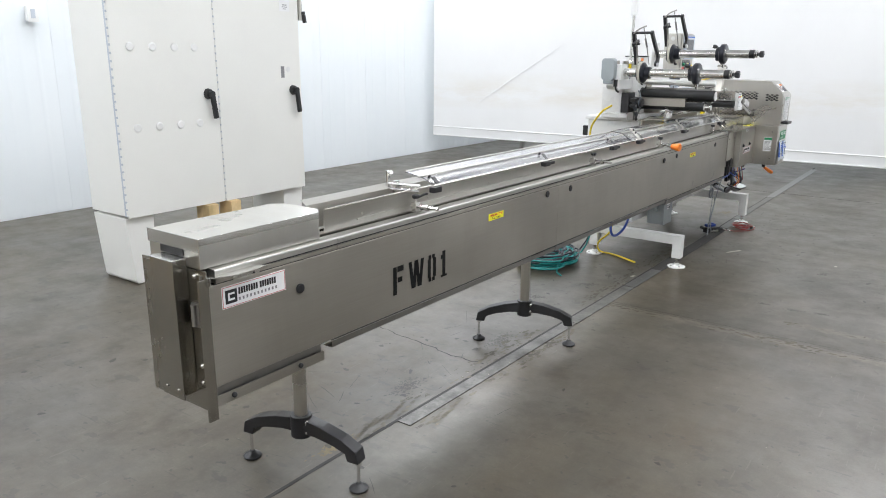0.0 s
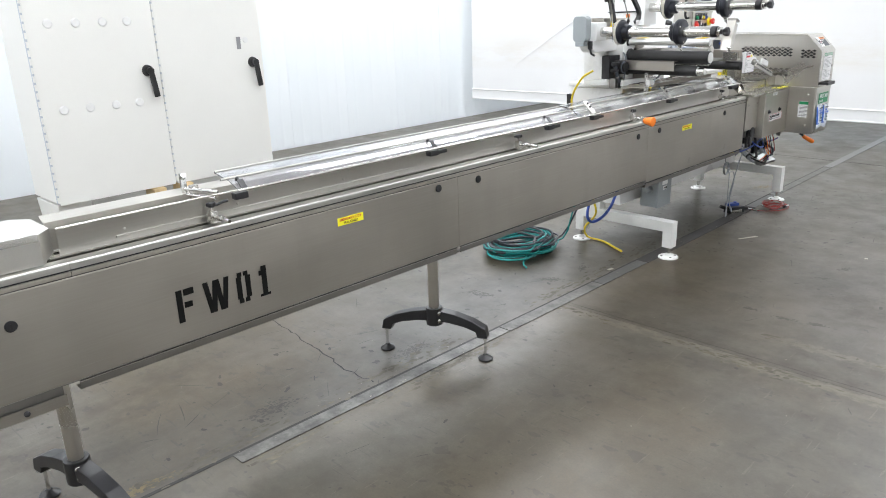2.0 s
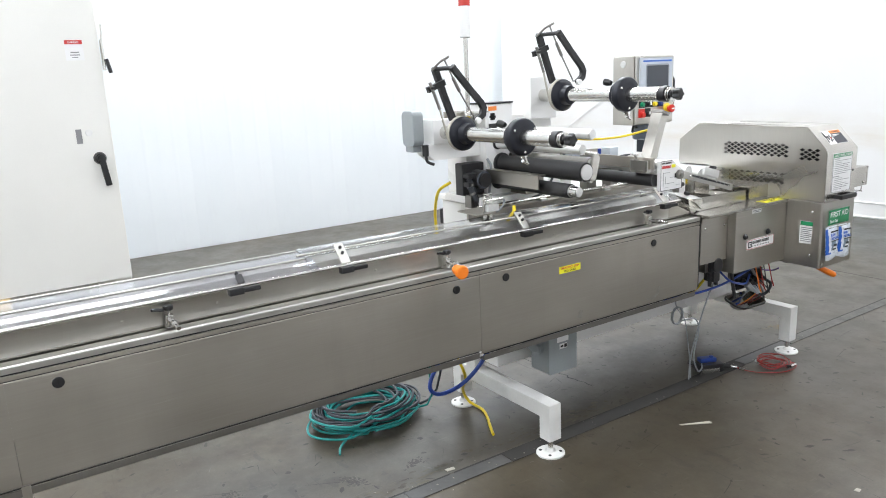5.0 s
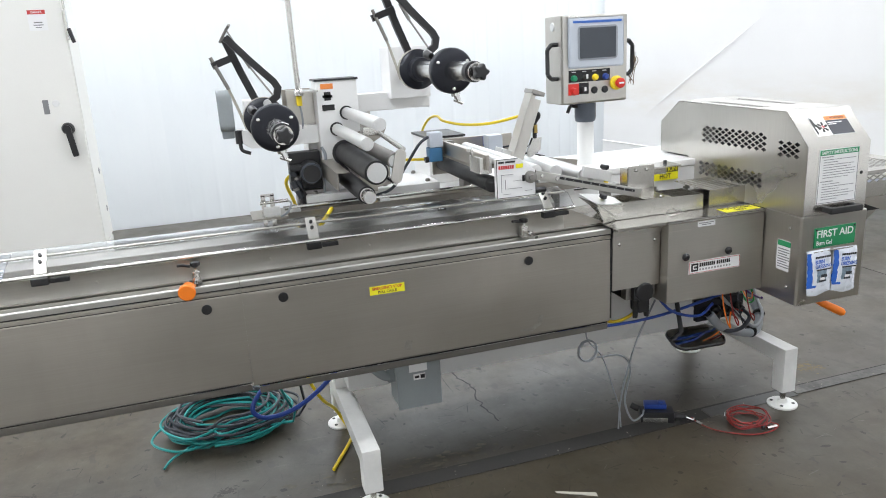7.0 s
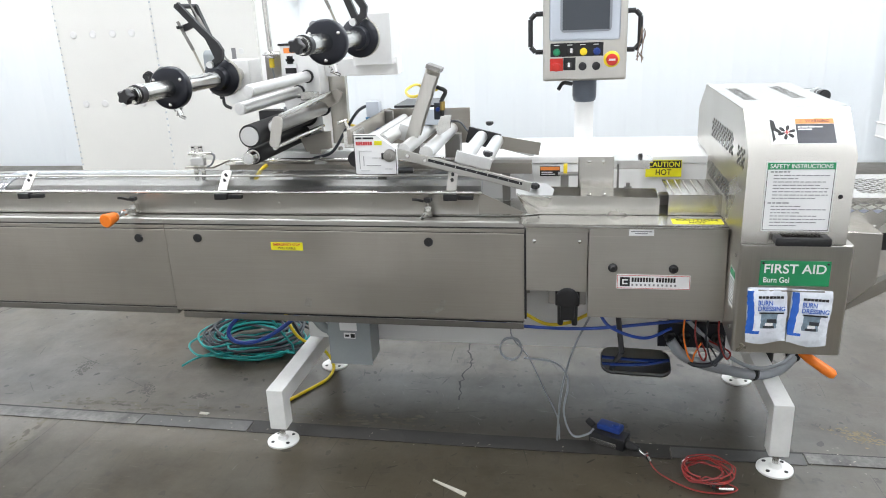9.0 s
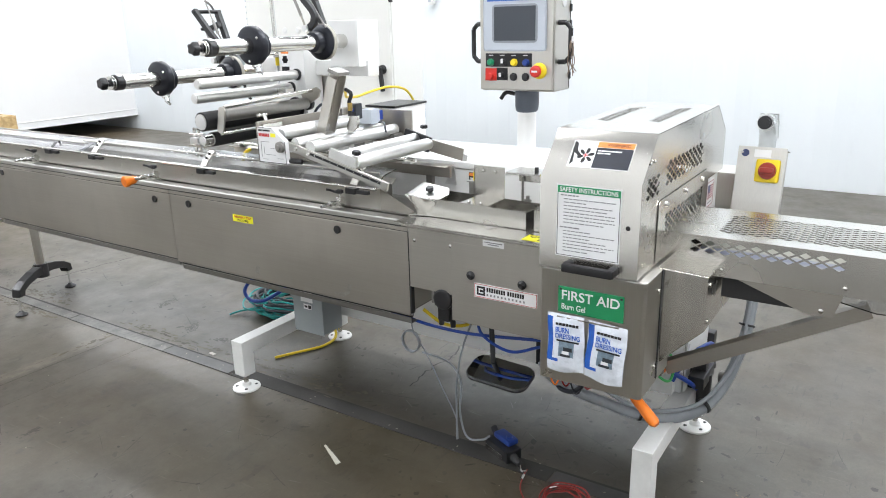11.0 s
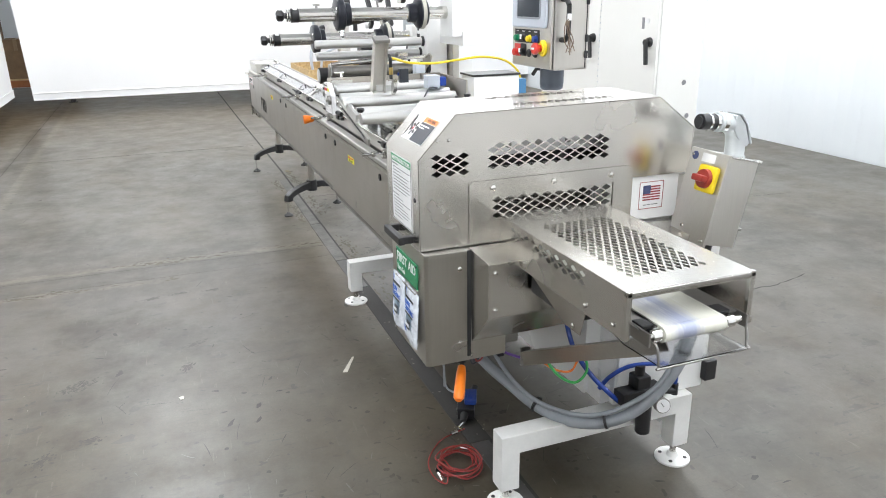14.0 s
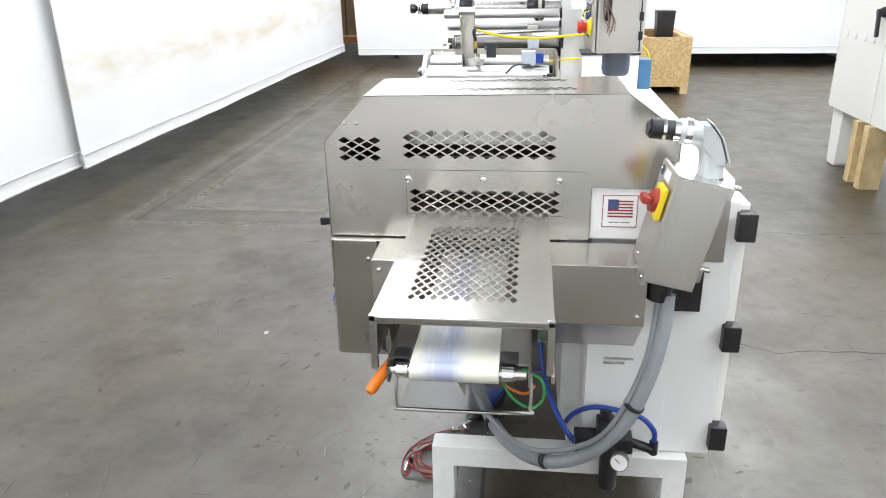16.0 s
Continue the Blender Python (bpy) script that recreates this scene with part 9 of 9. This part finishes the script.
part("loop", tube([(-0.42, 4.20, 0.50), (-0.40, 4.12, 0.40), (-0.38, 4.02, 0.325), (-0.38, 3.92, 0.275), (-0.39, 3.82, 0.262), (-0.40, 3.775, 0.300), (-0.42, 3.81, 0.36), (-0.46, 3.92, 0.44), (-0.50, 4.04, 0.52), (-0.52, 4.08, 0.60)], 0.010, 8), "blue_hose", bh)
yl = thing("yellow_cable_run", (-0.3, 4.3, 0.0), "yellow cable trailing from the machine to the floor", "cable")
part("cord", tube([(-0.58, 4.06, 1.225), (-0.648, 4.035, 1.177), (-0.742, 4.071, 1.066), (-0.766, 4.086, 0.968), (-0.75, 4.06, 0.80), (-0.66, 4.00, 0.60), (-0.54, 4.00, 0.42), (-0.52, 4.06, 0.25), (-0.66, 4.14, 0.10), (-0.66, 4.18, 0.02), (-0.56, 4.19, 0.009), (-0.48, 4.16, 0.009), (-0.39, 4.11, 0.009), (-0.305, 4.065, 0.009)], 0.0075, 8), "yellow_cable", yl)
part("cord", tube([(-0.10, 5.18, 0.58), (-0.11, 5.26, 0.535), (-0.12, 5.34, 0.535), (-0.13, 5.42, 0.57)], 0.007, 8), "yellow_cable", yl)
wr = thing("hanging_wires", (-0.12, 5.2, 0.0), "thin grey wires hanging from the machine in a small coil", "wire")
part("wire_coil", tube([(-0.08 + 0.006 * (k % 3), 5.13 + 0.042 * math.sin(2 * math.pi * k / 10), 0.44 + 0.046 * math.cos(2 * math.pi * k / 10)) for k in range(41)], 0.0035, 6, 3), "cable_grey", wr)
part("wire", tube([(-0.09, 5.16, 0.62), (-0.085, 5.13, 0.50), (-0.08, 5.20, 0.40), (-0.10, 5.26, 0.25), (-0.12, 5.31, 0.12), (-0.12, 5.32, 0.02)], 0.0028, 6), "cable_grey", wr)
part("wire", tube([(-0.06, 5.44, 0.62), (-0.08, 5.37, 0.45), (-0.10, 5.33, 0.28), (-0.12, 5.315, 0.14), (-0.125, 5.31, 0.012)], 0.0042, 6), "cable_grey", wr)
part("wire", tube([(-0.08, 5.18, 0.40), (-0.09, 5.30, 0.38), (-0.10, 5.35, 0.30), (-0.115, 5.335, 0.15), (-0.11, 5.37, 0.05), (-0.13, 5.43, 0.045), (-0.15, 5.455, 0.06)], 0.0045, 6), "cable_grey", wr)
pd = thing("cable_stop_switch", (-0.155, 5.52, 0.0), "blue and black cable-pull switch lying on the floor", "switch")
mp = Matrix.Translation((-0.150, 5.520, 0.0)) @ Matrix.Rotation(radians(-25), 4, "Z")
part("body", moved(box(-0.032, 0.040, -0.075, 0.075, 0.002, 0.052, 0.006), mp), "black", pd)
part("cover", moved(box(-0.040, 0.012, -0.055, 0.045, 0.053, 0.078, 0.008), mp), "blue", pd, "blue plastic cover")
part("button", moved(lathe((-0.012, 0.02, 0.078), (0, 0, 1), [(0, 0.014), (0.008, 0.012)], 14), mp), "blue", pd)
part("side_plate", moved(box(0.041, 0.046, -0.065, 0.045, 0.006, 0.030, 0.002), mp), "steel_bright", pd, "bright side plate")
part("neck", moved(cyl((0.01, 0.075, 0.026), (0.015, 0.125, 0.022), 0.018, 0.012, seg=12), mp), "black_rough", pd)
part("cable_entry", moved(cyl((-0.02, -0.075, 0.04), (-0.03, -0.11, 0.055), 0.014, seg=12), mp), "black_rough", pd)
part("shackle", moved(tube([(0.015, 0.125, 0.022), (0.03, 0.155, 0.016), (0.015, 0.165, 0.014)], 0.004, 6), mp), "chrome", pd)
rc = thing("red_pull_cable", (0.03, 5.86, 0.0), "coil of red plastic-coated pull cable on the floor", "cable coil")
part("cable", coil(0.03, 5.862, 0.080, 0.090, 6, 0.0029, "red_cable", 5, 0.0, (), 0.005, 0.012), "red_cable", rc)
part("lead", tube([(-0.08, 5.66, 0.012), (-0.03, 5.665, 0.006), (0.05, 5.70, 0.005), (0.13, 5.80, 0.005), (0.145, 5.90, 0.006), (0.12, 5.96, 0.010), (0.10, 5.93, 0.02)], 0.0029, 6), "red_cable", rc)
for a, b in (((-0.045, 5.662, 0.008), (-0.015, 5.668, 0.008)), ((0.125, 5.895, 0.012), (0.125, 5.945, 0.012)), ((-0.04, 5.81, 0.02), (-0.01, 5.785, 0.02))):
    part("clamp", cyl(a, b, 0.008, seg=10), "chrome", rc)
part("tie", lathe((0.115, 5.875, 0.016), (0.4, 1, 0), [(0, 0.014), (0.01, 0.014)], 10), "black", rc)
